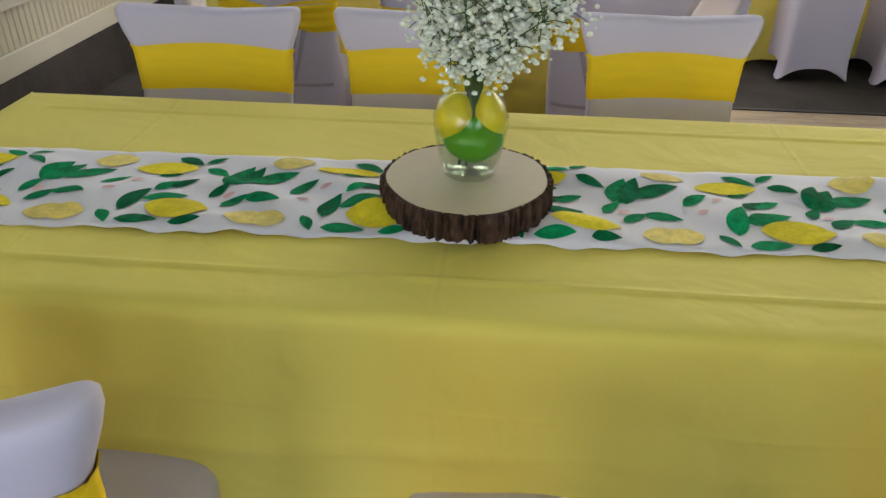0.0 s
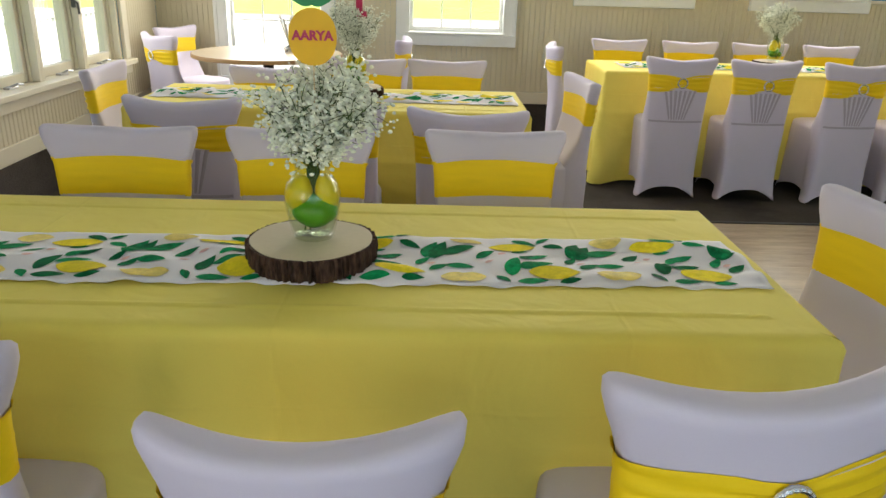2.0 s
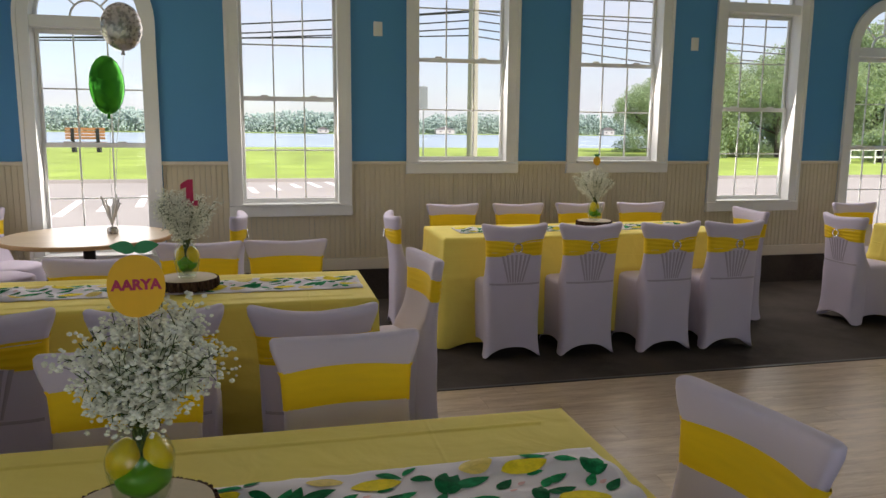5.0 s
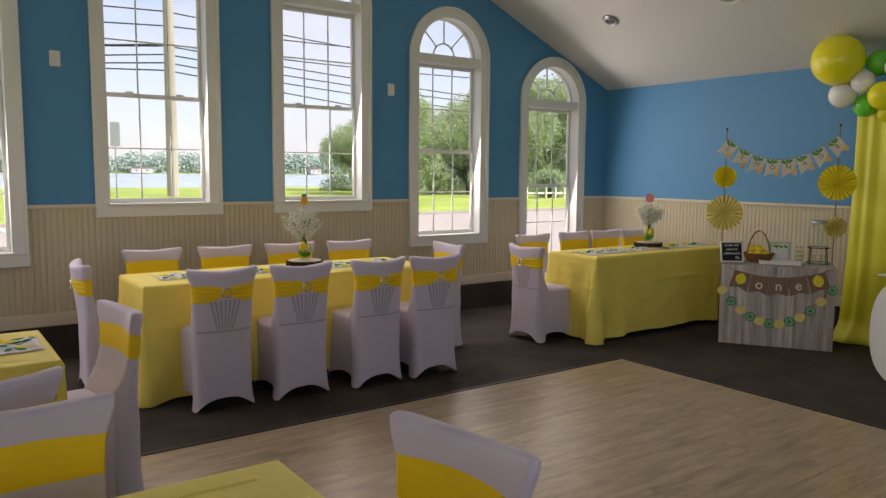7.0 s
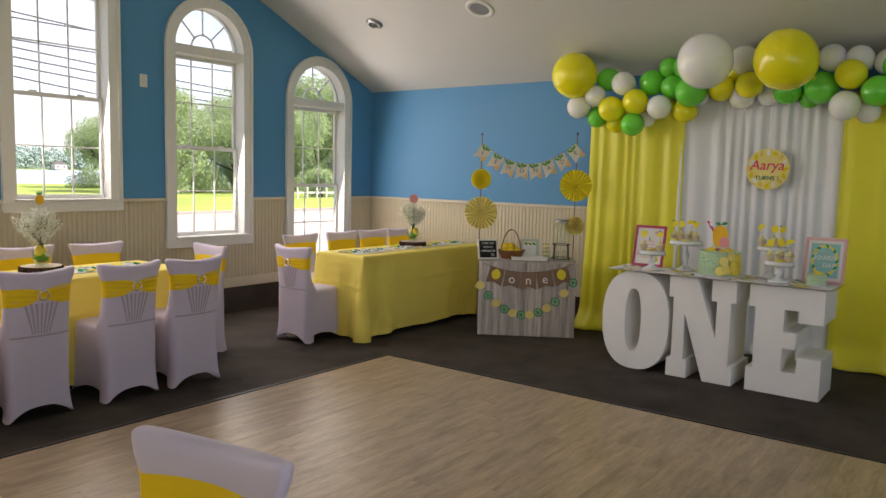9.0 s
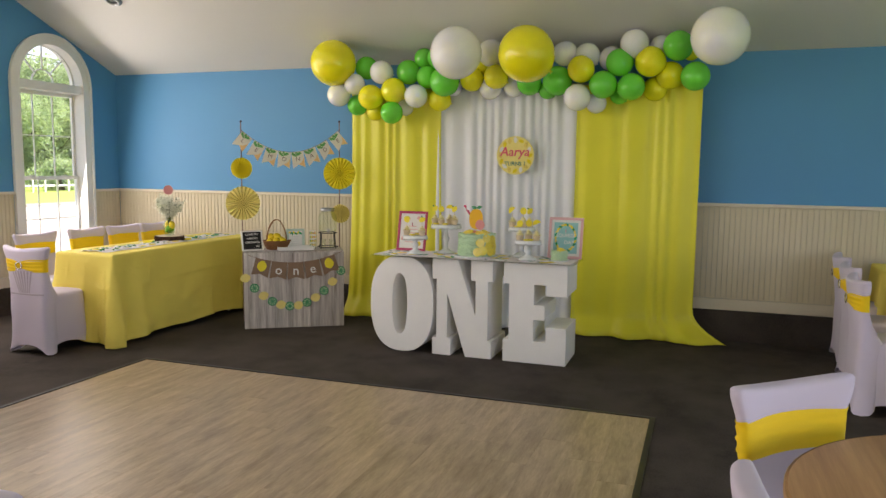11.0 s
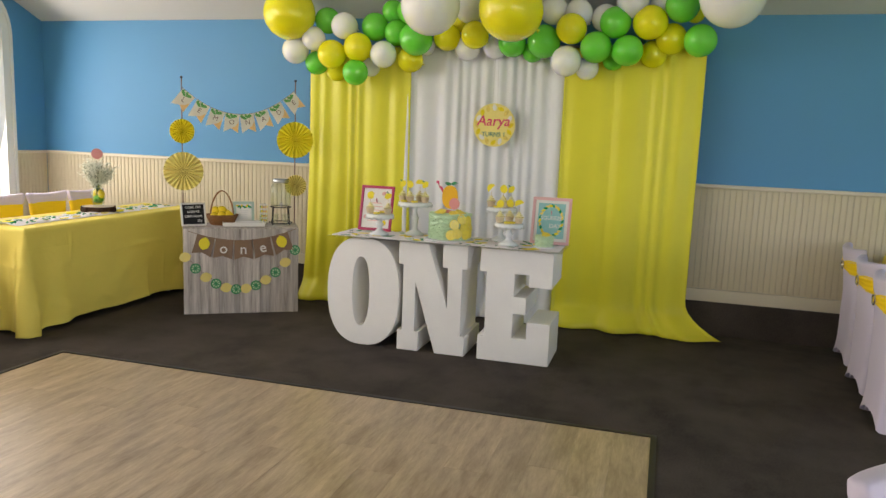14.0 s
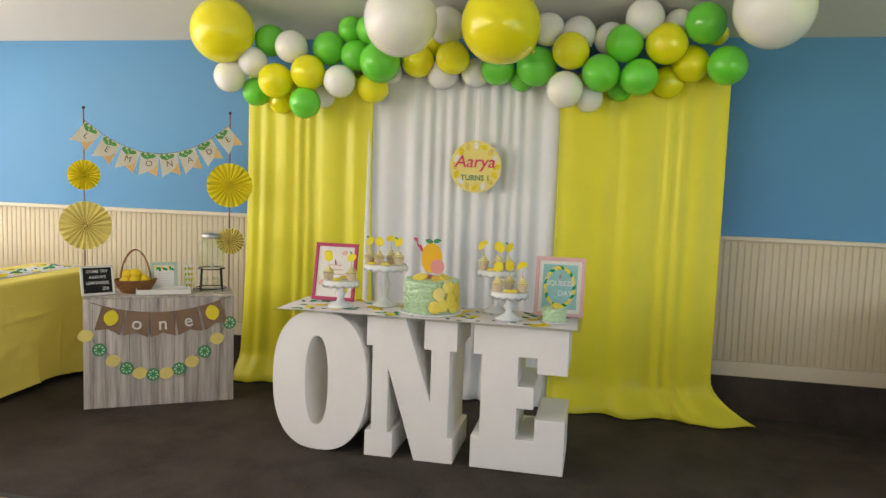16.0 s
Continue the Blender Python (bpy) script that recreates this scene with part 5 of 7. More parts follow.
FACE_S = Matrix.Rotation(radians(90), 4, 'X')  # an upright card that faces -y
log = make_log()
vase = make_vase(0.165, 0.215, 1300, 5)
SPOTS = [(2.13, 2.668, 20), (2.005, 4.79, 80), (4.72, 6.48, 150), (8.17, 6.12, 10), (8.30, -0.28, 200)]
log.matrix_world = pose(2.13, 2.668, TOP + 0.006, 0, 0, 20)
vase.matrix_world = pose(2.133, 2.682, TOP + 0.0535, 0, 0, 12) @ Matrix.Diagonal((0.92, 0.92, 0.87, 1))
for x, y, a in SPOTS[1:]:
    copy_thing(log, pose(x, y, TOP + 0.006, 0, 0, a))
    v = copy_thing(vase, pose(x, y, TOP + 0.0535, 0, 0, a + 77))
    v.scale = (0.90, 0.90, 0.92)


def lemon_topper(x, y, z):
    """A lemon-shaped card on a stick, with a name on it."""
    t = tagged(empty("lemon_sign", pose(x, y, z, 0, 0, 4)), "orange lemon-shaped card sign on a stick", "sign")
    card("card", ellipse(0, 0, 0.043, 0.05, 40, 0.92), 0.002, CARD_ORANGE, FACE_S, t)
    for s in (-1, 1):
        card("leaf", [(px * s, py) for px, py in leaf_outline(0.017, 0.061, 0.04, 12)][::s], 0.002, CARD_GREEN, FACE_S, t, "dark green card leaf")
    writing("lettering", "AARYA", 0.0225, INK_ROSE, Matrix.Translation((0, -0.002, 0.002)) @ FACE_S, t, 0.001)
    b = bmesh.new()
    tube(b, [(0, 0.003, -0.20), (0, 0.003, 0.02)], 0.0015, 6)
    part("stick", b, DOWEL, t)


lemon_topper(2.153, 2.62, 1.208)
t = tagged(empty("number_topper", pose(2.025, 4.80, 1.178)), "crimson glitter number one on a stick", "sign")
b = bmesh.new()
prism(b, [(-0.032, -0.058), (0.036, -0.058), (0.036, -0.034), (0.018, -0.034), (0.018, 0.058), (-0.004, 0.058), (-0.034, 0.038), (-0.034, 0.014), (-0.012, 0.024), (-0.012, -0.034), (-0.032, -0.034)], -0.004, 0.004)
bmesh.ops.recalc_face_normals(b, faces=b.faces[:])
moved(b, FACE_S)
part("number", b, GLITTER, t)
b = bmesh.new()
tube(b, [(0, 0.002, -0.22), (0, 0.002, -0.03)], 0.0018, 6)
part("stick", b, DOWEL, t)

t = tagged(empty("fruit_topper", pose(4.72, 6.48, 1.245)), "small orange fruit-shaped topper among the flowers", "sign")
card("card", ellipse(0, 0, 0.028, 0.033, 28), 0.002, CARD_ORANGE, FACE_S, t)
for s in (-1, 0, 1):
    card("leaf", leaf_outline(s * 0.012, 0.042, 0.026, 90 - 40 * s), 0.002, CARD_GREEN, FACE_S @ Matrix.Translation((0, 0, 0.0005 * s)), t)
b = bmesh.new()
tube(b, [(0, 0.002, -0.2), (0, 0.002, 0.01)], 0.0015, 6)
part("stick", b, DOWEL, t)

t = tagged(empty("round_topper", pose(8.17, 6.12, 1.235, 0, 0, -50)), "round pink card topper above the flowers", "sign")
card("card", ellipse(0, 0, 0.043, 0.043, 32), 0.002, CARD_PINK, FACE_S, t)
b = bmesh.new()
tube(b, [(0, 0.003, -0.2), (0, 0.003, 0.02)], 0.0015, 6)
part("stick", b, DOWEL, t)

# ---- foil balloons over the round table ----
FOIL_G = material("green_foil", (0.05, 0.36, 0.03), 0.18, metal=0.75, var=0.1, scale=9, grain=40, bump=0.5, distance=0.006)
FOIL_S = material("spotted_silver_foil", (0.45, 0.43, 0.42), 0.28, metal=0.7, var=0.75, scale=34, grain=60, bump=0.3, distance=0.004)
RIBBON = material("silver_ribbon", (0.62, 0.62, 0.62), 0.3, metal=0.5, var=0.1)


def foil_balloon(x, y, z, rx, rz, mat, label, a):
    t = tagged(empty("foil_balloon", pose(x, y, z, 0, 0, a)), label, "balloon")
    b = bmesh.new()
    n = 40
    rings = []
    for k in range(0, 15):
        s = k / 14
        r = math.sin(math.pi / 2 * s) if k else 0.0005
        rings.append((r, math.sqrt(max(0, 1 - r ** 2.4)) * 0.42))
    front = []
    for sgn in (-1, 1):
        rr = []
        for r, d in rings:
            rr.append([(rx * r * math.cos(2 * math.pi * i / n) * (1 + 0.012 * math.cos(20 * 2 * math.pi * i / n) * r ** 6), sgn * d * rx * (1 + 0.05 * math.cos(20 * 2 * math.pi * i / n) * r ** 3), rz * r * math.sin(2 * math.pi * i / n)) for i in range(n)])
        loft(b, rr)
    bmesh.ops.remove_doubles(b, verts=b.verts[:], dist=0.0004)
    bmesh.ops.recalc_face_normals(b, faces=b.faces[:])
    part("envelope", b, mat, t, smooth=True)
    b = bmesh.new()
    prism(b, [(-0.008, 0), (0.008, 0), (0.014, -0.03), (-0.014, -0.03)], -0.001, 0.001, Matrix.Translation((0, 0, -rz + 0.003)) @ FACE_S)
    part("neck", b, mat, t)
    inv = pose(x, y, z, 0, 0, a).inverted()
    p0, p1 = Vector((x, y, z - rz - 0.03)), Vector((1.34, 6.72, 0.80))
    b = bmesh.new()
    tube(b, [inv @ p0.lerp(p1, q / 8) + Vector((0.006 * math.sin(q * 1.3), 0, 0)) for q in range(9)], 0.0016, 4)
    part("ribbon", b, RIBBON, t)


foil_balloon(1.36, 6.72, 1.73, 0.12, 0.19, FOIL_G, "green round foil balloon on a ribbon", 40)
foil_balloon(1.46, 6.78, 2.11, 0.13, 0.155, FOIL_S, "silver spotted foil balloon on a ribbon", 20)
t = tagged(empty("balloon_weight", pose(1.34, 6.72, 0.7545)), "silver foil balloon weight with tassels", "weight")
part("body", lathe([(0.0001, 0.0), (0.034, 0.0), (0.038, 0.02), (0.03, 0.045), (0.008, 0.055), (0.0001, 0.056)], 14), FOIL_S, t)
rng = random.Random(8)
for k in range(16):
    a, s = rng.uniform(0, 6.28), rng.uniform(0.03, 0.075)
    b = bmesh.new()
    tube(b, [(0, 0, 0.05), (s * 0.4 * math.cos(a), s * 0.4 * math.sin(a), 0.12), (s * math.cos(a), s * math.sin(a), rng.uniform(0.17, 0.26))], 0.003, 4, 0.006)
    part("tassel", b, RIBBON, t)

# ---- lemonade stand ----
BARNWOOD = plank_material("whitewashed_barnwood", (0.22, 0.185, 0.165), (0.77, 0.71, 0.67), 0.7, "z", 0.18)
BURLAP = material("brown_burlap", (0.25, 0.16, 0.105), 0.9, var=0.2, scale=8, grain=260, bump=0.5, distance=0.001)
WICKER = material("brown_wicker", (0.24, 0.105, 0.035), 0.6, var=0.3, scale=14, grain=80, bump=0.3)
FELT = material("black_felt", (0.014, 0.014, 0.015), 0.95, var=0.3, scale=10, grain=200, bump=0.4, distance=0.001)
PAPER = material("cream_paper", (0.74, 0.70, 0.60), 0.65, var=0.06, scale=6, bump=0.05)
PEACH = material("peach_paper", (0.80, 0.52, 0.22), 0.65, var=0.08, scale=6, bump=0.05)
WIRE = material("black_wire", (0.02, 0.02, 0.02), 0.4, metal=0.6, var=0.1)
POLE_M = material("dark_pole", (0.19, 0.11, 0.09), 0.5, var=0.2)
SLICE_G = material("lime_slice_card", (0.035, 0.27, 0.11), 0.6, var=0.1, scale=10, bump=0)
SLICE_L = material("fresh_leaf_print", (0.10, 0.34, 0.09), 0.8, var=0.3, scale=60, bump=0)
SLICE_P = material("pale_lime_card", (0.52, 0.70, 0.45), 0.6, var=0.1, scale=10, bump=0)
SM = pose(8.32, 4.868, 0, 0, 0, -57.6)
SW, SD, SH = 0.895, 0.34, 0.70
stall = tagged(empty("lemonade_stand", SM), "whitewashed plank lemonade stand with paper decorations", "stand")
bm = box(-SW / 2, SW / 2, 0.012, SD, 0.0, SH - 0.012, 0.003)
part("body", bm, BARNWOOD, stall)
part("top", box(-SW / 2, SW / 2, 0.0, SD, SH - 0.0115, SH, 0.003), BARNWOOD, stall)
rng = random.Random(21)
x = -SW / 2
while x < SW / 2 - 0.001:
    w = min(rng.uniform(0.05, 0.085), SW / 2 - x)
    if SW / 2 - x - w < 0.03:
        w = SW / 2 - x
    d = rng.uniform(0, 0.0015)
    part("plank", box(x + 0.0008, x + w - 0.0008, -0.001 - d, 0.0115, 0.0, SH - 0.012, 0.0015), BARNWOOD, stall)
    x += w


def rosette(name, r, z, x, y, mat, label):
    """A pleated paper fan, facing the front of the stand."""
    n = 48
    rows = []
    for rr in (0.06, 0.35, 0.7, 1.0):
        rows.append([(r * rr * math.cos(2 * math.pi * i / n), (-0.018 if i % 2 else 0.006) * (0.35 + 0.65 * rr), r * rr * math.sin(2 * math.pi * i / n)) for i in range(n)])
    b = bmesh.new()
    loft(b, rows, True, True, False)
    moved(b, Matrix.Translation((x, y, z)))
    o = mesh_object(name, b, mat, stall, False, label)
    s = o.modifiers.new("thickness", 'SOLIDIFY')
    s.thickness = 0.0015
    b = bmesh.new()
    ball(b, (x, y - 0.012, z), 0.008, 1)
    mesh_object("button", b, mat, o)


for px, top in ((-0.465, 1.87), (0.440, 1.89)):
    b = bmesh.new()
    tube(b, [(px, SD + 0.012, 0.0), (px, SD + 0.012, top)], 0.005, 8)
    p = part("pole", b, POLE_M, stall)
    b = bmesh.new()
    ball(b, (px, SD + 0.012, top + 0.004), 0.011, 2)
    part("finial", b, BLACK, p)
rosette("paper_fan", 0.096, 1.445, -0.462, SD - 0.018, CARD_YELLOW, "bright yellow pleated paper fan")
rosette("paper_fan", 0.155, 1.122, -0.455, SD - 0.02, CARD_PALE, "pale yellow pleated paper fan")
rosette("paper_fan", 0.150, 1.405, 0.438, SD - 0.018, CARD_YELLOW, "bright yellow pleated paper fan")
rosette("paper_fan", 0.089, 1.023, 0.445, SD - 0.02, CARD_PALE, "pale yellow pleated paper fan")

# banner between the poles


def hang(u, za, zb, sag):
    return za + (zb - za) * u - sag * 4 * u * (1 - u)


b = bmesh.new()
tube(b, [(-0.465 + 0.905 * q / 24, SD + 0.002, hang(q / 24, 1.80, 1.82, 0.21)) for q in range(25)], 0.002, 5)
part("banner_string", b, POLE_M, stall)
for k, ch in enumerate("LEMONADE"):
    u = 0.065 + 0.87 * k / 7
    x, z = -0.465 + 0.905 * u, hang(u, 1.80, 1.82, 0.21)
    slope = math.atan2(hang(u + 0.01, 1.80, 1.82, 0.21) - hang(u - 0.01, 1.80, 1.82, 0.21), 0.02 * 0.905)
    m = Matrix.Translation((x, SD - 0.006, z)) @ FACE_S @ Matrix.Rotation(slope, 4, 'Z')
    pen = card("pennant", [(-0.057, 0.0), (-0.057, -0.152), (0.0, -0.120), (0.057, -0.152), (0.057, 0.0)], 0.001, PAPER, m, stall, "cream paper pennant with a letter")
    mm = Matrix.Translation((0, -0.0014, 0)) @ m
    card("corner_print", [(0.056, -0.06), (0.056, -0.150), (0.0, -0.119), (0.03, -0.10)], 0.0008, PEACH, mm, pen)
    for q in range(7):
        card("leaf_print", leaf_outline(-0.042 + 0.011 * q, -0.014 - 0.011 * (q % 3) * (1 if q < 5 else 0.4), 0.032, 70 - 47 * q, 0.3), 0.0006, SLICE_L, Matrix.Translation((0, -0.0003 * q, 0)) @ mm, pen)
    writing("lettering", ch, 0.055, POLE_M, Matrix.Translation((0, -0.0006, 0)) @ mm @ Matrix.Translation((0, -0.07, 0)), pen)

# burlap banner and slice garland on the front
b = bmesh.new()
tube(b, [(-SW / 2 + 0.04 + (SW - 0.06) * q / 16, -0.008, hang(q / 16, 0.672, 0.695, 0.085)) for q in range(17)], 0.0025, 5)
part("twine", b, BURLAP, stall)
for k, ch in enumerate(["", "o", "n", "e", ""]):
    u = 0.16 + 0.68 * k / 4
    x, z = -SW / 2 + 0.04 + (SW - 0.06) * u, hang(u, 0.672, 0.695, 0.085)
    slope = math.atan2(hang(u + 0.01, 0.672, 0.695, 0.085) - hang(u - 0.01, 0.672, 0.695, 0.085), 0.02 * (SW - 0.06))
    m = Matrix.Translation((x, -0.0085, z)) @ FACE_S @ Matrix.Rotation(slope, 4, 'Z')
    pen = card("burlap_pennant", [(-0.068, 0.0), (-0.074, -0.155), (0.0, -0.132), (0.074, -0.155), (0.068, 0.0)], 0.002, BURLAP, m, stall, "brown burlap pennant")
    mm = Matrix.Translation((0, -0.003, 0)) @ m
    if ch:
        writing("lettering", ch, 0.115, CARD_WHITE, mm @ Matrix.Translation((0, -0.075, 0)), pen, 0.0012)
    else:
        card("lemon_patch", lemon_outline(0, -0.06, 0.045, 0.042, 90), 0.0015, CARD_YELLOW, mm, pen, "yellow lemon patch")
b = bmesh.new()
tube(b, [(-SW / 2 + 0.01 + (SW - 0.03) * q / 20, -0.006, hang(q / 20, 0.49, 0.55, 0.30)) for q in range(21)], 0.0015, 5)
part("twine", b, BURLAP, stall)
for k in range(12):
    u = 0.005 + 0.985 * k / 11
    x, z = -SW / 2 + 0.01 + (SW - 0.03) * u, hang(u, 0.49, 0.55, 0.30)
    m = Matrix.Translation((x, -0.0085, z - 0.02)) @ FACE_S
    if k % 2:
        s = card("lime_slice", ellipse(0, 0, 0.041, 0.041, 24), 0.0015, SLICE_G, m, stall, "green card lime slice")
        for q in range(8):
            a = math.pi / 4 * q
            tri = [(0.012 * math.cos(a), 0.012 * math.sin(a)), (0.031 * math.cos(a - 0.26), 0.031 * math.sin(a - 0.26)), (0.031 * math.cos(a + 0.26), 0.031 * math.sin(a + 0.26))]
            card("segment", tri, 0.0008, SLICE_P, Matrix.Translation((0, -0.0016, 0)) @ m, s)
    else:
        card("lemon_slice", lemon_outline(0, 0, 0.041, 0.039, 15), 0.0015, CARD_PALE, m, stall, "pale yellow card lemon")


def on_stand(name, x, y, label, category, turn=0.0, z=0.001):
    return tagged(empty(name, SM @ pose(x, y, SH + z, 0, 0, turn)), label, category)


# letter board
t = on_stand("letter_board", -0.365, 0.085, "black felt letter board in a white frame", "sign", 20, 0.002)
lean = Matrix.Rotation(radians(-14), 4, 'X')
b = bmesh.new()
for x0, x1, z0, z1 in ((-0.098, 0.098, 0, 0.013), (-0.098, 0.098, 0.172, 0.185), (-0.098, -0.085, 0.013, 0.172), (0.085, 0.098, 0.013, 0.172)):
    add_box(b, x0, x1, -0.009, 0.009, z0, z1, 0.002)
moved(b, lean)
part("frame", b, PLASTIC_W, t)
b = moved(box(-0.085, 0.085, -0.002, 0.006, 0.013, 0.172), lean)
fb = part("felt", b, FELT, t)
for k, row in enumerate(("COME TRY", "AARYA'S", "LEMONADE", "25¢")):
    writing("lettering", row, 0.026, CARD_WHITE, lean @ Matrix.Translation((0.045 if k == 3 else 0, -0.0035, 0.148 - 0.036 * k)) @ FACE_S, fb, 0.0004)
b = bmesh.new()
tube(b, [(0, 0.03, 0.12), (0, 0.075, 0.003)], 0.004, 6)
part("prop", b, PLASTIC_W, t)

# basket of lemons
t = on_stand("wicker_basket", -0.155, 0.20, "brown wicker basket heaped with lemons", "basket", 10)
prof = [(0.062, 0.0)]
b = bmesh.new()
for k in range(9):
    z, r = 0.004 + 0.0095 * k, 0.068 + 0.0042 * k
    ring = []
    for i in range(33):
        a = 2 * math.pi * i / 32
        w = 0.0025 * (1 if (i + k) % 2 else -1)
        ring.append(((r + w) * 1.25 * math.cos(a), (r + w) * math.sin(a), z))
    tube(b, ring, 0.0052, 5)
part("weave", b, WICKER, t)
part("bottom", moved(lathe([(0.0001, 0.0), (0.066, 0.0), (0.1, 0.075), (0.096, 0.078), (0.06, 0.006), (0.0001, 0.006)], 28), Matrix.Diagonal((1.25, 1, 1, 1))), WICKER, t)
for s in (-0.014, 0.014):
    b = bmesh.new()
    tube(b, [(0.075 * math.cos(math.pi * q / 16) * (1 + 0.25 * (1 - math.sin(math.pi * q / 16))), s + 0.0, 0.06 + 0.215 * math.sin(math.pi * q / 16) ** 0.8) for q in range(17)], 0.0045, 6)
    part("handle", b, WICKER, t)
lemon_data = None
for k, (x, y, z, a) in enumerate(((-0.06, -0.03, 0.075, 20), (0.0, -0.045, 0.085, 70), (0.055, -0.02, 0.078, -30), (-0.03, 0.03, 0.09, 100), (0.04, 0.035, 0.088, 10), (0.0, -0.005, 0.122, 45), (-0.05, 0.0, 0.118, -60))):
    if lemon_data is None:
        b = bmesh.new()
        vs = bmesh.ops.create_uvsphere(b, u_segments=16, v_segments=12, radius=0.031)["verts"]
        for v in vs:
            kz = abs(v.co.z) / 0.031
            v.co.z *= 1.22 + 0.25 * max(0, kz - 0.85)
        ob = mesh_object("lemon", b, LEMON, None, True)
        lemon_data = ob.data
    else:
        ob = new("lemon", lemon_data)
    ob.matrix_world = SM @ pose(-0.155 + x, 0.20 + y, SH + z, 90, a, a * 2)
    tagged(ob, "ripe yellow lemon piled in the basket", "lemon", "lemons in the basket")

# tray, card, jar of straws
t = on_stand("serving_tray", 0.015, 0.13, "white rectangular serving tray", "tray", 2)
b = box(-0.155, 0.155, -0.075, 0.075, 0.0, 0.012, 0.004)
for x0, x1, y0, y1 in ((-0.165, 0.165, -0.085, -0.077), (-0.165, 0.165, 0.077, 0.085), (-0.165, -0.157, -0.077, 0.077), (0.157, 0.165, -0.077, 0.077)):
    add_box(b, x0, x1, y0, y1, 0.002, 0.034, 0.003)
part("body", b, PLASTIC_W, t)
t = on_stand("menu_card", 0.02, 0.245, "white menu card with leaf border on a clear stand", "card", 4)
card("backing", [(-0.085, 0), (0.085, 0), (0.085, 0.185), (-0.085, 0.185)], 0.004, material("pale_aqua_board", (0.42, 0.56, 0.50), 0.4, var=0.06), Matrix.Rotation(radians(-10), 4, 'X') @ FACE_S, t)
pc = card("paper", [(-0.062, 0.012), (0.062, 0.012), (0.062, 0.165), (-0.062, 0.165)], 0.002, CARD_WHITE, Matrix.Rotation(radians(-10), 4, 'X') @ Matrix.Translation((0, -0.005, 0)) @ FACE_S, t)
for q in range(9):
    card("leaf_print", leaf_outline(-0.05 + 0.0125 * q, 0.15 - 0.006 * (q % 3), 0.03, 40 * q), 0.0006, PRINT_LEAF if q % 3 else PRINT_LEMON, Matrix.Rotation(radians(-10), 4, 'X') @ Matrix.Translation((0, -0.0065 - 0.0002 * q, 0)) @ FACE_S, pc)
for q in range(5):
    w = 0.035 - 0.005 * (q % 2)
    card("text_line", [(-w, 0.045 + 0.016 * q), (w, 0.045 + 0.016 * q), (w, 0.049 + 0.016 * q), (-w, 0.049 + 0.016 * q)], 0.0005, RIBBON, Matrix.Rotation(radians(-10), 4, 'X') @ Matrix.Translation((0, -0.0066, 0)) @ FACE_S, pc)
t = on_stand("straw_jar", 0.175, 0.22, "glass jar of striped paper straws", "jar")
b = lathe([(0.0001, 0.0), (0.033, 0.0), (0.035, 0.005), (0.035, 0.085), (0.032, 0.092), (0.030, 0.09), (0.032, 0.084), (0.032, 0.006), (0.0001, 0.005)], 24, cap0=False, cap1=False)
part("jar", b, VASE_GLASS, t, smooth=True)
rng = random.Random(5)
STRIPE_MATS = [CARD_GREEN, CARD_YELLOW, CARD_WHITE, CARD_PINK]
for k in range(14):
    a, r = 2.4 * k, 0.008 + 0.0016 * k
    ex, ey = r * math.cos(a), r * math.sin(a)
    st = None
    for q in range(9):
        b = bmesh.new()
        tube(b, [(ex * (0.7 + 0.05 * q), ey * (0.7 + 0.05 * q), 0.007 + 0.0185 * q), (ex * (0.75 + 0.05 * q), ey * (0.75 + 0.05 * q), 0.0255 + 0.0185 * q)], 0.003, 6)
        if st is None:
            st = part("straw", b, CARD_WHITE, t)
        else:
            part("stripe", b, STRIPE_MATS[(0, 1, 3)[k % 3]] if q % 2 else CARD_WHITE, st)

# drink dispenser on a wire stand
t = on_stand("drink_dispenser", 0.315, 0.20, "empty glass drink dispenser on a black wire stand", "dispenser")
b = bmesh.new()
for a in (45, 135, 225, 315):
    c, s = 0.085 * math.cos(radians(a)), 0.085 * math.sin(radians(a))
    tube(b, [(c * 1.15, s * 1.15, 0.004), (c, s, 0.15), (c * 0.95, s * 0.95, 0.155)], 0.0045, 6)
for z, r in ((0.15, 0.085), (0.02, 0.095)):
    tube(b, [(r * math.cos(2 * math.pi * i / 24), r * math.sin(2 * math.pi * i / 24), z) for i in range(25)], 0.004, 5)
part("wire_stand", b, WIRE, t)
b = lathe([(0.0001, 0.157), (0.07, 0.157), (0.082, 0.165), (0.085, 0.19), (0.085, 0.30), (0.078, 0.325), (0.058, 0.34), (0.056, 0.352), (0.053, 0.352), (0.055, 0.338), (0.075, 0.322), (0.082, 0.30), (0.082, 0.19), (0.079, 0.168), (0.0001, 0.161)], 32, cap0=False, cap1=False)
part("jar", b, VASE_GLASS, t, smooth=True)
part("lid", lathe([(0.0001, 0.353), (0.062, 0.353), (0.064, 0.358), (0.064, 0.376), (0.055, 0.382), (0.0001, 0.384)], 32), METAL_GREY, t, "brushed steel lid", smooth=True)
b = lathe([(0.0001, 0), (0.013, 0), (0.013, 0.02), (0.0001, 0.02)], 12)
moved(b, Matrix.Translation((0, -0.075, 0.182)) @ Matrix.Rotation(radians(90), 4, 'X'))
tube(b, [(0, -0.1, 0.184), (0, -0.1, 0.155)], 0.007, 8)
part("spigot", b, METAL_GREY, t)
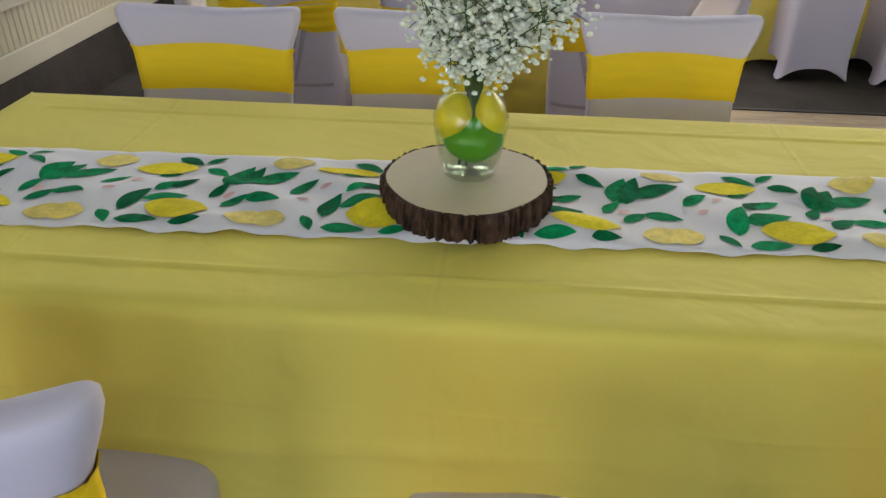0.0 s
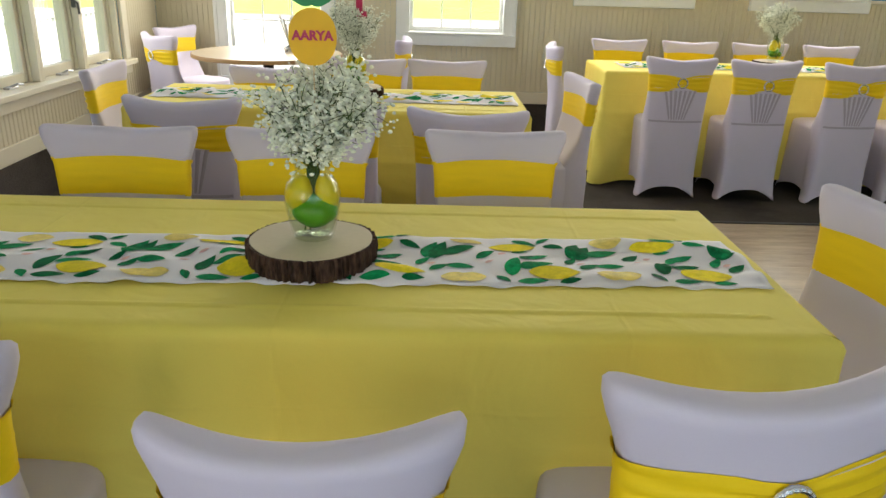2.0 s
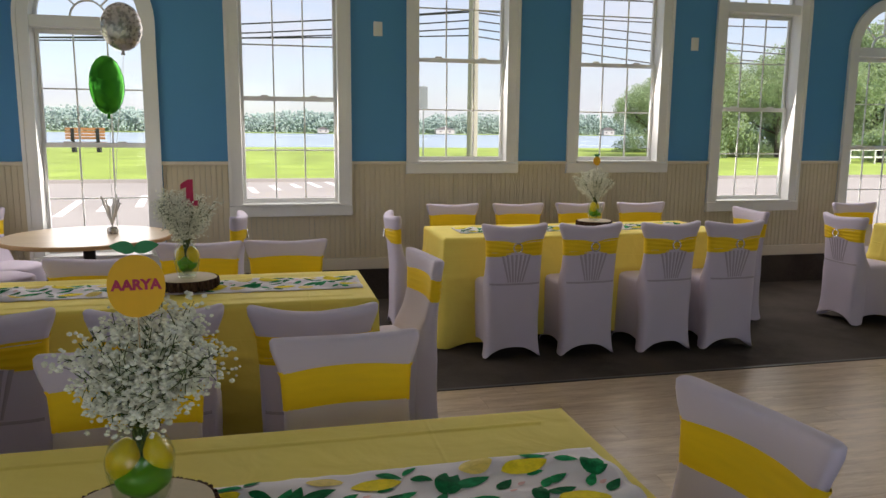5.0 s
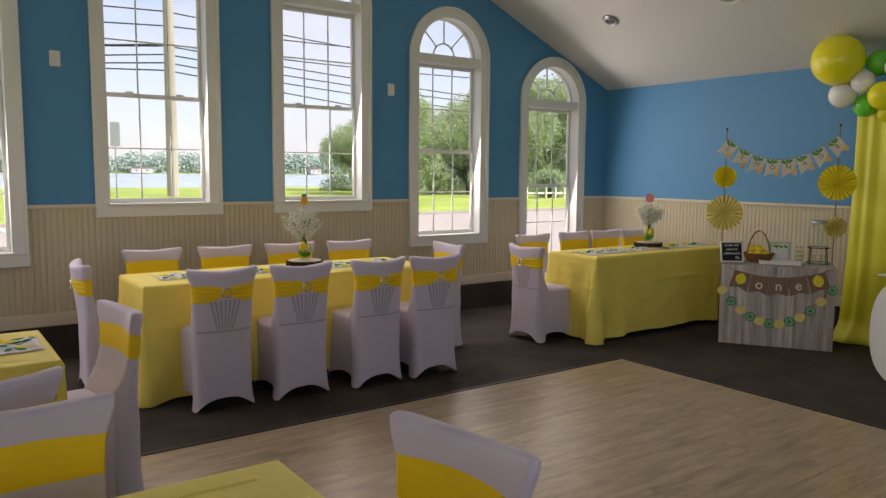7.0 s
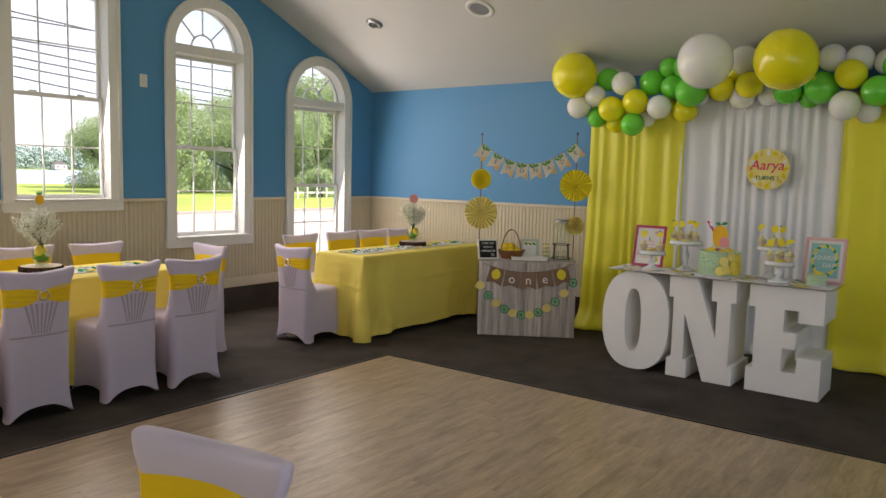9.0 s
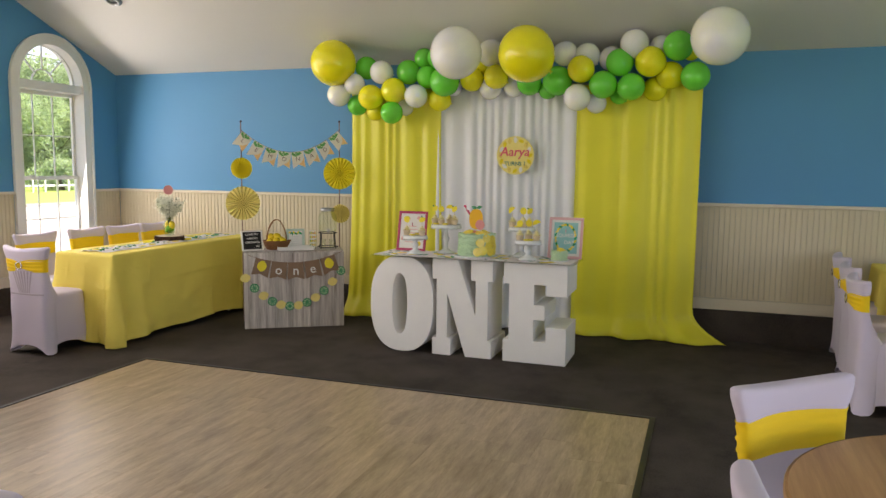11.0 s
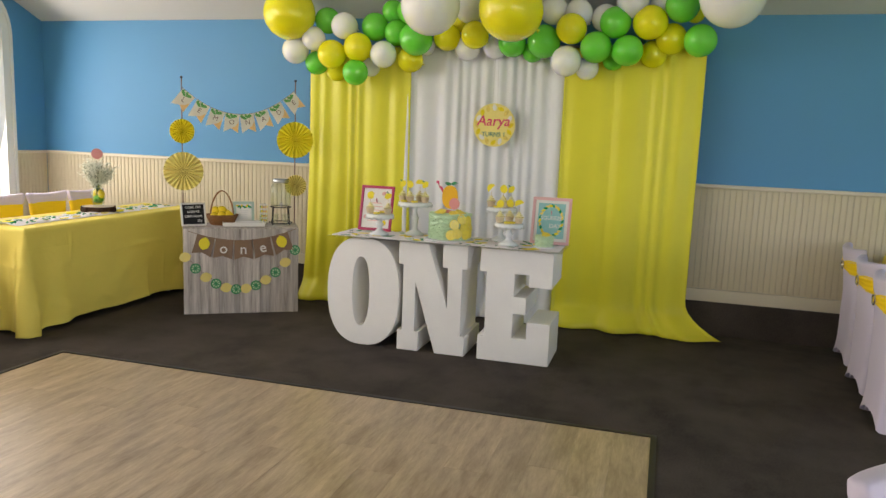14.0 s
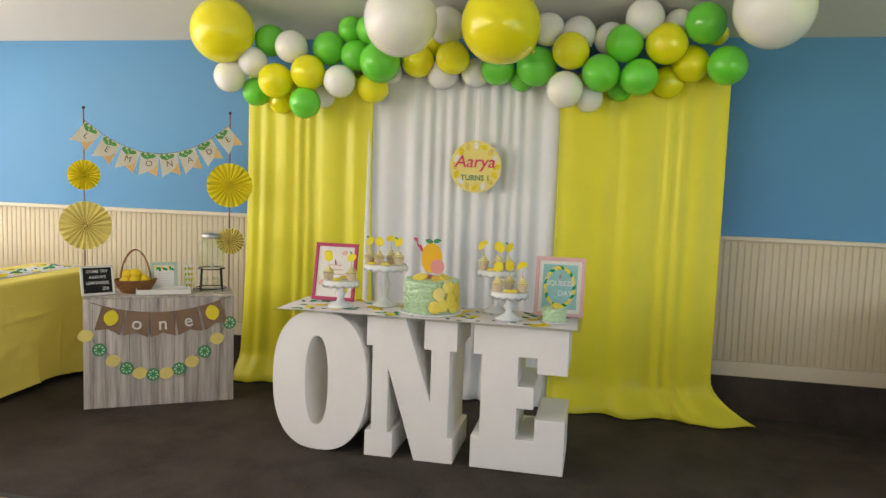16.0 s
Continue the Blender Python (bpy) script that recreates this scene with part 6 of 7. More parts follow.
for gx in (-0.045, 0.04):
    t = on_stand("drinking_glass", 0.315 + gx, 0.20, "small clear glass under the dispenser", "glass")
    part("glass", lathe([(0.0001, 0.0), (0.024, 0.0), (0.03, 0.09), (0.028, 0.09), (0.022, 0.006), (0.0001, 0.006)], 20, cap0=False, cap1=False), VASE_GLASS, t, smooth=True)

# ---- dessert shelf on the letters ----
CRIMSON = material("crimson_frame", (0.45, 0.03, 0.11), 0.4, var=0.1, scale=10)
PINK_FRAME = material("pink_frame", (0.74, 0.44, 0.45), 0.45, var=0.08, scale=10)
CERAMIC = material("pale_blue_glaze", (0.74, 0.77, 0.79), 0.25, var=0.05, scale=10, bump=0.03)
MINT = material("mint_buttercream", (0.58, 0.76, 0.53), 0.55, var=0.12, scale=30, grain=120, bump=0.3, distance=0.003)
FROST = material("lemon_frosting", (0.84, 0.77, 0.40), 0.5, var=0.08, scale=40, bump=0.2)
CAKE_CUP = material("pale_cupcake_paper", (0.66, 0.54, 0.38), 0.7, var=0.15, scale=40)
CANDIED = material("candied_lemon", (0.84, 0.68, 0.07), 0.35, var=0.18, scale=50, grain=200, bump=0.3, distance=0.001, coat=0.4)
TEAL_PRINT = material("aqua_print", (0.27, 0.55, 0.55), 0.5, var=0.12, scale=9, bump=0)
SHZ = 0.770
shelf = tagged(empty("dessert_shelf", pose(8.02, 3.055, SHZ)), "clear shelf with printed cloth lying on the letters", "shelf")
part("panel", box(-0.235, 0.215, -0.81, 0.81, 0.0015, 0.009, 0.001), VASE_GLASS, shelf)
rng = random.Random(31)
lay = bmesh.new()
add_box(lay, -0.215, 0.205, -0.79, 0.79, 0.010, 0.0115)
part("cloth", lay, LINEN, shelf)
lf, lm = bmesh.new(), bmesh.new()
for k in range(120):
    x, y = rng.uniform(-0.2, 0.19), rng.uniform(-0.77, 0.77)
    if k % 4:
        prism(lf, leaf_outline(x, y, rng.uniform(0.035, 0.07), rng.uniform(0, 360)), 0.0117 + 0.00001 * k, 0.0120 + 0.00001 * k)
    else:
        prism(lm, lemon_outline(x, y, 0.036, 0.022, rng.uniform(0, 360)), 0.0131, 0.0134 + 0.00001 * k)
part("leaf_print", lf, PRINT_LEAF, shelf)["kind"] = "stuff"
part("lemon_print", lm, PRINT_LEMON, shelf)["kind"] = "stuff"
ST = SHZ + 0.0148
FACE_W = Matrix.Rotation(radians(-90), 4, 'Z')  # things made to face -y turn to face -x


def picture(y, x, w, h, frame_mat, label, paint):
    t = tagged(empty("picture_frame", pose(x, y, ST, 0, 0, -90)), label, "picture frame")
    lean = Matrix.Rotation(radians(-12), 4, 'X')
    b = bmesh.new()
    e = 0.02
    for x0, x1, z0, z1 in ((-w / 2, w / 2, 0, e), (-w / 2, w / 2, h - e, h), (-w / 2, -w / 2 + e, e, h - e), (w / 2 - e, w / 2, e, h - e)):
        add_box(b, x0, x1, -0.008, 0.008, z0, z1, 0.003)
    part("frame", moved(b, lean), frame_mat, t)
    b = bmesh.new()
    tube(b, [(0, 0.012, h * 0.7), (0, 0.1, 0.004)], 0.004, 6)
    part("prop", moved(b, Matrix.Translation((0, 0.02, 0))), frame_mat, t)
    paint(t, lean)


def paint_a(t, lean):
    p = card("print", [(-0.107, 0.02), (0.107, 0.02), (0.107, 0.31), (-0.107, 0.31)], 0.003, CARD_WHITE, lean @ FACE_S, t)
    for k, (x, z, r, m) in enumerate(((-0.05, 0.27, 0.022, PRINT_LEMON), (0.05, 0.275, 0.016, PRINT_PINK), (-0.08, 0.1, 0.016, PRINT_PINK), (0.07, 0.06, 0.018, PRINT_LEMON))):
        card("fruit_print", lemon_outline(x, z, r, r * 0.8, 30 * k), 0.001, m, lean @ Matrix.Translation((0, -0.0025, 0)) @ FACE_S, p)
    for k in range(6):
        w = 0.06 - 0.012 * (k % 3)
        card("text_line", [(-w, 0.07 + 0.026 * k), (w, 0.07 + 0.026 * k), (w, 0.076 + 0.026 * k), (-w, 0.076 + 0.026 * k)], 0.0006, PRINT_PINK, lean @ Matrix.Translation((0, -0.0024, 0)) @ FACE_S, p)


def paint_b(t, lean):
    p = card("mat_board", [(-0.112, 0.02), (0.112, 0.02), (0.112, 0.30), (-0.112, 0.30)], 0.003, CARD_WHITE, lean @ FACE_S, t)
    card("print", [(-0.092, 0.04), (0.092, 0.04), (0.092, 0.28), (-0.092, 0.28)], 0.001, TEAL_PRINT, lean @ Matrix.Translation((0, -0.0025, 0)) @ FACE_S, p)
    for k in range(26):
        a = 2 * math.pi * k / 26
        card("wreath_print", leaf_outline(0.078 * math.cos(a), 0.16 + 0.105 * math.sin(a), 0.032, math.degrees(a) + 60), 0.0006, (PRINT_LEAF, PRINT_LEMON, PRINT_SLICE)[k % 3], lean @ Matrix.Translation((0, -0.0034 - 0.0001 * (k % 3), 0)) @ FACE_S, p)
    writing("lettering", "SQUEEZE", 0.036, CARD_WHITE, lean @ Matrix.Translation((0.002, -0.0042, 0.178)) @ FACE_S, p, 0.0006)
    writing("lettering", "DAY", 0.04, CARD_WHITE, lean @ Matrix.Translation((0.03, -0.0042, 0.125)) @ FACE_S, p, 0.0006)


picture(3.655, 8.13, 0.255, 0.33, CRIMSON, "crimson picture frame with a pale fruit print", paint_a)
picture(2.375, 8.12, 0.265, 0.32, PINK_FRAME, "pink picture frame with a teal lemon print", paint_b)


def cake_stand(x, y, h, r, label):
    t = tagged(empty("cake_stand", pose(x, y, ST)), label, "cake stand", "cake stands")
    prof = [(0.0001, 0.0), (0.068, 0.0), (0.07, 0.006), (0.05, 0.018), (0.026, 0.032), (0.017, 0.045), (0.022, h * 0.42), (0.03, h * 0.5), (0.02, h * 0.58), (0.015, h * 0.72), (0.018, h - 0.03), (0.035, h - 0.014), (0.0001, h - 0.013)]
    part("pedestal", lathe(prof, 28), CERAMIC, t, smooth=True)
    b = bmesh.new()
    n = 60
    rings = []
    for rr, z, wv in ((0.2, h - 0.013, 0), (0.93, h - 0.012, 0), (1.0, h - 0.02, 0.03), (1.02, h - 0.03, 0.05), (1.01, h - 0.018, 0.03), (0.97, h - 0.004, 0), (0.9, h - 0.002, 0), (0.2, h - 0.002, 0)):
        rings.append([(r * rr * (1 + wv * 0.4 * math.cos(15 * 2 * math.pi * i / n)) * math.cos(2 * math.pi * i / n), r * rr * (1 + wv * 0.4 * math.cos(15 * 2 * math.pi * i / n)) * math.sin(2 * math.pi * i / n), z - wv * 0.1 * (1 + math.cos(15 * 2 * math.pi * i / n))) for i in range(n)])
    loft(b, rings, True, True, True)
    bmesh.ops.recalc_face_normals(b, faces=b.faces[:])
    part("plate", b, CERAMIC, t, "plate with scalloped lace edge", smooth=True)
    return ST + h - 0.001


def cupcake(x, y, z, kind, seed):
    t = tagged(empty("cupcake", pose(x, y, z, 0, 0, 17 * seed) @ Matrix.Scale(1.15, 4)), "cupcake with yellow frosting and a lemon pick", "cupcake", "cupcakes on the stands")
    n = 28
    b = bmesh.new()
    rings = [[((r + (0.0012 if i % 2 else -0.0012)) * math.cos(2 * math.pi * i / n), (r + (0.0012 if i % 2 else -0.0012)) * math.sin(2 * math.pi * i / n), q) for i in range(n)] for r, q in ((0.018, 0.0), (0.025, 0.033))]
    loft(b, rings, True, True, True)
    part("paper_cup", b, CAKE_CUP, t)
    b = bmesh.new()
    rings = []
    for k in range(36):
        a = k * 0.6
        rr = 0.019 * (1 - k / 40)
        c = (rr * math.cos(a) * 0.5, rr * math.sin(a) * 0.5, 0.034 + 0.0009 * k)
        rings.append([(c[0] + (rr + 0.004) * math.cos(2 * math.pi * i / 10), c[1] + (rr + 0.004) * math.sin(2 * math.pi * i / 10), c[2]) for i in range(10)])
    loft(b, rings, True, True, True)
    part("frosting", b, FROST, t, smooth=True)
    b = bmesh.new()
    tube(b, [(0, 0, 0.05), (0, 0, 0.095)], 0.0012, 5)
    pick = part("pick", b, DOWEL, t)
    inv = Matrix.Rotation(-radians(17 * seed), 4, 'Z')
    m = inv @ FACE_W @ Matrix.Translation((0, 0, 0.108)) @ FACE_S @ Matrix.Rotation(0.5 * math.sin(seed * 2.1), 4, 'Z')
    if kind == 0:
        card("lemon_cutout", ellipse(0, 0, 0.021, 0.023, 20), 0.0015, CARD_YELLOW, m, pick)
    elif kind == 1:
        card("lemon_cutout", lemon_outline(0, 0, 0.022, 0.017, 50), 0.0015, CARD_YELLOW, m, pick)
        card("leaf", leaf_outline(-0.012, 0.02, 0.018, 150), 0.0015, CARD_GREEN, m, pick)
    else:
        card("wedge", [(0.028 * math.cos(0.4 + math.pi * q / 12), 0.028 * math.sin(0.4 + math.pi * q / 12)) for q in range(13)], 0.0015, CARD_YELLOW, m, pick)


def cookie(x, y, z):
    b = lathe([(0.0001, 0.0), (0.022, 0.001), (0.025, 0.007), (0.021, 0.013), (0.0001, 0.015)], 16)
    ob = mesh_object("cookie", b, CANDIED, None)
    ob.matrix_world = pose(x, y, z)
    tagged(ob, "round golden cookie lying on the stand", "cookie", "cookies on the stands")


seed = 1
for x, y, h, r, cakes in ((7.955, 3.545, 0.150, 0.098, ((-0.02, 0.065, 0), (-0.01, -0.062, 1), (0.05, 0.0, 9), (-0.05, 0.005, 9))),
                          (8.10, 3.335, 0.235, 0.122, ((-0.03, 0.085, 1), (-0.05, 0.025, 0), (0.03, -0.02, 2), (-0.03, -0.08, 1), (-0.075, 0.06, 9), (-0.08, -0.02, 9))),
                          (8.125, 2.715, 0.235, 0.105, ((-0.03, 0.07, 2), (0.03, 0.0, 0), (-0.02, -0.065, 1), (-0.07, 0.02, 9), (-0.05, -0.02, 0))),
                          (7.94, 2.62, 0.150, 0.098, ((-0.03, 0.06, 0), (-0.01, -0.065, 2), (0.05, 0.01, 0), (-0.06, 0.0, 9), (-0.04, -0.025, 9)))):
    top = cake_stand(x, y, h, r, ("tall" if h > 0.2 else "low") + " pale blue cake stand with cupcakes on it")
    for dx, dy, k in cakes:
        if k == 9:
            cookie(x + dx, y + dy, top)
        else:
            cupcake(x + dx, y + dy, top, k, seed)
            seed += 1


def cake(x, y, r, h, slices, label, seed):
    """A round cake in piped mint rosettes with candied lemon slices."""
    rng = random.Random(seed)
    t = tagged(empty("cake", pose(x, y, ST)), label, "cake")
    part("board", lathe([(0.0001, 0.0), (r * 1.22, 0.0), (r * 1.22, 0.006), (0.0001, 0.0065)], 40), CERAMIC, t, "white round cake board")
    body = part("body", lathe([(0.0001, 0.007), (r, 0.007), (r, h - 0.008), (r - 0.01, h), (0.0001, h)], 40), MINT, t, smooth=True)
    places = []
    size = 0.0105 if r > 0.1 else 0.0075
    rows = int(h / size / 1.5)
    for q in range(rows):
        z = 0.012 + (h - 0.016) * q / (rows - 1)
        n = int(2 * math.pi * r / (size * 1.45))
        for i in range(n):
            a = 2 * math.pi * (i + 0.5 * (q % 2)) / n
            a += rng.uniform(-0.05, 0.05)
            rj = r + rng.uniform(-0.004, 0.004)
            places.append((rj * math.cos(a), rj * math.sin(a), min(z + rng.uniform(-0.007, 0.007), h), size * rng.uniform(0.6, 1.2)))
    for k in range(int(260 * (r / 0.14) ** 2)):
        a, d = rng.uniform(0, 6.283), r * math.sqrt(rng.uniform(0, 1))
        places.append((d * math.cos(a), d * math.sin(a), h, size * rng.uniform(0.7, 1.1)))
    v, f = ico(1)
    v = [(p[0] * (1 + 0.5 * math.sin(5 * p[2])), p[1] * (1 + 0.5 * math.sin(5 * p[0])), p[2] * (0.8 + 0.4 * math.sin(6 * p[1]))) for p in v]
    scatter_mesh("piping", v, f, places, MINT, body)
    b = None
    for a, z, s, tilt in slices:
        b = lathe([(0.0001, -0.003), (s, -0.003), (s + 0.001, 0.0), (s, 0.003), (0.0001, 0.0034)], 20)
        if tilt < 45:
            m = Matrix.Translation((r * 0.62 * math.cos(radians(a)), r * 0.62 * math.sin(radians(a)), z)) @ Matrix.Rotation(radians(a), 4, 'Z') @ Matrix.Rotation(radians(tilt), 4, 'Y')
        else:
            m = Matrix.Translation(((r + 0.012) * math.cos(radians(a)), (r + 0.012) * math.sin(radians(a)), z)) @ Matrix.Rotation(radians(a), 4, 'Z') @ Matrix.Rotation(radians(tilt), 4, 'Y')
        part("lemon_slice", moved(b, m), CANDIED, t, "glazed candied lemon slice")
    return t


c = cake(8.01, 3.05, 0.137, 0.175, ((215, 0.185, 0.036, 20), (250, 0.19, 0.034, 30), (285, 0.188, 0.034, 25), (228, 0.150, 0.034, 80), (252, 0.135, 0.036, 85), (208, 0.115, 0.034, 84), (236, 0.09, 0.034, 88), (216, 0.055, 0.036, 88),
                                    (242, 0.045, 0.034, 86), (264, 0.085, 0.032, 86), (262, 0.045, 0.030, 88), (200, 0.045, 0.034, 86), (150, 0.19, 0.036, 25), (120, 0.19, 0.032, 30)), "mint buttercream cake with candied lemon slices", 4)
m = FACE_W @ Matrix.Translation((0.0, -0.02, 0.172)) @ FACE_S @ Matrix.Diagonal((1.12, 1.2, 1, 1))
tp = card("cake_topper", [(px, py + 0.098) for px, py in ellipse(0, 0, 0.05, 0.066, 36, 0.9)], 0.003, CARD_ORANGE, m, c, "orange lemon-shaped card topper")
card("ribbon", [(-0.05, 0.03), (-0.058, 0.012), (0.05, 0.0), (0.058, 0.018)], 0.002, CARD_PINK, Matrix.Translation((-0.003, 0, 0)) @ m, tp)
card("pink_slice", [(px + 0.03, py + 0.062) for px, py in ellipse(0, 0, 0.033, 0.033, 24)], 0.002, CARD_PINK, Matrix.Translation((-0.0045, 0, 0)) @ m, tp)
for s in (-1, 1):
    card("leaf", leaf_outline(0.005 + 0.02 * s, 0.175, 0.042, 90 - 78 * s), 0.002, CARD_GREEN, m, tp)
card("number", [(-0.07, 0.15), (-0.055, 0.158), (-0.035, 0.128), (-0.04, 0.12), (-0.05, 0.124), (-0.08, 0.172), (-0.092, 0.178), (-0.086, 0.19), (-0.072, 0.185)][::1], 0.002, INK_PINK, m, tp)
cake(7.97, 2.385, 0.055, 0.075, ((200, 0.085, 0.026, 30), (250, 0.08, 0.022, 40)), "small mint buttercream cake with a lemon slice", 6)

# round name sign on the backdrop
t = tagged(empty("round_sign", pose(9.03, 3.006, 1.588, 0, 0, -90)), "round yellow name sign hanging on white curtain", "sign")
card("disc", ellipse(0, 0, 0.172, 0.172, 56), 0.005, CARD_PALE, FACE_S, t)
rng = random.Random(14)
for k in range(16):
    a = 2 * math.pi * k / 16
    card("fruit_print", lemon_outline(0.138 * math.cos(a), 0.138 * math.sin(a), 0.024, 0.016, rng.uniform(0, 360)), 0.001, (PRINT_LEMON, CARD_WHITE, PRINT_SLICE)[k % 3], Matrix.Translation((0, -0.003 - 0.0001 * (k % 2), 0)) @ FACE_S, t)
writing("lettering", "Aarya", 0.115, INK_PINK, Matrix.Translation((0, -0.0042, 0.03)) @ FACE_S @ Matrix(((1, 0.18, 0, 0), (0, 1, 0, 0), (0, 0, 1, 0), (0, 0, 0, 1))), t, 0.001)
writing("lettering", "TURNS 1", 0.05, INK_TEAL, Matrix.Translation((0, -0.0042, -0.075)) @ FACE_S, t, 0.0006)
for s in (-0.02, 0.02):
    b = bmesh.new()
    tube(b, [(s, 0.004, 0.16), (s * 0.6, 0.004, 0.64)], 0.0015, 5)
    part("string", b, RIBBON, t)

# ---- fittings ----
for x, z in ((3.285, 2.282), (6.21, 2.258)):
    t = tagged(empty("wall_switch_plate", pose(x, YN, z)), "small white plate high on the blue wall", "switch", "wall plates")
    part("plate", box(-0.037, 0.037, -0.009, -0.001, -0.058, 0.058, 0.003), PLASTIC_W, t)
    part("rocker", box(-0.014, 0.014, -0.014, -0.0092, -0.03, 0.03, 0.002), PLASTIC_W, t)
tilt = math.degrees(math.atan(SLOPE))
for y, kind in ((6.615, 0), (5.325, 1), (4.05, 0)):
    cm = pose(8.09, y, ceiling_z(8.09), 0, tilt, 0)
    if kind:
        t = tagged(empty("ceiling_speaker", cm), "round white speaker grille in the ceiling", "speaker")
        part("ring", lathe([(0.09, -0.002), (0.135, -0.002), (0.135, -0.008), (0.125, -0.014), (0.095, -0.014), (0.09, -0.006)], 36, cap0=False, cap1=False), PLASTIC_W, t, smooth=True)
        part("grille", lathe([(0.0001, -0.006), (0.09, -0.006), (0.09, -0.002), (0.0001, -0.002)], 36), METAL_GREY, t)
    else:
        t = tagged(empty("ceiling_spot", cm), "round recessed ceiling spot, switched off", "lamp", "ceiling spots")
        part("ring", lathe([(0.055, -0.002), (0.085, -0.002), (0.085, -0.012), (0.06, -0.03), (0.052, -0.03), (0.05, -0.006)], 32, cap0=False, cap1=False), METAL_GREY, t, smooth=True)
        part("bulb", lathe([(0.0001, -0.02), (0.04, -0.016), (0.05, -0.006), (0.0001, -0.003)], 24), BLACK, t, "dark lamp face", smooth=True)

# ---- outside ----
GRASS = material("lawn", (0.27, 0.36, 0.06), 0.9, var=0.5, scale=0.3, grain=5, bump=0.5, distance=0.05)
ASPHALT = material("grey_asphalt", (0.36, 0.33, 0.30), 0.9, var=0.15, scale=0.4, grain=30, bump=0.3, distance=0.01)
PAINT = material("road_paint", (0.75, 0.74, 0.70), 0.7, var=0.12, scale=3, grain=20)
LAKE = material("lake_water", (0.34, 0.42, 0.48), 0.25, var=0.12, scale=0.02, grain=0.3, bump=0.3, distance=0.1)
# pale blue-green base colour holds the distance haze over the far shore
HAZED_TREE = material("far_woods", (0.30, 0.39, 0.35), 0.95, var=0.08, scale=0.03, grain=0.2, bump=0, per_island=0.07)
LEAFY = material("tree_leaves", (0.38, 0.47, 0.31), 0.9, var=0.2, scale=0.6, grain=6, bump=0, per_island=0.2)
LEAFY.node_tree.nodes["Principled BSDF"].inputs["Specular IOR Level"].default_value = 0.08
# light that passes through the leaves
ln, ll = LEAFY.node_tree.nodes, LEAFY.node_tree.links
through_leaf, leaf_mix = ln.new("ShaderNodeBsdfTranslucent"), ln.new("ShaderNodeMixShader")
leaf_mix.inputs[0].default_value = 0.45
through_leaf.inputs[0].default_value = (0.42, 0.52, 0.24, 1)
ll.new(ln["Principled BSDF"].outputs[0], leaf_mix.inputs[1])
ll.new(through_leaf.outputs[0], leaf_mix.inputs[2])
ll.new(leaf_mix.outputs[0], ln["Material Output"].inputs[0])
TRUNK = material("grey_bark", (0.10, 0.08, 0.06), 0.9, var=0.35, scale=3, grain=20, bump=0.6, distance=0.02)
POLE = material("weathered_pole", (0.36, 0.33, 0.29), 0.85, var=0.25, scale=1.5, grain=14, bump=0.4, stretch=(1, 1, 0.1))
BENCH_W = material("orange_bench_wood", (0.36, 0.16, 0.06), 0.6, var=0.2, scale=4)
HOUSE_W = material("pale_siding", (0.55, 0.52, 0.47), 0.8, var=0.1, scale=0.5)
HOUSE_R = material("grey_roof", (0.17, 0.15, 0.14), 0.9, var=0.15, scale=0.5)
GZ = -0.32
bm = bmesh.new()
add_box(bm, -900, 900, -300, 80, GZ - 1.6, GZ)
structure("ground", bm, GRASS, "bright green lawn sloping to the lake")
structure("road", box(-300, 300, YN + 1.2, 27.2, GZ + 0.001, GZ + 0.02), ASPHALT, "pale grey asphalt road and parking strip")
structure("water", box(-1500, 1500, 80, 1500, GZ - 1.7, GZ - 1.15), LAKE, "pale blue lake")
structure("trim_kerb", box(-300, 300, 27.2, 27.45, GZ, GZ + 0.13), ASPHALT, "grey kerb along the road")
for k in range(24):
    x = -5.6 + 0.63 * k
    y0, y1 = min(24.2 + 1.4 * (x - 3), 24.6), min(21.1 + x + 1.9, 27.0)
    b = bmesh.new()
    prism(b, [(0, 0), (0.19, 0), (0.19 - 0.1 * (y1 - y0), y1 - y0), (-0.1 * (y1 - y0), y1 - y0)], GZ + 0.021, GZ + 0.025)
    ob = mesh_object("parking_line", b, PAINT)
    ob.location = (x, y0, 0)
    tagged(ob, "white painted parking line on the asphalt", "road marking", "parking lines", "structure")

rng = random.Random(40)
v, f = ico(1)
v = [tuple(c * (1 + 0.45 * noise.noise(Vector(p) * 2.3)) for c in p) for p in v]
places = []
for k in range(26000):
    x = -420 + 1150 * k / 26000 + rng.uniform(-3, 3)
    h = 15 + 7 * noise.noise(Vector((x * 0.012, 3, 0))) + 3.5 * noise.noise(Vector((x * 0.07, 9, 0))) + rng.uniform(-1.5, 2)
    places.append((x, 640 + rng.uniform(-6, 30), -1.5 + h * rng.uniform(0.0, 1.08), rng.uniform(0.5, 1.25)))
woods = empty("far_woods")
tagged(woods, "wooded shore across the lake, haze painted in its colour", "woods", kind="stuff")
scatter_mesh("trees", v, f, places, HAZED_TREE, woods)
# solid ridge added behind the tree blobs to close gaps, same hazed colour
b = bmesh.new()
ridge = []
for k in range(701):
    x = -420 + 1150 * k / 700
    top = 11.5 + 6 * noise.noise(Vector((x * 0.012, 3, 0))) + 3 * noise.noise(Vector((x * 0.07, 9, 0))) + 1.2 * noise.noise(Vector((x * 0.4, 1, 0)))
    ridge.append([(x, 652, -1.5), (x, 652, top * 0.7), (x, 655, top), (x, 662, top * 0.8), (x, 664, -1.5)])
loft(b, ridge, False)
mesh_object("tree_backing", b, HAZED_TREE, woods, True)["kind"] = "stuff"
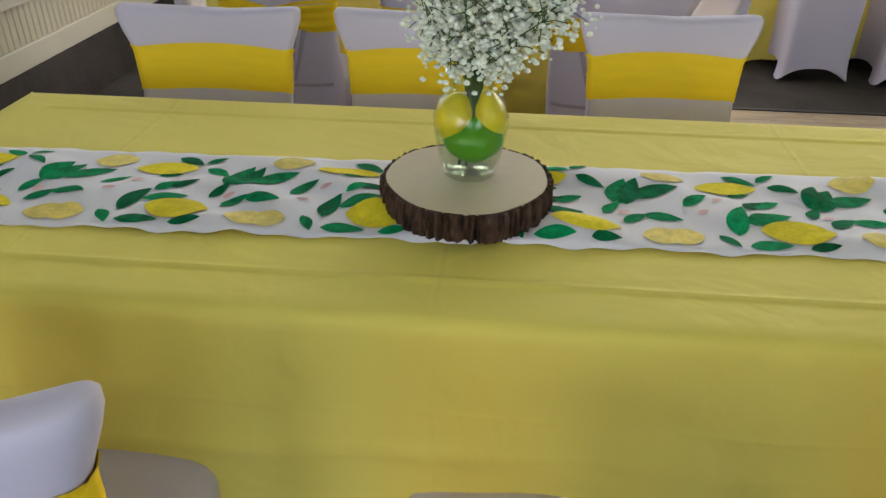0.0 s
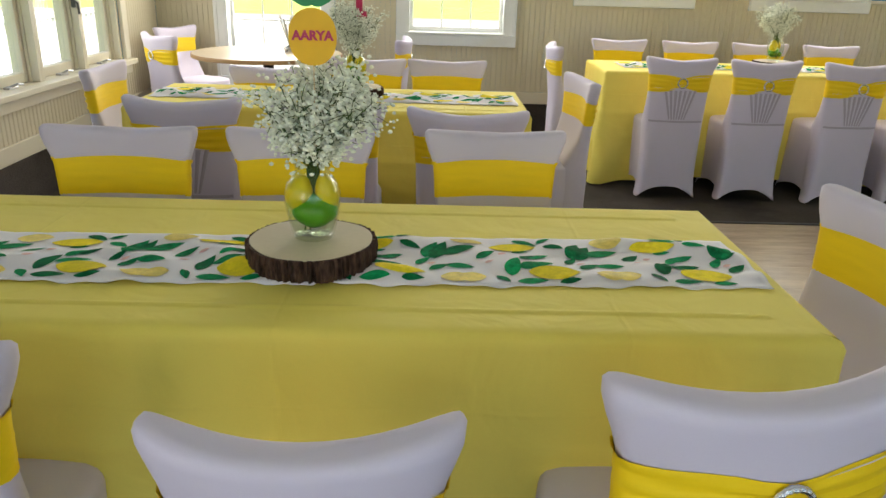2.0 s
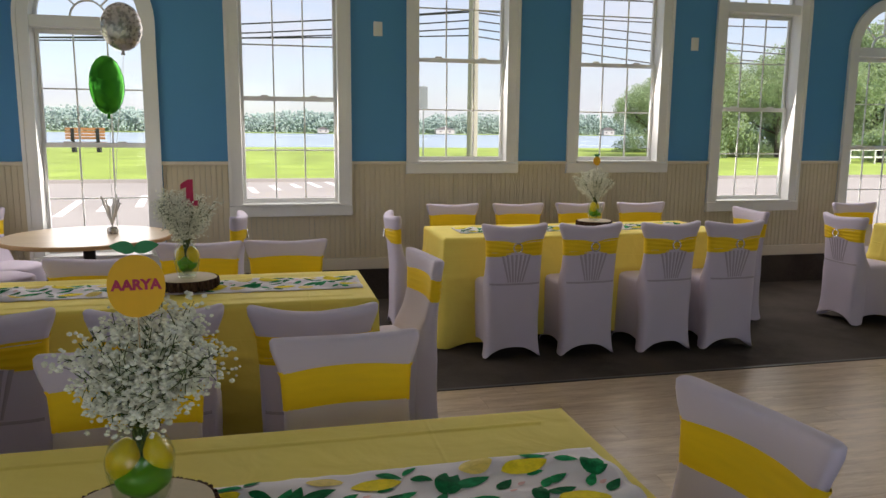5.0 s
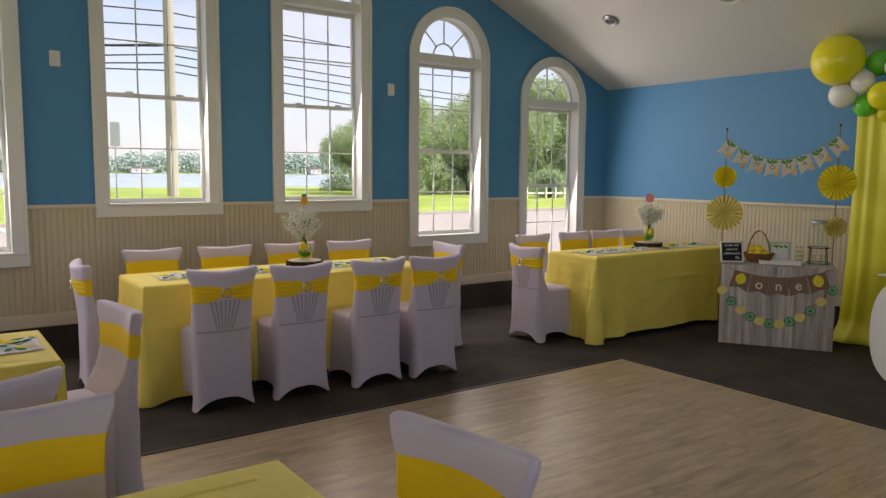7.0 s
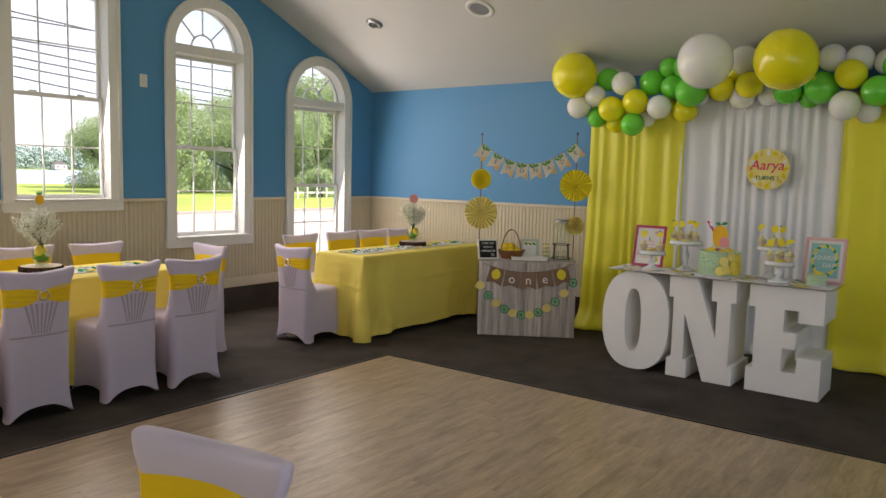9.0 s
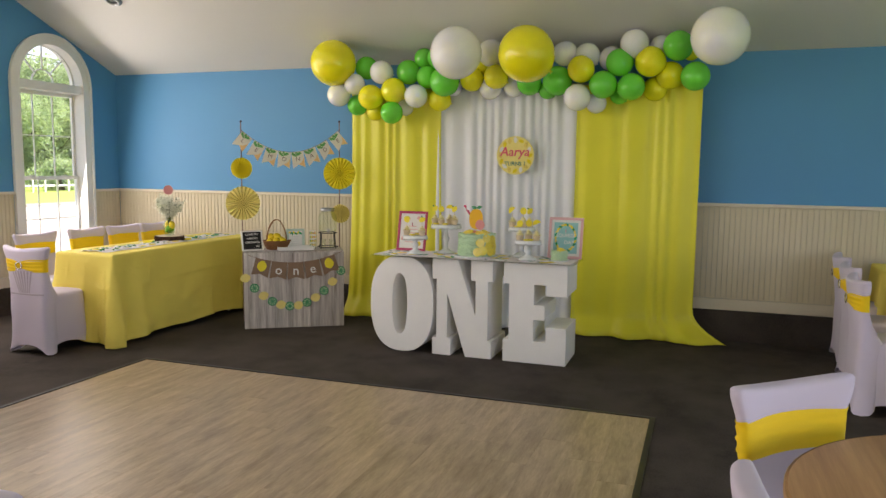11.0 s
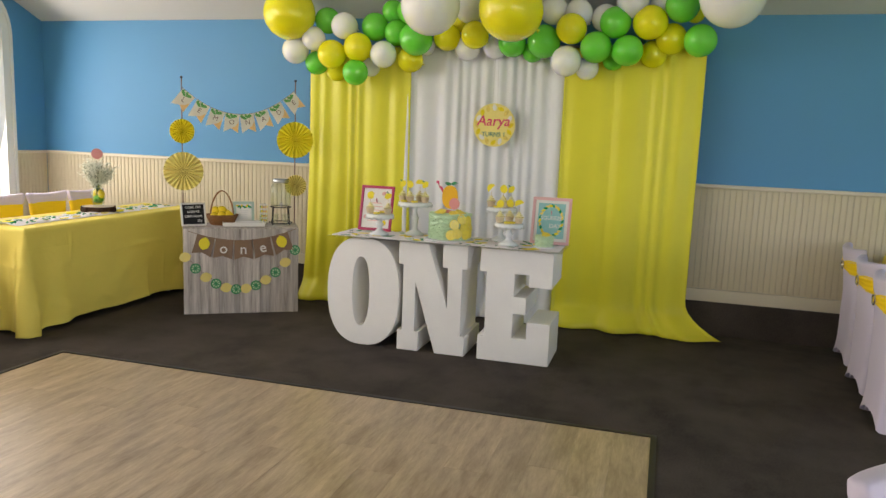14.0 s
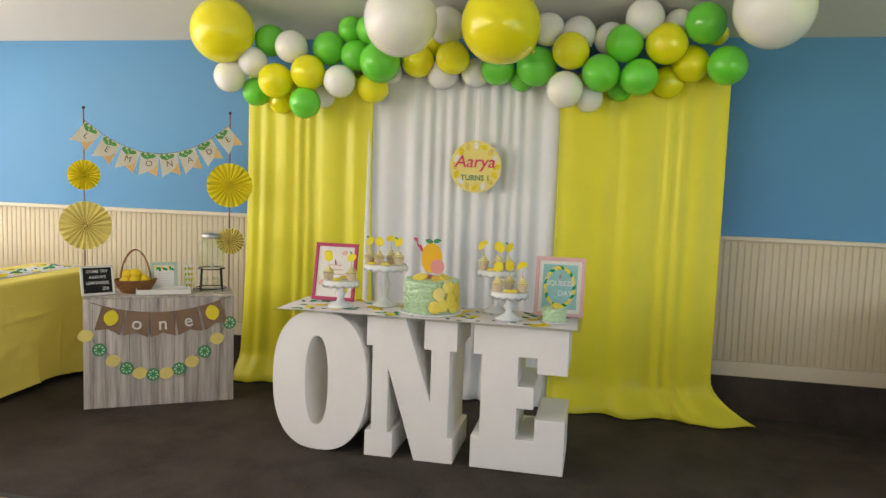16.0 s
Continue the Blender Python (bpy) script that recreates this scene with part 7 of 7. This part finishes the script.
structure("ground_far_shore", box(-1500, 1500, 625, 900, -3, -0.9), GRASS, "low far bank of the lake")
for k, (x, w, h) in enumerate(((70, 14, 6), (96, 10, 7), (150, 16, 6), (48, 9, 5), (250, 14, 6), (300, 10, 7))):
    t = tagged(empty("far_house", pose(x, 622, -1.0)), "small pale house on the far shore", "house", "far houses")
    part("wall", box(-w / 2, w / 2, -3, 3, 0, h * 0.6), HOUSE_W, t)
    b = bmesh.new()
    prism(b, [(-w / 2 - 0.5, h * 0.6), (w / 2 + 0.5, h * 0.6), (0, h)], -3.4, 3.4, UPRIGHT)
    bmesh.ops.recalc_face_normals(b, faces=b.faces[:])
    part("roof", b, HOUSE_R, t)
    for q in (-0.25, 0.25):
        part("window", box(w * q - 0.7, w * q + 0.7, -3.06, -2.99, h * 0.2, h * 0.42), HOUSE_R, t)


def make_tree(seed, height, spread, count):
    rng = random.Random(seed)
    t = tagged(empty("tree"), "leafy broad tree at the edge of the lawn", "tree", "lakeside trees")
    b = bmesh.new()
    tube(b, [(0, 0, -0.2), (0.1, 0, height * 0.2), (0.0, 0.15, height * 0.45), (0.1, 0.1, height * 0.8)], 0.34, 10, 0.08)
    limbs, ends = [], []
    for k in range(16):
        a, h0 = k * 2.4, height * rng.uniform(0.22, 0.6)
        d = spread * rng.uniform(0.5, 0.85)
        e = Vector((d * math.cos(a), d * math.sin(a), h0 + height * rng.uniform(0.1, 0.35)))
        tube(b, [(0, 0, h0), (e.x * 0.5, e.y * 0.5, h0 + (e.z - h0) * 0.35), e], 0.12, 6, 0.03)
        ends.append(e)
    part("trunk", b, TRUNK, t)
    blobs = ends + [Vector((rng.uniform(-0.4, 0.4) * spread, rng.uniform(-0.4, 0.4) * spread, height * rng.uniform(0.5, 0.92))) for _ in range(14)] + \
        [Vector((spread * 0.7 * math.cos(k * 1.1), spread * 0.7 * math.sin(k * 1.1), height * rng.uniform(0.12, 0.3))) for k in range(8)]
    vs, fs = [], []
    for k in range(count):
        c = blobs[k % len(blobs)]
        p = c + Vector((rng.gauss(0, 1), rng.gauss(0, 1), rng.gauss(0, 0.75))).normalized() * rng.uniform(0.3, 1.0) ** 0.5 * spread * 0.36
        n = Vector((rng.gauss(0, 1), rng.gauss(0, 1), rng.gauss(0.6, 1))).normalized()
        u = n.orthogonal().normalized()
        w = n.cross(u)
        s = rng.uniform(0.07, 0.15)
        i = len(vs)
        vs += [p - u * s, p - w * s * 0.5 + n * 0.03, p + u * s, p + w * s * 0.5 + n * 0.03]
        fs += [(i, i + 1, i + 2), (i, i + 2, i + 3)]
    me = bpy.data.meshes.new("crown")
    me.from_pydata([tuple(q) for q in vs], [], fs)
    me.materials.append(LEAFY)
    o = new("crown", me)
    o.parent = t
    return t


oak = make_tree(3, 9.0, 4.2, 28000)
oak.matrix_world = pose(34.2, 52.0, GZ - 0.8) @ Matrix.Scale(0.92, 4)
for x, y, s, a in ((40.2, 51, 0.86, 70), (44.5, 51, 1.0, 140), (50.5, 53, 1.2, 200), (56, 50, 1.35, 20), (63, 54, 1.6, 90), (43, 66, 0.95, 260), (70, 62, 1.8, 300), (36.5, 64, 0.75, 30), (58, 68, 1.5, 10)):
    tr = copy_thing(oak, pose(x, y, GZ - 0.8 * s, 0, 0, a))
    tr.scale = (s, s, s)
bush = make_tree(9, 2.0, 1.3, 2500)
bush.name = "shrub"
bush.matrix_world = pose(41, 42, GZ)
tagged(bush, "round green shrub on the lawn", "shrub")
fence = tagged(empty("fence", pose(0, 0, GZ)), "low white fence beyond the lawn", "fence")
for k in range(40):
    part("post", box(36 + k * 0.9, 36.08 + k * 0.9, 40.0, 40.08, 0, 0.95), PAINT, fence)
for z in (0.35, 0.8):
    part("rail", box(36, 72, 40.09, 40.13, z, z + 0.1), PAINT, fence)

# utility pole with its wires
t = tagged(empty("utility_pole", pose(16.8, 53.5, GZ)), "weathered wooden utility pole with wires", "pole")
b = bmesh.new()
tube(b, [(0, 0, -0.3), (0, 0, 18)], 0.40, 12, 0.33)
part("shaft", b, POLE, t)
part("crossarm", box(-1.2, 1.2, -0.08, 0.08, 16.6, 16.8, 0.01), POLE, t)
b = bmesh.new()
tube(b, [(0, -0.5, 14.4), (0, -0.5, 15.4)], 0.24, 12)
part("transformer", b, METAL_GREY, t)
for k, (z, west, east, sag) in enumerate(((11.4, 0.02, 0.03, 0.5), (10.2, 0.06, 0.02, 0.7), (10.1, 0.07, -0.05, 0.4), (9.55, 0.05, -0.03, 0.8), (9.0, 0.04, -0.04, 0.7), (8.5, 0.03, -0.09, 0.3), (12.4, 0.0, -0.04, 0.5))):
    b = bmesh.new()
    for side, slope in ((-1, -west), (1, east)):
        tube(b, [(side * 5 * q, 0.4 + 0.05 * k, z + slope * 5 * q - sag * 4 * (q / 10) * (1 - q / 10)) for q in range(11)], 0.05, 5)
    part("wire", b, BLACK, t)
t = tagged(empty("road_sign", pose(10.4, 40, GZ)), "back of a small road sign on a post", "sign")
part("post", box(-0.03, 0.03, -0.03, 0.03, 0, 4.1), METAL_GREY, t)
part("plate", box(-0.22, 0.22, -0.045, -0.032, 2.9, 4.05, 0.005), METAL_GREY, t)

# bench by the water
t = tagged(empty("park_bench", pose(-10.5, 61.0, GZ)), "park bench of orange slats beside the lake", "bench")
for k in range(4):
    part("slat", box(-1.35, 1.35, -0.02, 0.02, 0.95 + 0.22 * k, 1.13 + 0.22 * k, 0.005), BENCH_W, t)
for k in range(3):
    part("slat", box(-1.35, 1.35, 0.1 + 0.18 * k, 0.26 + 0.18 * k, 0.72, 0.76, 0.005), BENCH_W, t)
for x in (-0.85, 0.85):
    part("leg", box(x - 0.12, x + 0.12, -0.07, -0.022, 0.0, 1.75, 0.01), BLACK, t)
    part("leg", box(x - 0.12, x + 0.12, 0.0, 0.6, 0.0, 0.715, 0.01), BLACK, t)

# porch rail outside the west windows
t = tagged(empty("porch_railing", pose(-2.2, 0, GZ)), "white porch railing outside the casements", "railing")
part("handrail", box(-0.04, 0.04, -2, 12, 1.0, 1.06, 0.006), WHITE_TRIM, t)
part("bottom_rail", box(-0.03, 0.03, -2, 12, 0.12, 0.17, 0.006), WHITE_TRIM, t)
for k in range(94):
    part("baluster", box(-0.018, 0.018, -2 + 0.15 * k, -1.964 + 0.15 * k, 0.17, 1.0), WHITE_TRIM, t)

# ---- pieces of the floor and the wall, last ----
floor_planks = tagged(empty("floor_dance", pose(0, 0, 0)), "square dance floor of greyish oak vinyl planks", "floor", kind="structure")
rng = random.Random(2)
PW, PL = 0.178, 1.22
shared = {}


def plank_data(length, width):
    key = (round(length, 3), round(width, 3))
    if key not in shared:
        b = bmesh.new()
        add_box(b, 0.0002, length - 0.0002, 0.0002, width - 0.0002, -0.05, 0.0)
        top = [e for e in b.edges if all(v.co.z > -0.01 for v in e.verts)]
        bmesh.ops.bevel(b, geom=top, offset=0.0006, segments=1, affect='EDGES')
        me = bpy.data.meshes.new("plank")
        b.to_mesh(me)
        b.free()
        me.materials.append(PLANK)
        shared[key] = me
    return shared[key]


y = DF[2]
row = 0
while y < DF[3] - 0.01:
    w = min(PW, DF[3] - y)
    x = DF[0]
    length = PL * (0.25 + 0.5 * ((row * 0.37) % 1))
    while x < DF[1] - 0.01:
        length = min(length, DF[1] - x)
        ob = new("plank", plank_data(length, w))
        ob.parent = floor_planks
        ob.matrix_basis = pose(x, y, 0)
        x += length
        length = PL
    y += w
    row += 1
structure("floor_base", box(DF[0], DF[1], DF[2], DF[3], -0.1, -0.051), EDGE, "bed under the dance floor")

b = bmesh.new()
bead_profile(b, 0, BOARD, 0, 0.37, DADO)
bmesh.ops.recalc_face_normals(b, faces=b.faces[:])
board = bpy.data.meshes.new("board")
b.to_mesh(board)
b.free()
board.materials.append(CREAM)
y = YN - 0.0072
while y > YS + 0.05:
    ob = new("board", board)
    ob.parent = wall_east
    ob.matrix_basis = pose(XE - 0.001, y, 0, 0, 0, -90)
    y -= BOARD
